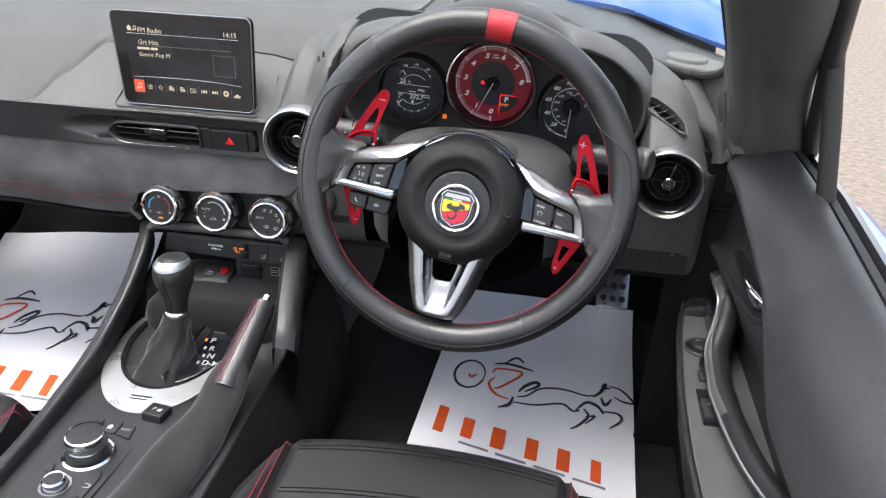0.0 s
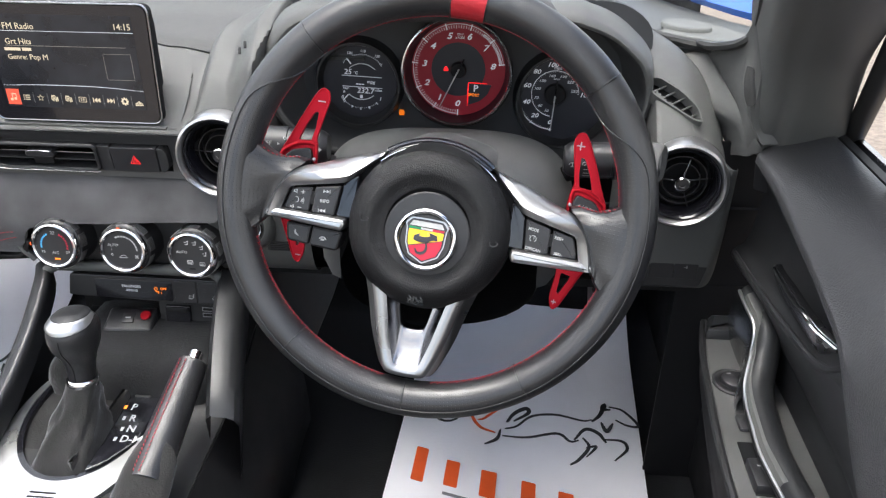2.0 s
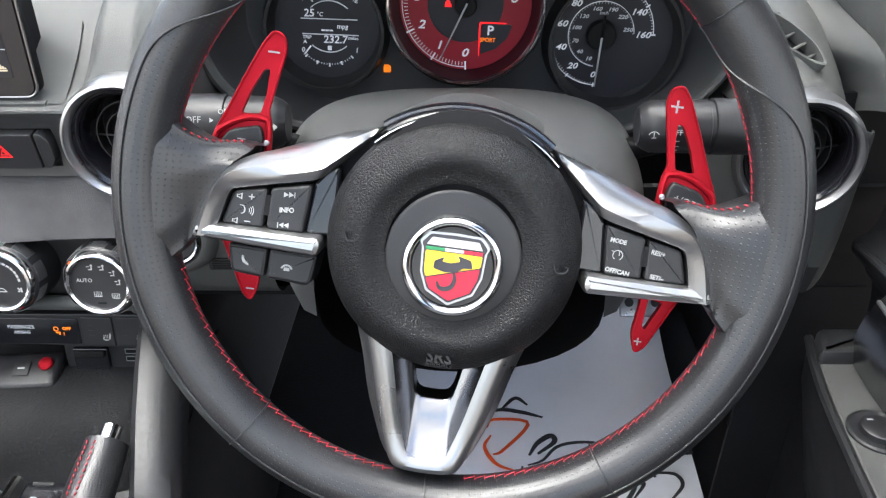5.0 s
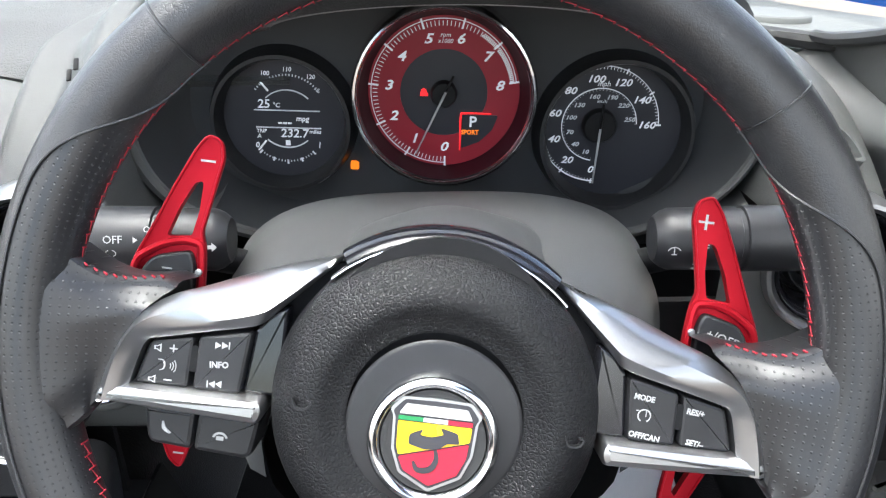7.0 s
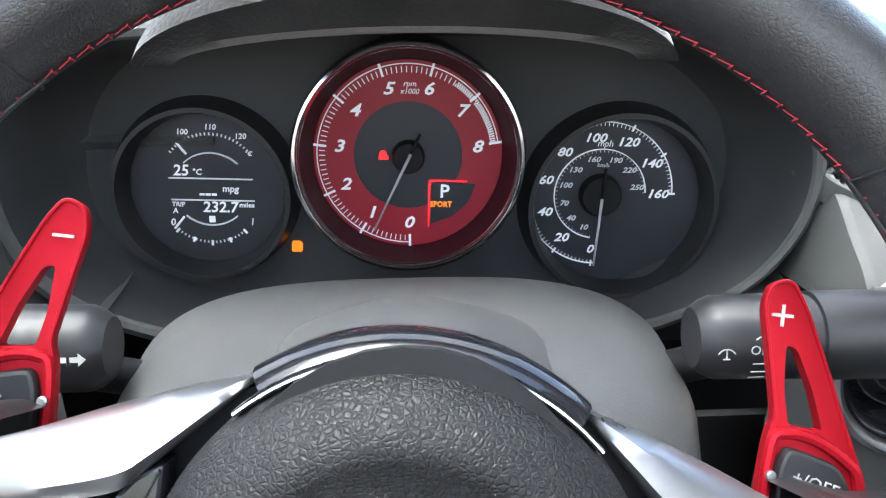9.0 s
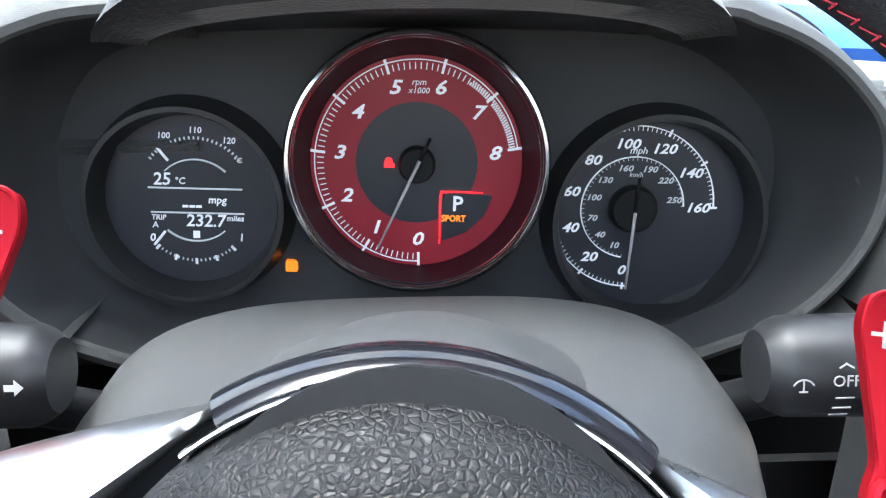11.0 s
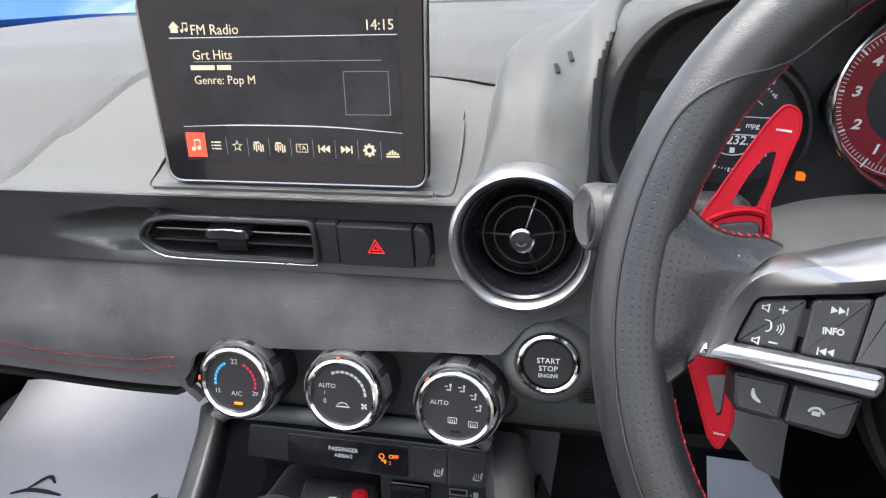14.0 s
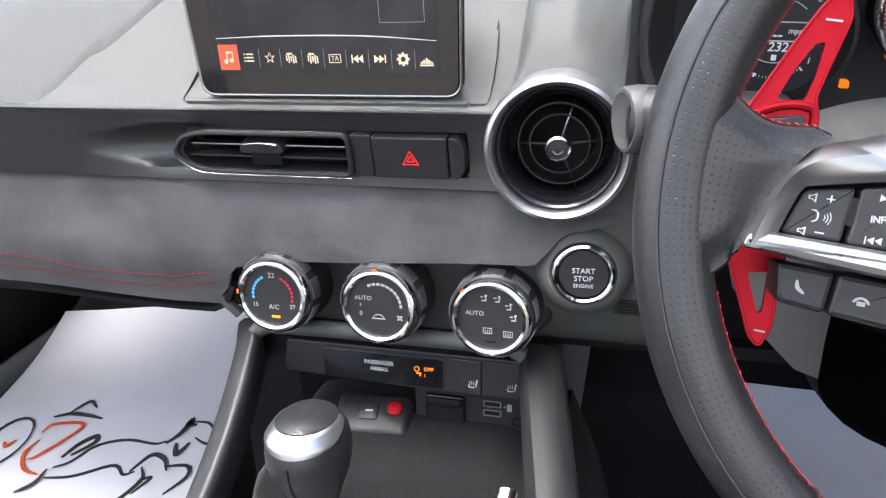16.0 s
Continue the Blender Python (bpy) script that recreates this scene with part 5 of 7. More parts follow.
side = thing("demist_vent", vm, "slatted side window demister vent", "air vent")
part("frame", plate([(x * 1.09, y * 1.16) for x, y in opening], -0.012, 0.0008, holes=[opening]), SOFT, side)
part("cavity", plate([(x * 1.05, y * 1.1) for x, y in opening], -0.014, -0.0105), DARK, side)
for k in range(5):
    part("slat", box(0.0012, 0.024 - abs(k - 1.5) * 0.0030, 0.0055, 0, 0, 0, m=Matrix.Translation((-0.021 + 0.0108 * k, 0.0018 - 0.0022 * (k - 1), -0.0058)) @ Matrix.Rotation(radians(-22), 4, "Z") @ Matrix.Rotation(radians(30), 4, "Y")), SOFT, side)

# screen
scr = thing("dash_screen", facing(-0.3835, 0.147, 0.8355, 0) @ Matrix.Diagonal((0.955, 0.975, 1, 1)), "standing seven-inch infotainment screen showing the radio page", "screen")
W2, H2 = 0.0950, 0.0612
outl = rounded([(-W2 + 0.002, -H2), (-W2 - 0.004, H2), (W2 + 0.002, H2), (W2 - 0.002, -H2)], 0.010, 6)
part("housing", plate(outl, -0.011, -0.0012, 0.002), DARK, scr)
part("bezel_edge", sweep([V(x, y, -0.001) for x, y in outl], 0.0013, 8, True), SMOKE, scr, "bright metal edge")
part("glass", plate([(x * 0.985, y * 0.98) for x, y in outl], -0.003, 0.0006), GLOSS, scr, "black glass front")
ux0, ux1, uy0, uy1 = -0.0765, 0.0790, -0.0465, 0.0500
part("picture", plate([(ux0, uy0), (ux0 - 0.003, uy1), (ux1, uy1), (ux1, uy0)], 0.0, 0.0009), SCREENUI, scr, "dim dark display", smooth=False)
zs = 0.0011
for y in (0.0335,):
    part("rule", box(0.156, 0.0005, 0.0002, 0.001, y, zs), DIMWHITE, scr, smooth=False)
part("rule", box(0.130, 0.0004, 0.0002, 0.003, 0.0185, zs), material("ui_line", (0.15, 0.14, 0.12), 0.5, emit=0.2), scr, smooth=False)
part("rule", plate(stroke([(-0.076, -0.0235), (-0.03, -0.0222), (0.03, -0.0228), (0.079, -0.0262)], 0.0008, 30), zs - 0.0001, zs), DIMWHITE, scr, smooth=False)
for body, size, x, y, al in (("FM Radio", 0.0090, -0.062, 0.0395, "LEFT"), ("14:15", 0.0088, 0.0765, 0.0405, "RIGHT"), ("Grt Hits", 0.0085, -0.063, 0.0240, "LEFT"), ("Genre: Pop M", 0.0078, -0.064, 0.0082, "LEFT")):
    part("text_line", lettering(body, size, x + 0.001, y - 0.0015, zs, al), SCREENTEXT, scr, smooth=False)
part("text_line", box(0.0175, 0.0030, 0.0002, -0.0555, 0.0148, zs), SCREENTEXT, scr, smooth=False)
part("text_line", box(0.0100, 0.0030, 0.0002, -0.0400, 0.0148, zs), SCREENTEXT, scr, smooth=False)
house = join(plate([(-0.0765, 0.0400), (-0.0725, 0.0438), (-0.0685, 0.0400)], zs - 0.0002, zs), box(0.0052, 0.0036, 0.0002, -0.0725, 0.0385, zs - 0.0001))
part("icon", house, SCREENTEXT, scr, smooth=False)
note = lambda x, y, s: join(plate(circle(0.0012 * s, x - 0.0014 * s, y - 0.0022 * s, 10), zs, zs + 0.0002), plate(circle(0.0012 * s, x + 0.0020 * s, y - 0.0016 * s, 10), zs, zs + 0.0002), box(0.0005 * s, 0.005 * s, 0.0002, x - 0.0004 * s, y, zs + 0.0001), box(0.0005 * s, 0.005 * s, 0.0002, x + 0.0030 * s, y + 0.0006 * s, zs + 0.0001), box(0.0040 * s, 0.0010 * s, 0.0002, x + 0.0013 * s, y + 0.0026 * s, zs + 0.0001))
part("icon", note(-0.0655, 0.0400, 0.95), SCREENTEXT, scr, smooth=False)
part("cover_frame", plate([(0.042, -0.015), (0.042, 0.0120), (0.072, 0.0120), (0.072, -0.015)], zs - 0.0001, zs, holes=[[(0.0423, -0.0147), (0.0423, 0.0117), (0.0717, 0.0117), (0.0717, -0.0147)]]), bpy.data.materials["ui_line"], scr, smooth=False)
part("active_tab", plate([(-0.0755, -0.0440), (-0.0755, -0.0275), (-0.0610, -0.0275), (-0.0610, -0.0440)], zs - 0.0002, zs), SCREENRED, scr, "lit red tab", smooth=False)
part("icon", note(-0.0690, -0.0358, 1.25), SCREENTEXT, scr, smooth=False)
for k in range(1, 10):
    x, y = -0.0690 + 0.01565 * k, -0.0358 - 0.0002 * k
    part("divider", box(0.0003, 0.012, 0.0002, x - 0.0078, y, zs), material("ui_divider", (0.1, 0.1, 0.1), 0.5, emit=0.2) if k == 1 else bpy.data.materials["ui_divider"], scr, smooth=False)
    if k == 1:
        ic = join(*[box(0.0052, 0.0009, 0.0002, x + 0.0010, y + d, zs) for d in (-0.0022, 0, 0.0022)], *[box(0.0011, 0.0009, 0.0002, x - 0.0030, y + d, zs) for d in (-0.0022, 0, 0.0022)])
    elif k == 2:
        star = [((0.0040 if i % 2 == 0 else 0.0017) * math.sin(math.pi * i / 5) + x, (0.0040 if i % 2 == 0 else 0.0017) * math.cos(math.pi * i / 5) + y) for i in range(10)]
        ic = plate(star, zs - 0.0001, zs, holes=[[(x + (a - x) * 0.7, y + (b - y) * 0.7) for a, b in star]])
    elif k in (3, 4):
        ic = join(*[box(0.0009, (0.004, 0.006, 0.0035, 0.0055, 0.0045)[j], 0.0002, x - 0.0032 + 0.0016 * j, y - 0.0002 * j, zs) for j in range(5)], box(0.004, 0.0012, 0.0002, x - 0.001, y + 0.0028, zs))
    elif k == 5:
        ic = join(plate([(x - 0.0042, y - 0.0028), (x - 0.0042, y + 0.0028), (x + 0.0042, y + 0.0028), (x + 0.0042, y - 0.0028)], zs - 0.0001, zs, holes=[[(x - 0.0037, y - 0.0023), (x - 0.0037, y + 0.0023), (x + 0.0037, y + 0.0023), (x + 0.0037, y - 0.0023)]]), lettering("TA", 0.0042, x, y, zs))
    elif k in (6, 7):
        g = -1 if k == 6 else 1
        ic = join(*[plate([(x + g * (o - 0.0018), y - 0.0026), (x + g * (o - 0.0018), y + 0.0026), (x + g * (o + 0.0018), y)], zs - 0.0001, zs) for o in (-0.0022, 0.0012)], box(0.0008, 0.0052, 0.0002, x + g * 0.0036, y, zs))
    elif k == 8:
        ic = join(plate(circle(0.0034, x, y, 20), zs - 0.0001, zs, holes=[circle(0.0017, x, y, 14)]), ticks(0.0032, 0.0043, 0, 315, 7, 0.0015, (x, y), z=zs))
    else:
        ic = join(*[box(0.0013, 0.0012 + 0.0011 * (2 - abs(j - 2)), 0.0002, x - 0.0034 + 0.0017 * j, y - 0.0020 + 0.00055 * (2 - abs(j - 2)), zs) for j in range(5)], box(0.009, 0.0010, 0.0002, x, y - 0.0036, zs))
    part("icon", ic, SCREENTEXT, scr, smooth=False)
part("stand", plate(rounded([(-0.072, -0.070), (-0.076, 0.044), (0.076, 0.044), (0.074, -0.070)], 0.012, 4), -0.055, -0.010, 0.01), DARK, scr)
for g in (-1, 1):
    c = -0.3835
    ridge = catmull([V(c + g * 0.095, 0.1435, 0.7725), V(c + g * 0.105, 0.146, 0.7725), V(c + g * 0.106, 0.160, 0.780), V(c + g * 0.105, 0.185, 0.796), V(c + g * 0.102, 0.205, 0.807)], 22)
    inner = catmull([V(c + g * 0.093, 0.150, 0.7715), V(c + g * 0.099, 0.156, 0.7715), V(c + g * 0.100, 0.170, 0.776), V(c + g * 0.100, 0.190, 0.790), V(c + g * 0.100, 0.214, 0.812)], 22)
    mid = [a.lerp(b, 0.5) + V(0, 0.002, -0.001) for a, b in zip(ridge, inner)]
    part("screen_cup", loft([ridge, mid, inner]), DARK, dash)
part("cup_sill", sheet(lambda u, v: (-0.484 + 0.194 * u, 0.1425 + 0.010 * v, 0.7725 - 0.001 * v + 0.0012 * math.sin(math.pi * v)), 10, 6, 0.002), SOFT, dash)

# heater controls
hv = thing("heater_controls", facing(-0.357, 0.152, 0.637, 6), "black heater control panel with three chrome-ringed dials", "heater controls")
part("panel", plate(rounded([(-0.130, 0.0), (-0.122, 0.022), (-0.100, 0.031), (0.110, 0.033), (0.122, 0.020), (0.118, -0.020), (0.100, -0.031), (-0.105, -0.031), (-0.124, -0.022)], 0.014, 5), -0.02, 0.0, 0.003), PLASTIC, hv)
part("panel_rim", sweep(catmull([V(-0.118, -0.030, 0.002), V(-0.131, -0.012, 0.006), V(-0.130, 0.012, 0.006), V(-0.116, 0.028, 0.002), V(-0.09, 0.032, 0.0)], 24), 0.0042, 8), SOFT, hv)


def heater_dial(i, x, z):
    d = thing("heater_dial", facing(x, 0.117, z, 8), ("temperature dial with blue and red arcs", "fan speed dial with white arc", "air direction dial with white symbols")[i] + ", chrome ring and knurled grip", "control dial", "heater dials")
    part("grip", lathe([(0.0298, -0.040), (0.0295, -0.016), (0.0286, -0.0036), (0.0270, -0.002)], 64, cap=False), BUTTON, d, "knurled black grip")
    part("ring", lathe([(0.0212, 0.0000), (0.0218, 0.0022), (0.0235, 0.0034), (0.0252, 0.0028), (0.0266, 0.0006), (0.0273, -0.0035)], 64, cap=False), CHROME, d, "chrome ring")
    part("face", lathe([(0.0, 0.0004), (0.0214, 0.0000)], 48, cap=False), BUTTON, d)
    for k in range(9):
        a = 40 * k + 10
        bm = bmesh.new()
        for u in range(9):
            for v in range(6):
                aa = radians(a - 13 + 3.25 * u)
                box(0.0011, 0.0011, 0.0008, m=Matrix.Rotation(aa, 4, "Z") @ Matrix.Translation((0.0287 + 0.00012 * v, 0, -0.0045 - 0.0018 * v)) @ Matrix.Rotation(radians(90), 4, "Y"), bm=bm)
        part("knurl", bm, SILVER, d, "bright knurled patch", smooth=False)
    zf = 0.0008
    pa = (175, 93, 135)[i]
    part("pointer", box(0.0036, 0.0030, 0.0010, m=Matrix.Rotation(radians(pa), 4, "Z") @ Matrix.Translation((0.0248, 0, 0.0024))), ORANGEINK, d, "orange pointer", smooth=False)
    if i == 0:
        part("cold_arc", ticks(0.0140, 0.0158, 120, 185, 6, 0.0022, (0, 0), z=zf), BLUE, d, smooth=False)
        part("warm_arc", ticks(0.0140, 0.0158, 60, -10, 6, 0.0022, (0, 0), z=zf), BADGERED, d, smooth=False)
        for b, s, x, y in (("22", 0.0052, 0.0, 0.0150), ("15", 0.0046, -0.0135, -0.0070), ("29", 0.0046, 0.0145, -0.0070), ("A/C", 0.0048, 0.0005, -0.0080)):
            part("marking", lettering(b, s, x, y, zf), WHITE, d, smooth=False)
        part("indicator", box(0.0062, 0.0018, 0.0004, 0.0015, -0.0150, zf), ORANGE, d, smooth=False)
    elif i == 1:
        part("fan_arc", ticks(0.0150, 0.0168, 112, 5, 9, 0.0026, (0, 0), z=zf), WHITE, d, smooth=False)
        for b, s, x, y in (("AUTO", 0.0044, -0.0105, 0.0055), ("0", 0.0046, -0.0125, -0.0055), ("I", 0.0030, -0.0125, 0.0005)):
            part("marking", lettering(b, s, x, y, zf), WHITE, d, smooth=False)
        part("marking", join(plate(stroke([(-0.004, -0.008), (-0.002, -0.0060), (0.002, -0.0060), (0.004, -0.008)], 0.0006, 10), zf - 0.0002, zf), box(0.0095, 0.0006, 0.0002, 0, -0.0085, zf)), WHITE, d, smooth=False)
        part("marking", ticks(0.0004, 0.0024, 45, 315, 3, 0.0012, (0.0150, -0.0070), z=zf), WHITE, d, smooth=False)
        part("indicator", box(0.0055, 0.0008, 0.0002, 0.001, -0.0160, zf), PLASTIC, d, smooth=False)
    else:
        part("marking", lettering("AUTO", 0.0044, -0.0105, 0.0030, zf), WHITE, d, smooth=False)
        for a in (105, 72, 38, 5):
            x, y = 0.0155 * math.cos(radians(a)), 0.0140 * math.sin(radians(a))
            part("marking", join(plate(circle(0.0009, x + 0.0008, y + 0.0019, 8), zf - 0.0002, zf), box(0.0008, 0.0030, 0.0002, x + 0.0008, y, zf), box(0.0030, 0.0008, 0.0002, x - 0.0004, y - 0.0014, zf), box(0.0022, 0.0006, 0.0002, x - 0.0018, y + 0.0010, zf)), WHITE, d, smooth=False)
        for x, y in ((-0.002, -0.0085), (0.0115, -0.0100)):
            part("marking", join(plate([(x - 0.003, y - 0.002), (x - 0.003, y + 0.002), (x + 0.003, y + 0.002), (x + 0.003, y - 0.002)], zf - 0.0002, zf, holes=[[(x - 0.0026, y - 0.0016), (x - 0.0026, y + 0.0016), (x + 0.0026, y + 0.0016), (x + 0.0026, y - 0.0016)]]), *[box(0.0005, 0.0030, 0.0002, x + q, y - 0.0008, zf) for q in (-0.0014, 0, 0.0014)]), WHITE, d, smooth=False)
        part("indicator", box(0.0065, 0.0014, 0.0002, 0.0, -0.0160, zf), DARK, d, smooth=False)
    return d


for i, (x, z) in enumerate(((-0.4275, 0.6425), (-0.350, 0.6410), (-0.2735, 0.6390))):
    heater_dial(i, x, z)

st = thing("start_button", facing(-0.2165, 0.134, 0.6670, 6, 3), "round black start stop button with chrome ring", "button")
part("ring", lathe([(0.0165, -0.004), (0.0168, 0.002), (0.0182, 0.0032), (0.0196, 0.0020), (0.0200, -0.010)], 48, cap=False), CHROME, st, "chrome ring")
part("housing", lathe([(0.0195, -0.002), (0.0215, 0.0012), (0.0255, 0.0), (0.0300, -0.006), (0.034, -0.020)], 48, cap=False), SOFT, st, "moulded black housing")
part("cap", lathe([(0.0, 0.0012), (0.0150, 0.0012), (0.0162, 0.0002), (0.0164, -0.004)], 48, cap=False), BUTTON, st)
for b, s, y in (("START", 0.0050, 0.0022), ("STOP", 0.0050, -0.0030), ("ENGINE", 0.0036, -0.0078)):
    part("marking", lettering(b, s, 0, y, 0.0014), DIMWHITE, st, smooth=False)
part("indicator", box(0.0050, 0.0016, 0.0004, 0, 0.0085, 0.0013), PLASTIC, st, smooth=False)
gr = thing("cabin_sensor", facing(-0.188, 0.147, 0.638, 4), "small slotted black sensor grille", "grille")
part("frame", plate(rounded([(-0.010, -0.005), (-0.010, 0.005), (0.016, 0.005), (0.016, -0.005)], 0.001, 1), -0.004, 0.0004), PLASTIC, gr)
for k in range(4):
    part("slat", box(0.022, 0.0010, 0.0008, 0.004, -0.0032 + 0.0021 * k, 0.0006), DARK, gr, smooth=False)

lp = thing("switch_panel", facing(0.238, 0.151, 0.630, 4), "black lower switch panel beside the column", "switch panel")
part("panel", plate(rounded([(-0.055, -0.022), (-0.052, 0.024), (0.047, 0.022), (0.036, -0.019)], 0.004, 3), -0.01, 0.0006, 0.001), PLASTIC, lp)
for x in (-0.032, -0.006, 0.020):
    part("blank", plate(rounded([(x - 0.0125, -0.010), (x - 0.0125, 0.012), (x + 0.0125, 0.012), (x + 0.0125, -0.010)], 0.001, 1), -0.001, 0.0016, 0.0006), BUTTON, lp)
part("marking", join(plate(arc_band(0.0012, 0.0016, -90, 90, 8, 0.020, 0.004), 0.0014, 0.0018), box(0.0004, 0.003, 0.0002, 0.020, 0.004, 0.0017), box(0.002, 0.0004, 0.0002, 0.0185, 0.004, 0.0017)), WHITE, lp, smooth=False)

# ---- centre console ----
con = thing("centre_console", pose(0, 0, 0), "black centre console with padded side wings", "console")


def console_z(y):
    return curve_at([(-0.8, 0.470), (-0.25, 0.470), (-0.10, 0.474), (0.02, 0.480), (0.10, 0.495), (0.18, 0.520)], y)


part("top_panel", sheet(lambda u, v: (-0.447 + 0.215 * u, 0.20 - 0.95 * v, console_z(0.20 - 0.95 * v)), 12, 60, 0.004), PLASTIC, con)
rail = [V(-0.470, 0.15, 0.603), V(-0.462, 0.125, 0.592), V(-0.455, 0.06, 0.556), V(-0.455, -0.02, 0.518), V(-0.456, -0.10, 0.497), V(-0.452, -0.25, 0.485), V(-0.45, -0.75, 0.48)]
sec = []
for p in catmull(rail, 50):
    sec.append(catmull([p + V(0.009, 0, -0.03), p + V(0.009, 0, -0.006), p + V(0.005, 0, 0.0005), p, p + V(-0.007, 0, -0.003), p + V(-0.012, 0, -0.012), p + V(-0.016, 0, -0.05), p + V(-0.022, 0.0, -0.24)], 22))
part("side_wing", loft(sec), PLASTIC, con, "padded side wing")
rail = [V(-0.250, 0.15, 0.603), V(-0.240, 0.10, 0.590), V(-0.229, 0.05, 0.570), V(-0.219, 0.005, 0.545), V(-0.216, -0.012, 0.528)]
sec = []
for p in catmull(rail, 24):
    sec.append([p + V(-0.012, 0.004, -0.035), p + V(-0.012, 0.002, -0.006), p + V(-0.006, 0, 0.001), p, p + V(0.010, 0.001, -0.001), p + V(0.017, 0.003, -0.006), p + V(0.020, 0.006, -0.016), p + V(0.016, 0.012, -0.045), p + V(0.006, 0.020, -0.11)])
part("side_wing", loft(sec), PLASTIC, con, "padded side wing")
part("tunnel_side", sheet(lambda u, v: (-0.2335 + 0.0375 * v + 0.012 * math.sin(math.pi * v), 0.22 - 0.97 * u, console_z(0.22 - 0.97 * u) - 0.002 - 0.19 * v), 30, 6, 0.004), DARK, con)
part("top_bar", sweep(catmull([V(-0.466, 0.142, 0.590), V(-0.455, 0.143, 0.600), V(-0.43, 0.143, 0.603), V(-0.28, 0.143, 0.603), V(-0.262, 0.143, 0.600), V(-0.250, 0.142, 0.590)], 30), 0.0065, 10), SOFT, con)
part("cubby_back", box(0.21, 0.006, 0.09, -0.35, 0.19, 0.545), DARK, con)
part("cubby_floor", sheet(lambda u, v: (-0.447 + 0.205 * u, 0.185 - 0.10 * v, 0.520 - 0.024 * v), 6, 6, 0.003), PLASTIC, con)

# warning and seat heater panel
sp = thing("airbag_panel", facing(-0.347, 0.141, 0.5765, 8), "black panel with lit passenger airbag lamp", "switch panel")
part("frame", plate(rounded([(-0.094, -0.011), (-0.090, 0.0155), (0.087, 0.0150), (0.0915, 0.008), (0.0915, -0.0165), (0.034, -0.0150)], 0.003, 3), -0.02, 0.0, 0.001), PLASTIC, sp)
part("lens", plate(rounded([(-0.060, -0.0115), (-0.060, 0.0118), (0.032, 0.0112), (0.032, -0.0125)], 0.002, 2), -0.002, 0.0008, 0.0004), GLOSS, sp, "smoked warning lens")
for b, s, x, y in (("PASSENGER", 0.0046, -0.0165, 0.0035), ("AIRBAG", 0.0042, -0.0165, -0.0015)):
    part("marking", lettering(b, s, x, y, 0.001, wide=0.95), DIMWHITE, sp, smooth=False)
part("warning_lamp", join(lettering("OFF", 0.0042, 0.0215, 0.0020, 0.001, bold=0.0001), lettering("2", 0.0034, 0.0185, -0.0030, 0.001), plate(circle(0.0022, 0.0125, 0.0018, 12), 0.0008, 0.0011, holes=[circle(0.0015, 0.0125, 0.0018, 12)]), box(0.0040, 0.0012, 0.0003, 0.0140, -0.0015, 0.0010), box(0.0012, 0.0030, 0.0003, 0.0150, -0.0022, 0.0010)), ORANGE, sp, "lit orange airbag symbol", smooth=False)
for x in (0.0475, 0.0755):
    k = part("seat_heater_key", plate(rounded([(x - 0.0130, -0.0135), (x - 0.0130, 0.0130), (x + 0.0130, 0.0125), (x + 0.0130, -0.0145)], 0.0015, 2), -0.004, 0.0012, 0.0008), BUTTON, sp)
    part("marking", join(plate(stroke([(x + 0.0035, -0.0060), (x + 0.0045, -0.0080), (x + 0.0085, -0.0080)], 0.0010, 8), 0.0013, 0.0015), plate(stroke([(x + 0.0090, -0.0075), (x + 0.0095, -0.0040), (x + 0.0100, -0.0020)], 0.0012, 8), 0.0013, 0.0015), *[box(0.0004, 0.003, 0.0002, x + 0.0045 + 0.0015 * j, -0.0048, 0.0014) for j in range(3)]), WHITE, k, smooth=False)
    part("level_marks", join(*[box(0.004, 0.0005, 0.0002, x - 0.006, 0.005 - 0.0045 * j, 0.0014) for j in range(3)]), PLASTIC, k, smooth=False)

us = thing("usb_panel", facing(-0.2985, 0.152, 0.540, 8), "black media panel with two usb sockets", "socket panel")
part("panel", plate(rounded([(-0.043, -0.0195), (-0.043, 0.0185), (0.0435, 0.0195), (0.0435, -0.0165)], 0.002, 2), -0.02, 0.0, 0.0008), PLASTIC, us)
part("card_slot", plate(rounded([(-0.034, -0.011), (-0.034, 0.010), (-0.004, 0.010), (-0.004, -0.011)], 0.001, 1), -0.002, 0.004, 0.001), GLOSS, us)
part("slot_lid", box(0.026, 0.006, 0.006, -0.019, 0.006, 0.004, 0.001), DARK, us)
for y in (0.0058, -0.0015):
    part("socket", box(0.0135, 0.0050, 0.001, 0.0165, y, 0.0003), SILVER, us, smooth=False)
    part("socket_gap", box(0.0115, 0.0030, 0.001, 0.0165, y + 0.0002, 0.0006), DARK, us, smooth=False)
part("jack", lathe([(0.0040, 0.0), (0.0040, 0.0012), (0.0022, 0.0012), (0.0020, -0.002)], 20, m=Matrix.Translation((0.0350, -0.0068, 0)), cap=False), DARK, us)
part("marking", join(plate(rounded([(0.0275, 0.0010), (0.0275, 0.0070), (0.0312, 0.0070), (0.0312, 0.0010)], 0.0006, 1), 0.0001, 0.0004), plate([(0.0262, 0.0034), (0.0262, 0.0054), (0.0248, 0.0044)], 0.0001, 0.0004)), WHITE, us, smooth=False)

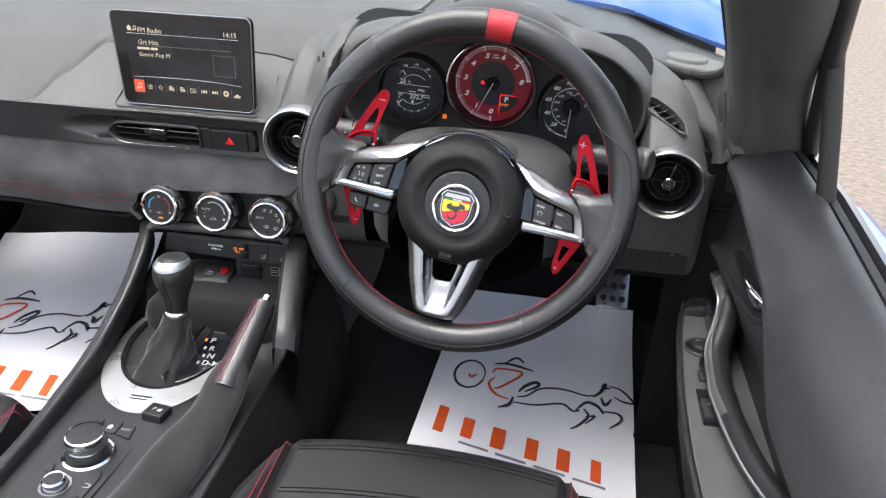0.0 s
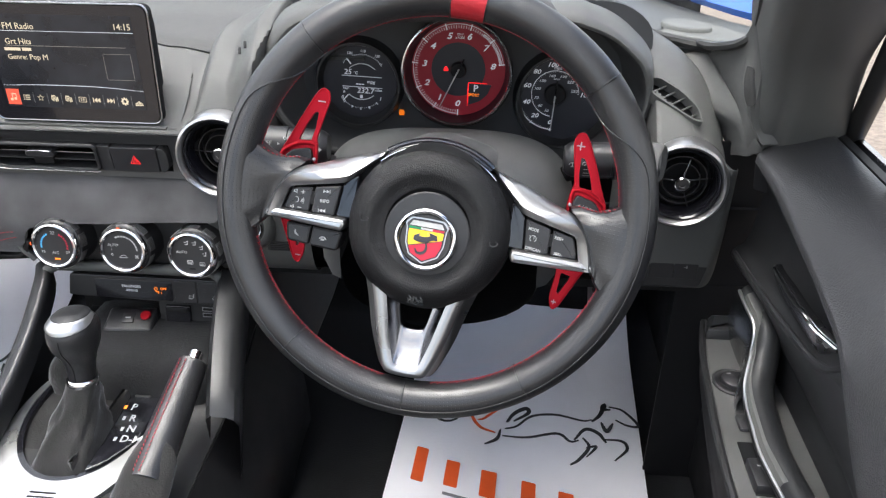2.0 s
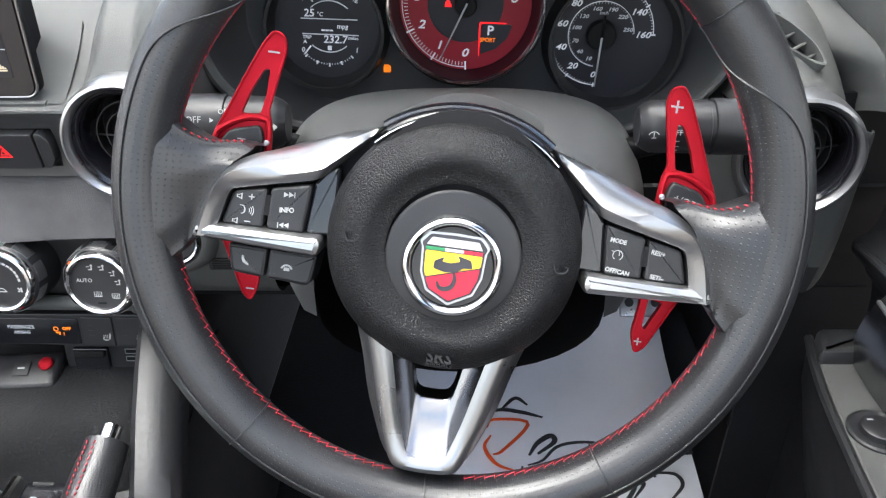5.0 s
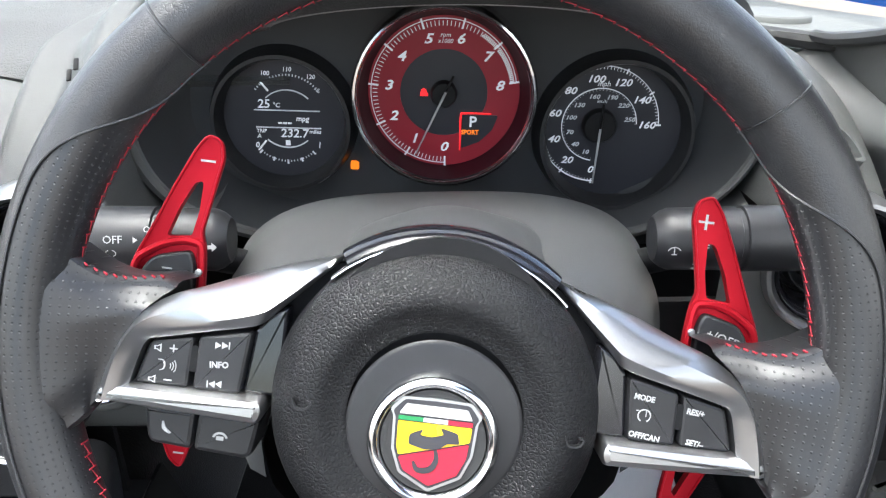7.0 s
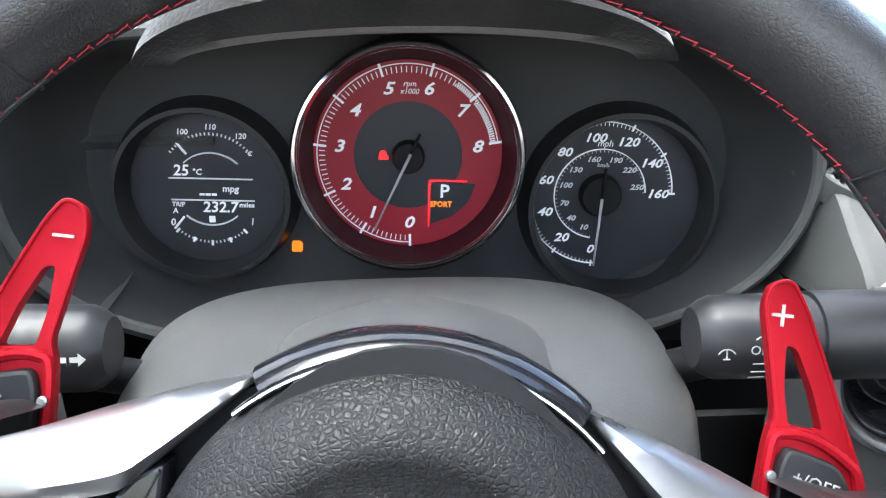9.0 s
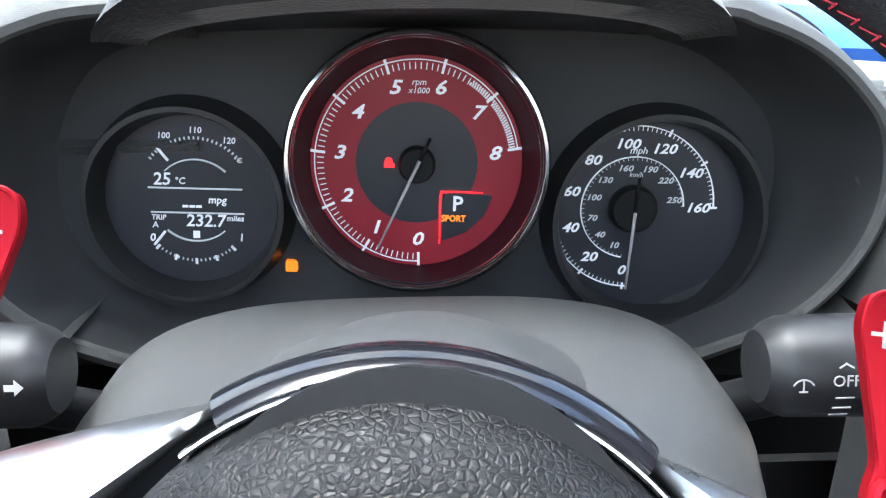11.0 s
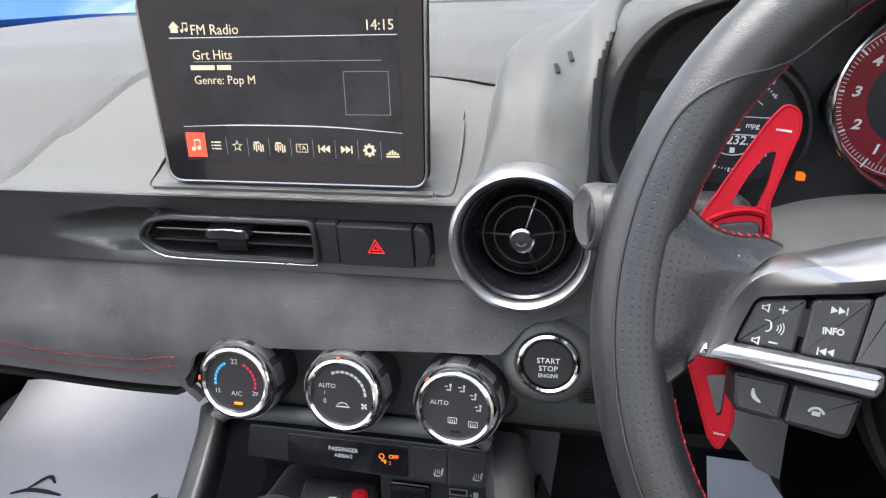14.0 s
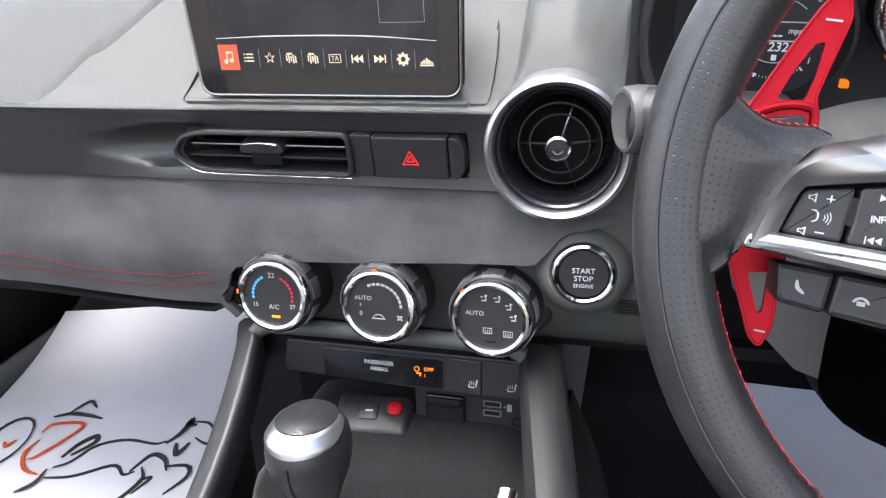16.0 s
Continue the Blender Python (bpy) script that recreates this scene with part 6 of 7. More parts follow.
fob = thing("key_fob", pose(-0.3720, 0.140, 0.531, 20, 0, 4), "dark grey key fob with a red button, in the cubby", "key fob")
part("case", box(0.058, 0.036, 0.014, 0, 0, 0, 0.005, 3), BUTTON, fob)
part("case_edge", box(0.060, 0.038, 0.005, 0, 0, -0.003, 0.002, 2), SMOKE, fob)
part("red_button", lathe([(0.0062, 0.0), (0.0062, 0.009), (0.005, 0.0102), (0.0, 0.0104)], 24, m=Matrix.Translation((0.0175, 0.004, 0)), cap=False), RED, fob, "red button")
part("button", box(0.014, 0.014, 0.002, -0.002, 0.0, 0.0075, 0.0015), PLASTIC, fob)
part("button_mark", box(0.006, 0.0015, 0.0005, -0.002, 0.0, 0.0088), WHITE, fob, smooth=False)

# gear selector
RX, RY, RZ = -0.370, 0.012, 0.4845
gs = thing("gear_selector", pose(RX, RY, RZ, 7), "automatic gear selector with suede boot in a silver surround", "gear lever")


def oval(a, b, n=64, x=0, y=0):
    return [(x + a * math.cos(2 * math.pi * k / n), y + b * math.sin(2 * math.pi * k / n)) for k in range(n)]


part("surround", plate(oval(0.082, 0.118), -0.012, 0.005, holes=[oval(0.0715, 0.095, 64, 0, 0.0185)]), SATIN, gs, "satin silver surround")
part("inner_ring", plate(oval(0.0722, 0.0955, 64, 0, 0.0185), -0.012, 0.0035, holes=[oval(0.066, 0.089, 64, 0, 0.0185)]), GLOSS, gs)
part("well", plate(oval(0.067, 0.09, 64, 0, 0.0185), -0.012, -0.002), BOOT, gs)
part("gate_panel", plate(rounded([(0.026, -0.066), (0.044, -0.052), (0.064, -0.024), (0.0690, 0.02), (0.060, 0.062), (0.042, 0.082), (0.030, 0.075), (0.031, 0.02), (0.030, -0.03)], 0.008, 4), -0.004, 0.007, 0.002), GLOSS, gs, "gloss black gear position panel")
part("shift_lock", plate(rounded([(0.037, 0.036), (0.036, 0.056), (0.053, 0.056), (0.055, 0.036)], 0.003, 3), 0.006, 0.0085, 0.001), PLASTIC, gs)
for b, x, y in (("P", 0.0430, 0.0220), ("R", 0.0480, 0.0065), ("N", 0.0525, -0.0080), ("D", 0.0510, -0.0215), ("-M", 0.0625, -0.0215)):
    part("gear_letter", lettering(b, 0.0125, x, y, 0.0072, bold=0.0002), WHITE, gs, smooth=False)
for k, (x, y) in enumerate(((0.0335, 0.0215), (0.0385, 0.0060), (0.0430, -0.0085), (0.0415, -0.0220))):
    part("gear_lamp", box(0.0032, 0.0050, 0.0004, x, y, 0.0073), ORANGE if k == 0 else WHITE, gs, smooth=False)
part("badge_plate", plate(rounded([(-0.017, -0.0985), (-0.017, -0.0895), (0.017, -0.0895), (0.017, -0.0985)], 0.002, 2), 0.004, 0.0062, 0.0006), CHROME, gs, "small chrome badge plate")
for y in (-0.0915, -0.0965):
    part("badge_bar", box(0.027, 0.0016, 0.0006, 0, y, 0.0063), DARK, gs, smooth=False)
base, top = V(-0.004, -0.024, -0.001), V(0.010, 0.0045, 0.0610)
bm = bmesh.new()
rings = []
for i in range(15):
    t = i / 14
    c = base.lerp(top, t)
    c.z = -0.001 + 0.065 * t
    w, d = 0.015 * (1 - t) ** 1.4 + 0.0160, 0.032 * (1 - t) ** 1.4 + 0.0160
    ring = []
    for k in range(40):
        a = 2 * math.pi * k / 40
        e = 2.0 + 2.0 * (1 - t)
        cx, sx = math.cos(a), math.sin(a)
        wob = 1 + (0.08 * math.sin(3 * a + 7 * t) + 0.06 * math.sin(7 * a - 9 * t + 1) + 0.03 * math.sin(11 * a + 14 * t)) * math.sin(math.pi * t)
        ring.append(bm.verts.new(c + V(w * wob * math.copysign(abs(cx) ** (2 / e), cx), d * wob * math.copysign(abs(sx) ** (2 / e), sx), 0)))
    rings.append(ring)
for a, b in zip(rings, rings[1:]):
    for k in range(40):
        bm.faces.new((a[k], a[(k + 1) % 40], b[(k + 1) % 40], b[k]))
bm.faces.new(rings[-1])
part("boot", bm, BOOT, gs, "dark suede gaiter")
part("boot_fold", plate(rounded([(0.008, -0.058), (0.016, -0.064), (0.032, 0.050), (0.024, 0.056)], 0.003, 3), -0.002, 0.014, 0.004), BOOT, gs)
lev = Matrix.Translation(top) @ Matrix.Rotation(radians(-15), 4, "X")
part("collar", lathe([(0.0150, -0.004), (0.0160, 0.0), (0.0160, 0.004), (0.0145, 0.006)], 32, m=lev, cap=False), CHROME, gs, "chrome collar")
KNOB = [(0.0132, 0.005), (0.0136, 0.014), (0.0146, 0.023), (0.0176, 0.033), (0.0218, 0.043), (0.0240, 0.053), (0.0243, 0.061), (0.0228, 0.069), (0.0180, 0.0755), (0.0100, 0.0790), (0.0030, 0.0798)]


def knob_at(a, h, proud=0.0):
    """A point on the gear knob, round it and up it; the head is a little longer than wide."""
    r = float(np.interp(h, [k[1] for k in KNOB], [k[0] for k in KNOB])) + proud
    q = 1 + 0.16 * smoothstep(0.02, 0.05, h)
    return lev @ V(r * math.cos(a), r * q * math.sin(a) - 0.003 * smoothstep(0.02, 0.05, h), h + proud)


kb = part("knob", loft([[knob_at(2 * math.pi * k / 40, h) for k in range(40)] for _, h in KNOB], closed=True, caps=True), LEATHER, gs, "black leather gear knob")
cover = []
for k in range(49):
    c = k / 48
    a = math.pi * (0.86 + 1.28 * c)
    low = 0.0740 - 0.0090 * math.sin(math.pi * c) ** 1.3
    cover.append([knob_at(a, low, 0.0002), *[knob_at(a, low + (0.0762 - low) * v / 8, 0.0009) for v in range(9)], knob_at(a, 0.0764, 0.0002)])
part("knob_saddle", loft(cover), SILVER, kb, "silver saddle round the top of the knob")
part("knob_cap", loft([[lev @ V(r * math.cos(a), r * 1.2 * math.sin(a) - 0.003, h) for a in [2 * math.pi * k / 40 for k in range(40)]] for r, h in ((0.0178, 0.0745), (0.0172, 0.0775), (0.0140, 0.0800), (0.0080, 0.0812), (0.002, 0.0815))], closed=True, caps=True), PLASTIC, kb, "smooth black top")
part("knob_seam", sweep([knob_at(math.pi * 1.5, 0.006 + 0.054 * k / 14, 0.0001) for k in range(15)], 0.0006, 6), DARK, kb)

# hand brake
hb = thing("hand_brake", pose(-0.262, -0.07, 0.487), "black leather hand brake with red stitching and chrome button", "hand brake")
p0, p1 = V(0.002, -0.012, 0.020), V(0.0115, 0.100, 0.074)
ax = (p1 - p0).normalized()
part("grip", sweep([p0 + (p1 - p0) * (k / 14) for k in range(15)], lambda u: 0.0185 - 0.0035 * u + 0.0012 * math.sin(math.pi * u), 20), LEATHER, hb, "black leather grip")
part("button", sweep([p1, p1 + ax * 0.004, p1 + ax * 0.012, p1 + ax * 0.0135], lambda u: 0.0072 if u < 0.9 else 0.005, 18), CHROME, hb, "chrome release button")
for o in (-0.0028, 0.0028):
    bm = bmesh.new()
    for k in range(30):
        u = 0.02 + 0.96 * k / 30
        q = p0 + (p1 - p0) * u
        r = 0.0185 - 0.0035 * u + 0.0014
        n = V(-0.22, -0.35, 0.9).normalized()
        side_v = ax.cross(n).normalized()
        s0 = q + n * r * 1.0 + side_v * o
        sweep([s0 - ax * 0.0010, s0 + ax * 0.0014 + side_v * (0.001 if o > 0 else -0.001)], 0.0005, 5, bm=bm)
    part("stitching", bm, THREAD, hb, "red stitching")
bm = bmesh.new()
rings = []
line = catmull([V(0.004, 0.006, 0.030), V(-0.002, -0.030, 0.010), V(-0.008, -0.075, -0.004), V(-0.018, -0.15, -0.012), V(-0.028, -0.23, -0.016)], 22)
for i, c in enumerate(line):
    u = i / 21
    ring = []
    for k in range(28):
        a = 2 * math.pi * k / 28
        r = 0.0215 + 0.018 * u
        wob = 1 + 0.06 * math.sin(3 * a + 9 * u) * math.sin(math.pi * u) + 0.05 * math.sin(14 * u)
        ring.append(bm.verts.new(c + V(r * wob * math.cos(a), 0.35 * r * math.sin(a), r * (1.0 - 0.35 * u) * wob * math.sin(a))))
    rings.append(ring)
for a, b in zip(rings, rings[1:]):
    for k in range(28):
        bm.faces.new((a[k], a[(k + 1) % 28], b[(k + 1) % 28], b[k]))
bm.faces.new(rings[0]), bm.faces.new(rings[-1])
part("gaiter", bm, BOOT, hb, "dark suede gaiter")

# rotary controller
rc = thing("rotary_controller", pose(-0.378, -0.180, 0.4715), "chrome rotary media controller with keys round it", "rotary control")
part("plinth", plate(rounded([(-0.046, -0.085), (-0.052, 0.045), (-0.030, 0.060), (0.030, 0.060), (0.042, 0.035), (0.036, -0.085)], 0.012, 4), -0.006, 0.0012, 0.0012), PLASTIC, rc)
part("base_ring", lathe([(0.0235, 0.0), (0.0240, 0.004), (0.0260, 0.0055), (0.0285, 0.0035), (0.0290, 0.0)], 56, cap=False), CHROME, rc, "chrome base ring")
part("dial", lathe([(0.0200, 0.004), (0.0200, 0.014), (0.0215, 0.016), (0.0220, 0.028), (0.0208, 0.0312), (0.0190, 0.0318)], 64, cap=False), CHROME, rc, "knurled silver dial")
part("dial_top", lathe([(0.0192, 0.0312), (0.0, 0.0322)], 48, cap=False), BUTTON, rc)
for pts in ([(-0.034, 0.033), (-0.030, 0.052), (-0.014, 0.056), (-0.012, 0.036)], [(-0.011, 0.036), (-0.013, 0.056), (0.010, 0.056), (0.009, 0.036)], [(0.010, 0.036), (0.011, 0.056), (0.027, 0.053), (0.030, 0.030)]):
    part("key", plate(rounded(pts, 0.002, 2), -0.002, 0.0042, 0.001), BUTTON, rc)
part("marking", lettering("NAV", 0.0058, 0.0190, 0.0440, 0.0044), WHITE, rc, smooth=False)
part("marking", join(box(0.0055, 0.0045, 0.0002, -0.001, 0.0440, 0.0044), plate([(-0.0045, 0.0462), (-0.001, 0.0495), (0.0025, 0.0462)], 0.0042, 0.0045)), WHITE, rc, smooth=False)
part("marking", join(plate(circle(0.0013, -0.0245, 0.0420, 10), 0.0042, 0.0045), box(0.0006, 0.006, 0.0003, -0.0235, 0.0450, 0.0044)), WHITE, rc, smooth=False)
for pts in ([(-0.036, -0.030), (-0.032, -0.018), (-0.026, -0.022), (-0.022, -0.036)], [(0.020, -0.060), (0.012, -0.036), (0.028, -0.020), (0.032, -0.030), (0.030, -0.062)]):
    part("key", plate(rounded(pts, 0.002, 2), -0.002, 0.003, 0.001), BUTTON, rc)
part("marking", plate(stroke([(0.0215, -0.048), (0.0275, -0.047), (0.0275, -0.043), (0.0215, -0.0425)], 0.0012, 14), 0.0028, 0.0033), WHITE, rc, smooth=False)
vm = Matrix.Translation((-0.008, -0.050, 0))
vk = part("volume_knob", lathe([(0.0125, 0.0), (0.0122, 0.010), (0.0105, 0.0120), (0.0095, 0.0115)], 40, m=vm, cap=False), CHROME, rc, "small chrome volume knob")
part("knob_top", lathe([(0.0098, 0.0114), (0.0, 0.0120)], 32, m=vm, cap=False), BUTTON, vk)
part("knob_ring", lathe([(0.0130, 0.0), (0.0140, 0.0020), (0.0165, 0.0022), (0.0172, 0.0)], 40, m=vm, cap=False), SMOKE, vk)
part("marking", lettering("VOL", 0.0052, -0.008, -0.0735, 0.0016), WHITE, rc, smooth=False)
pk = thing("parking_key", pose(-0.3375, -0.104, 0.4745, -4, 0, -8), "square black parking sensor key", "button")
part("key", box(0.026, 0.024, 0.012, 0, 0, 0.003, 0.0015), BUTTON, pk)
part("marking", lettering("P", 0.0085, -0.003, 0, 0.0094), WHITE, pk, smooth=False)
part("marking", plate([(0.002, -0.003), (0.002, 0.001), (0.007, 0.003), (0.007, -0.003)], 0.0091, 0.0095), WHITE, pk, smooth=False)

# ---- footwells, mats, pedals, seats ----
fl = tagged(new("floor", bpy.data.meshes.new("floor")), "black carpeted car floor and toe boards", "floor", kind="structure")
bm = sheet(lambda u, v: (lambda y: (-1.15 + 1.55 * u, y, 0.270 + 0.45 * max(0, y - 0.60) + 0.6 * max(0, y - 0.68)))(-1.0 + 1.95 * v), 12, 50, 0.01)
for f in bm.faces:
    f.smooth = True
bm.to_mesh(fl.data), bm.free()
fl.data.materials.append(CARPET)
lin = thing("footwell_lining", pose(0, 0, 0), "dark footwell side lining", "lining", kind="structure")
part("tunnel", box(0.20, 0.9, 0.26, -0.345, 0.50, 0.40, 0.03, 3), CARPET, lin)
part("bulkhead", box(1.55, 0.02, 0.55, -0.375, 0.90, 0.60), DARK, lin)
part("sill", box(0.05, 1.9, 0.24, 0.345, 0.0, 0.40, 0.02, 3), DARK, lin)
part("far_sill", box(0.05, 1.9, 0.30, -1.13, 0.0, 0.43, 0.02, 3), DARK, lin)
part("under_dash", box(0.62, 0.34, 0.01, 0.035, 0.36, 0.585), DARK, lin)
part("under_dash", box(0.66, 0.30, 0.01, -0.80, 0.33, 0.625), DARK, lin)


def curved(pts, w):
    return plate(stroke(pts, w, 20), 0.0004, 0.0012)


def paper_mat(m, bend):
    p = thing("paper_mat", m, "white paper floor mat printed with a horse drawing and orange letters", "floor mat", "paper mats")
    W, L = 0.338, 0.50
    lift = lambda y: bend * max(0, y - 0.36) ** 2 * 4
    part("sheet", sheet(lambda u, v: (W * u, L * v, 0.001 + lift(L * v) + 0.0015 * math.sin(9 * u + 4 * v) * math.sin(math.pi * u)), 20, 28, 0.0006), PAPER, p, "white printed paper")
    z0 = 0.0024
    def ink(bm, mat, name):
        part(name, bm, mat, p, smooth=False, m=Matrix.Translation((0, 0, z0)))
    # the printed name as plain bars, one a letter, stepping down along a gentle line
    x = 0.030
    for k, (w, h) in enumerate(((0.040, 0.062), (0.044, 0.046), (0.050, 0.046), (0.044, 0.046), (0.046, 0.046), (0.036, 0.046))):
        y = 0.118 - 0.0125 * k
        ink(plate(rounded([(x, y - h / 2), (x + w * 0.42, y - h / 2 - 0.004), (x + w * 0.42, y + h / 2 - 0.004), (x, y + h / 2)], 0.002, 2), -0.0003, 0.0003), ORANGEINK, "print_bar")
        x += w + 0.004
    for k in range(4):
        ink(plate([(0.075 + 0.058 * k, 0.066 - 0.0125 * k), (0.122 + 0.058 * k, 0.056 - 0.0125 * k), (0.122 + 0.058 * k, 0.0605 - 0.0125 * k), (0.075 + 0.058 * k, 0.0705 - 0.0125 * k)], -0.0003, 0.0003), GREYINK, "small_print_bar")
    wheel_pts = [(0.062 + 0.026 * math.cos(2 * math.pi * k / 24), 0.245 + 0.040 * math.sin(2 * math.pi * k / 24)) for k in range(25)]
    ink(curved(wheel_pts, 0.0045), INK, "print_line")
    for pts in ([(0.105, 0.245), (0.098, 0.225), (0.112, 0.200), (0.135, 0.190)], [(0.100, 0.258), (0.108, 0.272), (0.150, 0.268), (0.120, 0.222), (0.108, 0.214)], [(0.060, 0.244), (0.066, 0.237), (0.074, 0.246)]):
        ink(curved(pts, 0.0045), ORANGEINK, "print_line")
    for pts, w in (([(0.100, 0.285), (0.120, 0.290), (0.145, 0.286), (0.168, 0.279)], 0.006), ([(0.118, 0.292), (0.135, 0.312), (0.150, 0.300)], 0.005),
                   ([(0.150, 0.215), (0.160, 0.235), (0.176, 0.248), (0.180, 0.238), (0.160, 0.218)], 0.007), ([(0.148, 0.200), (0.165, 0.208), (0.185, 0.232), (0.220, 0.240), (0.258, 0.232), (0.272, 0.236)], 0.004),
                   ([(0.272, 0.232), (0.284, 0.248), (0.292, 0.272), (0.288, 0.262), (0.300, 0.262)], 0.007), ([(0.298, 0.268), (0.318, 0.262), (0.338, 0.232), (0.322, 0.230), (0.306, 0.240)], 0.0042), ([(0.285, 0.232), (0.292, 0.214), (0.302, 0.232)], 0.006),
                   ([(0.145, 0.185), (0.180, 0.186), (0.222, 0.200), (0.240, 0.186), (0.252, 0.190)], 0.0042), ([(0.142, 0.198), (0.138, 0.178), (0.122, 0.165)], 0.005), ([(0.246, 0.190), (0.262, 0.214), (0.280, 0.208), (0.290, 0.190)], 0.006),
                   ([(0.258, 0.196), (0.266, 0.178), (0.252, 0.152), (0.240, 0.140)], 0.005), ([(0.285, 0.196), (0.312, 0.196), (0.318, 0.180), (0.300, 0.156)], 0.0045), ([(0.262, 0.176), (0.276, 0.180), (0.262, 0.158)], 0.004)):
        ink(curved(pts, w), INK, "print_line")
    return p


paper_mat(pose(-0.080, 0.072, 0.290, 0, 0, -2.4), 0.3)
paper_mat(pose(-0.935, 0.005, 0.290, 0, 0, 14) @ Matrix.Diagonal((1.0, 1.2, 1, 1)), 0.3)

pd = thing("pedal", pose(0.222, 0.46, 0.44, 42), "drilled metal accelerator pedal", "pedal")
part("plate", box(0.055, 0.13, 0.008, 0, 0, 0, 0.003), SILVER, pd)
for i in range(3):
    for j in range(5):
        part("stud", lathe([(0.0055, 0.004), (0.0055, 0.0065), (0.003, 0.007)], 12, m=Matrix.Translation((-0.016 + 0.016 * i, -0.048 + 0.024 * j, 0))), RUBBER, pd)
part("arm", box(0.02, 0.012, 0.16, 0, 0.06, -0.075), DARK, pd)
pd = thing("pedal", pose(0.112, 0.36, 0.545, 50), "drilled metal brake pedal", "pedal")
part("plate", box(0.085, 0.07, 0.008, 0, 0, 0, 0.003), SILVER, pd)
for i in range(4):
    for j in range(2):
        part("stud", lathe([(0.0055, 0.004), (0.0055, 0.0065), (0.003, 0.007)], 12, m=Matrix.Translation((-0.030 + 0.02 * i, -0.015 + 0.03 * j, 0))), RUBBER, pd)
part("arm", box(0.016, 0.16, 0.012, 0, 0.11, -0.012), DARK, pd)


def seat(x, label):
    s = thing("car_seat", pose(x, 0, 0), label, "car seat", "seats")

    def cushion(u, v):
        a = -1 + 2 * u
        ax_ = abs(a)
        y0 = -0.028 - 0.022 * (ax_ / 0.78) ** 2 - 0.10 * smoothstep(0.78, 1.0, ax_)
        y = y0 - (0.60 + y0) * v
        roll = smoothstep(0, 0.07, v)
        z = 0.447 - 0.014 * v - 0.05 * (1 - roll) ** 2 - 0.010 * math.exp(-((ax_ - 0.775) / 0.018) ** 2) * smoothstep(0.0, 0.06, v) + 0.022 * smoothstep(0.80, 0.93, ax_) * smoothstep(0.02, 0.3, v) - 0.07 * smoothstep(0.92, 1.0, ax_) ** 2
        return (0.210 * a, y, z)
    part("cushion", sheet(cushion, 64, 70, 0.02), LEATHER, s, "black leather cushion with raised side bolsters")
    part("cushion_base", box(0.36, 0.46, 0.13, 0, -0.38, 0.345, 0.03, 3), DARK, s)
    for g in (-1, 1):
        for o in (0.0, 0.0065):
            bm = bmesh.new()
            u = 0.5 + g * (0.405 + o * 2.6)
            for k in range(80):
                p = V(*cushion(u, 0.02 + 0.0055 * k)) + V(0, 0, 0.0008)
                q = V(*cushion(u, 0.02 + 0.0055 * k + 0.0036)) + V(0, 0, 0.0008)
                sweep([p, q], 0.0006, 5, bm=bm)
            part("stitching", bm, THREAD, s, "red stitching")
    for v in (0.075, 0.086, 0.20, 0.211):
        p = [V(*cushion(0.11 + 0.78 * k / 24, v)) + V(0, 0, 0.0004) for k in range(25)]
        part("seam", sweep(p, 0.0008, 6), DARK, s)
    return s


seat(-0.016, "black leather sports seat with red stitched bolsters")
seat(-0.71, "black leather passenger seat beside the console")

# ---- door and pillar ----
door = tagged(new("door_1"), "black padded car door, closed, with blue outer skin", "car door", kind="structure")


def door_edges(y):
    """Height of the pad's inner edge, of the ridge under the handle, and of the outer edge."""
    zi = float(np.interp(-y, (-0.13, -0.06, 0.0, 0.06, 0.11, 0.15), (0.773, 0.768, 0.759, 0.749, 0.737, 0.724)))
    zr = float(np.interp(-y, (-0.16, 0.0, 0.09, 0.13), (0.652, 0.668, 0.682, 0.700)))
    zo = float(np.interp(-y, (-0.13, 0.0, 0.1, 0.2, 0.9), (0.797, 0.795, 0.786, 0.776, 0.745)))
    return zi, zr, zo


def door_pad(y):
    zi, zr, zo = door_edges(y)
    b = smoothstep(-0.115, -0.215, y)
    f = [V(0.366, y, zo - 0.012), V(0.362, y, zo), V(0.345, y, zo), V(0.318, y, zi + 0.6 * (zo - zi)), V(0.301, y, zi + 0.006), V(0.2965, y, zi), V(0.298, y, zi - 0.007), V(0.312, y, zi - 0.013)]
    n = [V(0.366, y, zo - 0.012), V(0.362, y, zo), V(0.345, y, zo - 0.002), V(0.318, y, 0.752), V(0.301, y, 0.728), V(0.2945, y, 0.692), V(0.300, y, 0.652), V(0.313, y, 0.632)]
    slant = 0.3 * smoothstep(-0.05, 0.12, y)
    return [p + V(0, slant * (p.x - 0.33), 0) for p in catmull([p.lerp(q, b) for p, q in zip(f, n)], 40)]


def door_card(y):
    zi, zr, zo = door_edges(y)
    b = smoothstep(-0.115, -0.215, y)
    f = [V(0.311, y, zi - 0.012), V(0.322, y, zi - 0.03), V(0.324, y, (zi + zr) / 2), V(0.318, y, zr + 0.016), V(0.308, y, zr + 0.004), V(0.305, y, zr), V(0.307, y, zr - 0.010), V(0.322, y, 0.625), V(0.334, y, 0.58), V(0.340, y, 0.32)]
    n = [V(0.312, y, 0.634), V(0.314, y, 0.631), V(0.316, y, 0.628), V(0.318, y, 0.624), V(0.319, y, 0.620), V(0.320, y, 0.616), V(0.322, y, 0.610), V(0.326, y, 0.60), V(0.334, y, 0.57), V(0.340, y, 0.32)]
    return catmull([p.lerp(q, b) for p, q in zip(f, n)], 48)


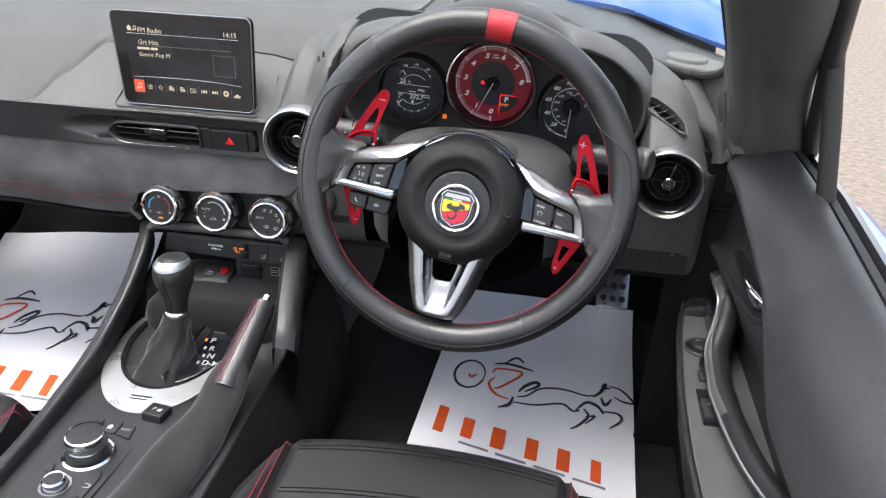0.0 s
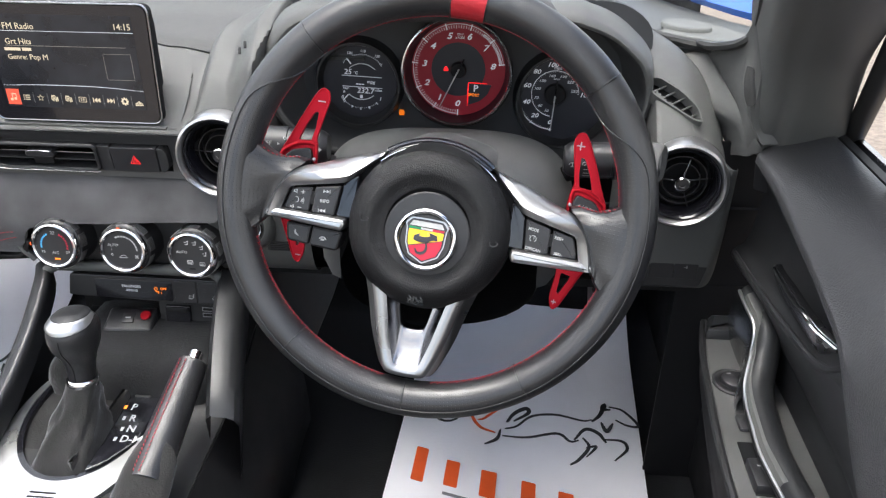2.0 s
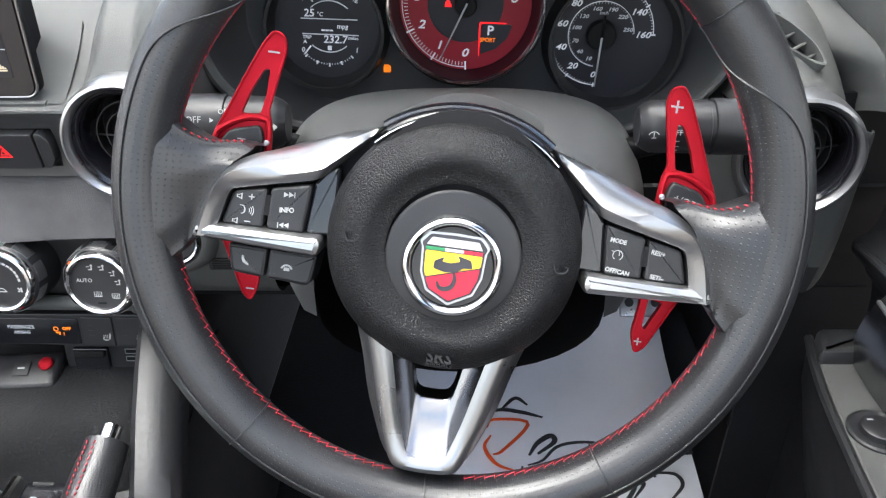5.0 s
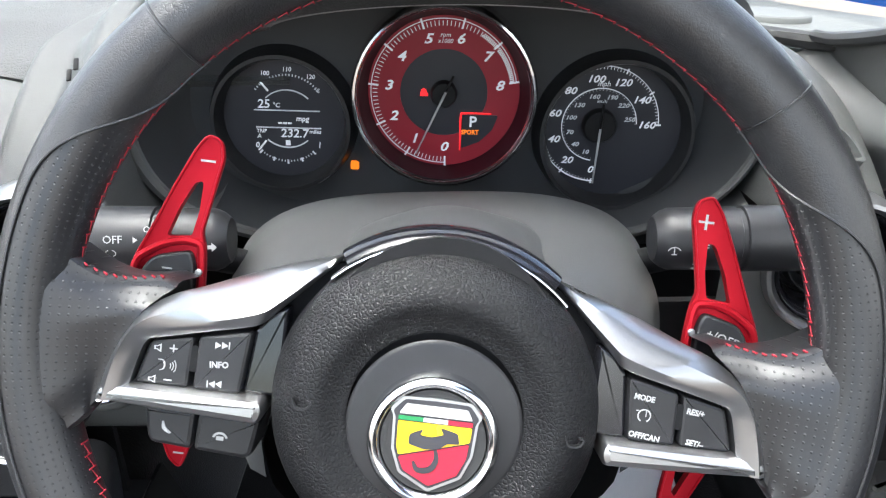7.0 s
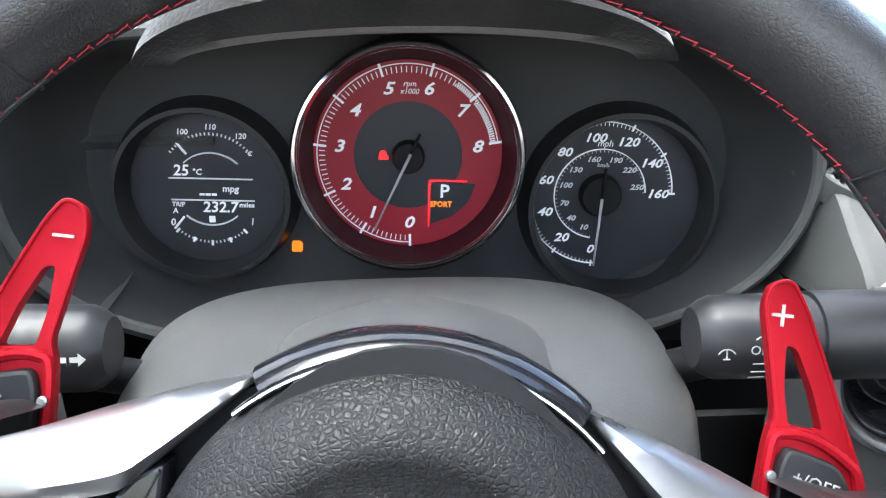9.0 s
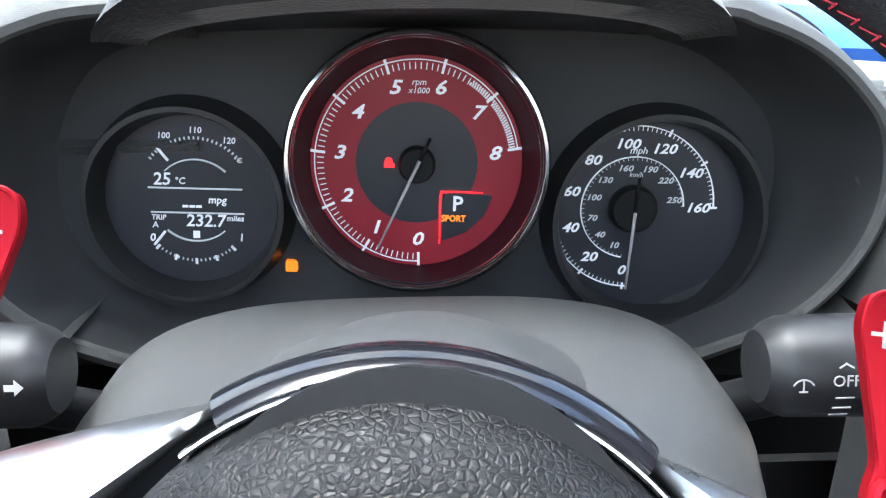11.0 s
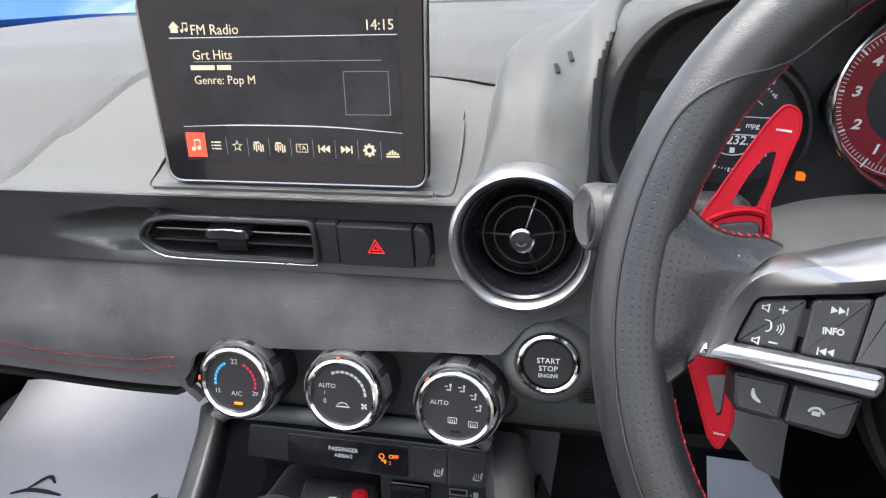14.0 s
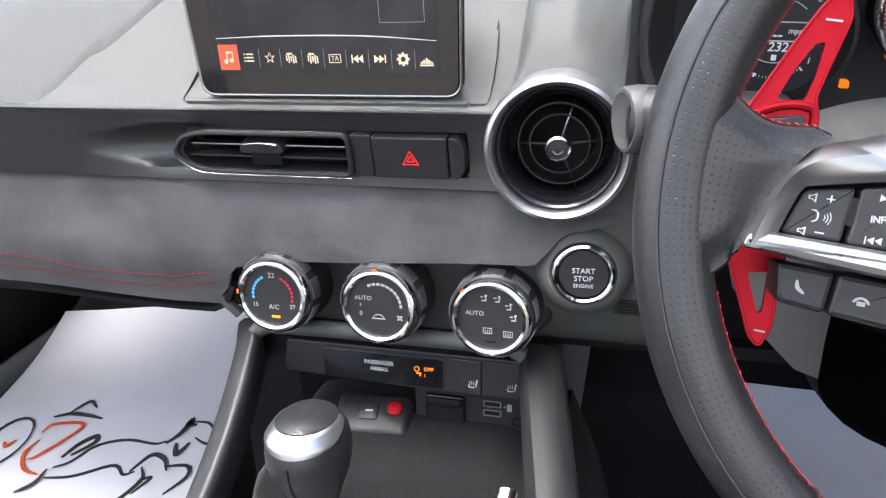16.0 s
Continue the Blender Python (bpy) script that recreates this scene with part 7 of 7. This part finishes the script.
ys = [0.130 - 1.06 * i / 90 for i in range(91)]
part("pad", loft([door_pad(y) for y in ys]), DOORPAD, door, "grained black upper door pad")
part("card", loft([door_card(y) for y in [0.16] + ys]), PLASTIC, door, "black moulded door card")
front = door_pad(0.130)
part("pad_front", loft([front, [p + V(0.002, 0.006, -0.003) for p in front], [p + V(0.006, 0.010, -0.03) for p in front]]), DOORPAD, door)
part("outer_skin", loft([catmull([V(0.398, y, 0.772), V(0.425, y, 0.764), V(0.452, y, 0.735), V(0.470, y, 0.66), V(0.475, y, 0.50), V(0.46, y, 0.28)], 24) for y in [0.03 - 1.17 * i / 20 for i in range(21)]]), BODYBLUE, door, "blue painted outer skin")
run = [0.13 - 1.06 * i / 24 for i in range(25)]
part("belt_seal", loft([[V(0.364, y, door_edges(y)[2] - 0.012), V(0.367, y, door_edges(y)[2] - 0.002), V(0.374, y, door_edges(y)[2] - 0.001), V(0.379, y, door_edges(y)[2] - 0.009), V(0.383, y, door_edges(y)[2] - 0.012)] for y in run]), RUBBER, door, "black rubber belt seal")
part("belt_strip", loft([[V(0.383, y, door_edges(y)[2] - 0.014), V(0.386, y, door_edges(y)[2] - 0.005), V(0.393, y, door_edges(y)[2] - 0.006), V(0.402, y, door_edges(y)[2] - 0.020)] for y in run]), SMOKE, door, "satin window strip")
hl = catmull([V(0.320, 0.064, 0.687), V(0.3105, 0.050, 0.691), V(0.304, -0.005, 0.699), V(0.2990, -0.052, 0.7085), V(0.303, -0.072, 0.706), V(0.3160, -0.084, 0.698)], 36)
part("inner_handle", loft([[p + V(0.014, 0, -0.004), p + V(0.002, 0, 0.002), p, p + V(0.001, 0.001, -0.008), p + V(0.006, 0.002, -0.019), p + V(0.016, 0.002, -0.022)] for p in hl]), SMOKE, door, "dark chrome inner door handle")
part("handle_edge", sweep([p + V(-0.0005, 0, 0.001) for p in hl], 0.0018, 8), CHROME, door, "bright handle edge")
ridge = catmull([V(0.3045, 0.150, 0.6535), V(0.3035, 0.03, 0.666), V(0.3040, -0.06, 0.679), V(0.3065, -0.095, 0.688), V(0.312, -0.112, 0.700)], 36)
part("handle_cup", sweep(ridge, 0.0035, 8), PLASTIC, door, "raised rim of the handle recess")
ar = rounded([(0.281, 0.118), (0.272, 0.056), (0.262, -0.061), (0.259, -0.153), (0.260, -0.214), (0.262, -0.42), (0.345, -0.42), (0.345, 0.125), (0.30, 0.125)], 0.010, 4)
part("switch_plate", plate(ar, 0.550, 0.568, 0.002), GREYTRIM, door, "satin grey window switch plate")
edge = catmull([V(0.287, 0.150, 0.566), V(0.278, 0.112, 0.566), V(0.2695, 0.056, 0.566), V(0.2595, -0.061, 0.566), V(0.2565, -0.153, 0.566), V(0.2575, -0.214, 0.566), V(0.2595, -0.42, 0.566)], 30)
part("armrest_edge", sweep(edge, 0.004, 8), PLASTIC, door)
part("armrest_body", loft([[p, p + V(0.003, 0, -0.04), p + V(0.025, 0, -0.13), V(0.335, p.y, 0.33)] for p in edge]), DARK, door)
part("front_shelf", plate(rounded([(0.279, 0.114), (0.290, 0.148), (0.345, 0.148), (0.345, 0.114)], 0.006), 0.560, 0.580, 0.006), PLASTIC, door)
mr = part("mirror_control", lathe([(0.0215, 0.5675), (0.0215, 0.5695), (0.0195, 0.5705), (0.0175, 0.5690), (0.0130, 0.5690), (0.0125, 0.5730), (0.0110, 0.5740), (0.0, 0.5742)], 40, m=Matrix.Translation((0.2935, 0.040, 0)), cap=False), BUTTON, door, "round mirror control")
part("mark", plate([(-0.005, 0), (-0.005, 0.0012), (-0.001, 0.0012), (-0.001, 0)], 0.5741, 0.5744, m=Matrix.Translation((0.2915, 0.046, 0))), WHITE, mr, smooth=False)
part("lock_switch", box(0.026, 0.022, 0.006, 0.294, -0.021, 0.5690, 0.003), BUTTON, door)
part("switch_well", box(0.044, 0.064, 0.004, 0.297, -0.077, 0.5668, 0.0015), DARK, door)
for dx in (-0.010, 0.0105):
    ws_ = part("window_switch", box(0.0185, 0.034, 0.012, 0.294 + dx, -0.090, 0.5715, 0.003), BUTTON, door)
    part("switch_mark", box(0.006, 0.0012, 0.0005, 0.294 + dx, -0.084, 0.5778), WHITE, ws_, smooth=False)
pull = catmull([V(0.299, 0.096, 0.640), V(0.2985, 0.070, 0.639), V(0.3000, 0.040, 0.634), V(0.2960, 0.022, 0.615), V(0.2865, -0.007, 0.596), V(0.2830, -0.055, 0.590), V(0.2830, -0.093, 0.588), V(0.292, -0.17, 0.588), V(0.305, -0.228, 0.591), V(0.327, -0.30, 0.60)], 56)
part("pull_handle", sweep([p + V(0.013, 0.002, -0.004) for p in pull], lambda u: 0.0115 + 0.002 * math.sin(math.pi * u), 16), PLASTIC, door, "black moulded pull handle")
part("pull_trim", sweep(pull, 0.0018, 8), SILVER, door, "thin silver trim line")
part("pull_cover", loft([[p + V(0.0003, 0, 0.0005), p + V(0.003, 0.001, 0.006), p + V(0.010, 0.003, 0.0085), p + V(0.018, 0.005, 0.007), p + V(0.024, 0.006, 0.0)] for p in pull[4:40]]), GREYTRIM, door, "satin grey handle cover")
part("pull_front", loft([[p, p + V(-0.002, 0.006, -0.014), p + V(-0.002, 0.012, -0.040), p + V(0.006, 0.014, -0.070)] for p in pull[:26]]), SMOKE, door, "satin dark handle front")

pil = tagged(new("windscreen_pillar"), "black trimmed windscreen pillar", "pillar", kind="structure")
left = catmull([V(0.291, 0.139, 0.776), V(0.287, 0.135, 0.794), V(0.285, 0.105, 0.840), V(0.268, 0.065, 0.886), V(0.247, 0.0, 0.932), V(0.213, -0.10, 1.000), V(0.155, -0.29, 1.135)], 26)
right = catmull([V(0.381, 0.139, 0.776), V(0.379, 0.135, 0.794), V(0.366, 0.105, 0.840), V(0.352, 0.065, 0.886), V(0.334, 0.0, 0.932), V(0.305, -0.10, 1.000), V(0.245, -0.29, 1.135)], 26)
sec = []
for a, b in zip(left, right):
    row = []
    for k in range(29):
        u = k / 28
        bulge = math.sin(math.pi * u) ** 0.6
        fold = 0.004 * math.exp(-((u - 0.22) / 0.06) ** 2)
        row.append(a.lerp(b, u) + V(0, -0.020 * bulge + fold, -0.010 * bulge))
    row += [b + V(0.006, 0.05, 0.03), (a + b) / 2 + V(0, 0.085, 0.055), a + V(-0.004, 0.05, 0.03)]
    sec.append(row)
part("trim", loft(sec, closed=True, caps=True), SOFT, pil, "black pillar trim")
foot = catmull([V(0.300, 0.118, 0.786), V(0.290, 0.120, 0.800), V(0.2825, 0.117, 0.818), V(0.280, 0.112, 0.845), V(0.276, 0.106, 0.875), V(0.266, 0.095, 0.908)], 40)
rows = []
for i, (p, q) in enumerate(zip(SEAM, foot)):
    m = p.lerp(q, 0.5) + V(0.002, 0.006, -0.003) * smoothstep(0, 20, i) + V(0.008, -0.018, 0.0) * smoothstep(22, 39, i)
    rows.append(catmull([p + V(0.0015, 0.002, -0.004), p + V(0.0008, 0, 0.0002), p.lerp(m, 0.4) + V(0.001, 0.003, 0), m, q, q + V(0.022, 0.000, 0.002), q + V(0.05, 0.004, 0.002)], 24))
part("flared_base", loft(rows), SOFT, pil, "flared pillar foot")
tw = (V(0.2800, 0.1150, 0.8240), V(0.2755, 0.1210, 0.8580))
part("screen_seal", sweep(catmull([V(0.266, 0.285, 0.842), V(0.2715, 0.258, 0.844), V(0.2800, 0.20, 0.859), V(0.2805, 0.145, 0.881), V(0.268, 0.095, 0.908), V(0.246, 0.025, 0.950), V(0.20, -0.11, 1.04)], 40), 0.005, 8), RUBBER, pil, "black windscreen seal")
part("speaker_grille", sheet(lambda u, v: tw[0].lerp(tw[1], v) + V(0.0046 * (2 * u - 1) * math.sin(math.pi * (0.06 + 0.88 * v)) ** 0.5, -0.0025 * math.sin(math.pi * u) * math.sin(math.pi * v) - 0.0015 * (2 * u - 1), 0), 10, 24, 0.002), material("speaker_mesh", (0.03, 0.03, 0.03), 0.5, 0, 0.9, 0.0021, "dots"), pil, "perforated oval speaker grille")
part("pillar_seal", sweep([V(0.388, 0.14, 0.79), V(0.342, 0.0, 0.93), V(0.262, -0.25, 1.13)], 0.010, 10), RUBBER, pil)
qs = thing("window_seal", pose(0, 0, 0), "upright black quarter window seal", "window seal", kind="structure")
part("post", sweep([V(0.366, -0.014, 0.785), V(0.357, 0.000, 0.86), V(0.341, 0.022, 0.97), V(0.326, 0.04, 1.05)], 0.0095, 10), RUBBER, qs)

# ---- windscreen, bonnet and outside ----
def bonnet_y(x):
    return float(np.interp(abs(x + 0.38), (0, 0.40, 0.567, 0.646, 0.70, 0.80), (0.86, 0.80, 0.703, 0.502, 0.386, 0.25)))


ws = tagged(new("window_1"), "clear windscreen with black lower border", "windscreen", kind="structure")
def screen_pt(u, v):
    x = -1.12 + 1.48 * u
    y = rear_y(x)
    return (x * (1 - 0.10 * v) - 0.038 * v, y + (-0.30 - 0.05 * ((x + 0.38) / 0.74) ** 2 * 0 - y) * v, rear_z(x) + 0.33 * v)
g = part("pane", sheet(screen_pt, 24, 16, 0.004), GLASS, ws, "clear glass")
g.visible_shadow = False
ck = thing("scuttle_panel", pose(0, 0, 0), "black windscreen base panel", "trim", kind="structure")
part("panel", sheet(lambda u, v: (lambda x: (x, rear_y(x) + 0.006 + (bonnet_y(x) + 0.03 - rear_y(x)) * v, rear_z(x) - 0.010 + 0.012 * v + 0.004 * math.sin(math.pi * v)))(-1.12 + 1.52 * u), 60, 10, 0.01), material("scuttle_plastic", (0.075, 0.078, 0.074), 0.45), ck)
part("base_seal", sweep([V(x, rear_y(x), rear_z(x) - 0.002) for x in [-1.08 + 1.44 * k / 60 for k in range(61)]], 0.007, 8), RUBBER, ck, "black windscreen base seal")
# flat grey oval standing slightly proud of the scuttle
part("raised_oval", plate(oval(0.034, 0.024, 32), -0.003, 0.003, 0.003, m=Matrix.Translation((0.268, 0.372, 0.8425)) @ Matrix.Rotation(radians(-55), 4, "Z")), material("grey_oval", (0.14, 0.142, 0.132), 0.6), ck)
part("corner_cover", plate(rounded([(0.232, 0.345), (0.262, 0.425), (0.285, 0.440), (0.33, 0.345), (0.35, 0.285), (0.30, 0.30)], 0.012, 3), 0.826, 0.8405, 0.003), bpy.data.materials["grey_oval"], ck, "grey scuttle corner cover")
bn = thing("bonnet", pose(0, 0, 0), "glossy blue car bonnet reflecting the sky", "bonnet")
part("panel", sheet(lambda u, v: (lambda x: (x, bonnet_y(x) + 0.95 * v, 0.861 + 0.05 * math.sin(math.pi * min(1, 2.2 * v)) * math.exp(-((x - 0.27) / 0.14) ** 2) + 0.05 * math.sin(math.pi * min(1, 2.2 * v)) * math.exp(-((x + 1.03) / 0.14) ** 2) + 0.02 * v - 0.14 * v * v - 0.02 * max(0, (abs(x + 0.38) - 0.70) / 0.1) ** 2))(-1.12 + 1.47 * u), 50, 30, 0.01), BODYBLUE, bn)
gd = tagged(new("ground", bpy.data.meshes.new("ground")), "sunlit gravelly tarmac beside the car", "ground", kind="structure")
bm = bmesh.new()
bmesh.ops.create_grid(bm, x_segments=8, y_segments=8, size=400)
bm.to_mesh(gd.data), bm.free()
gd.data.materials.append(GROUND)
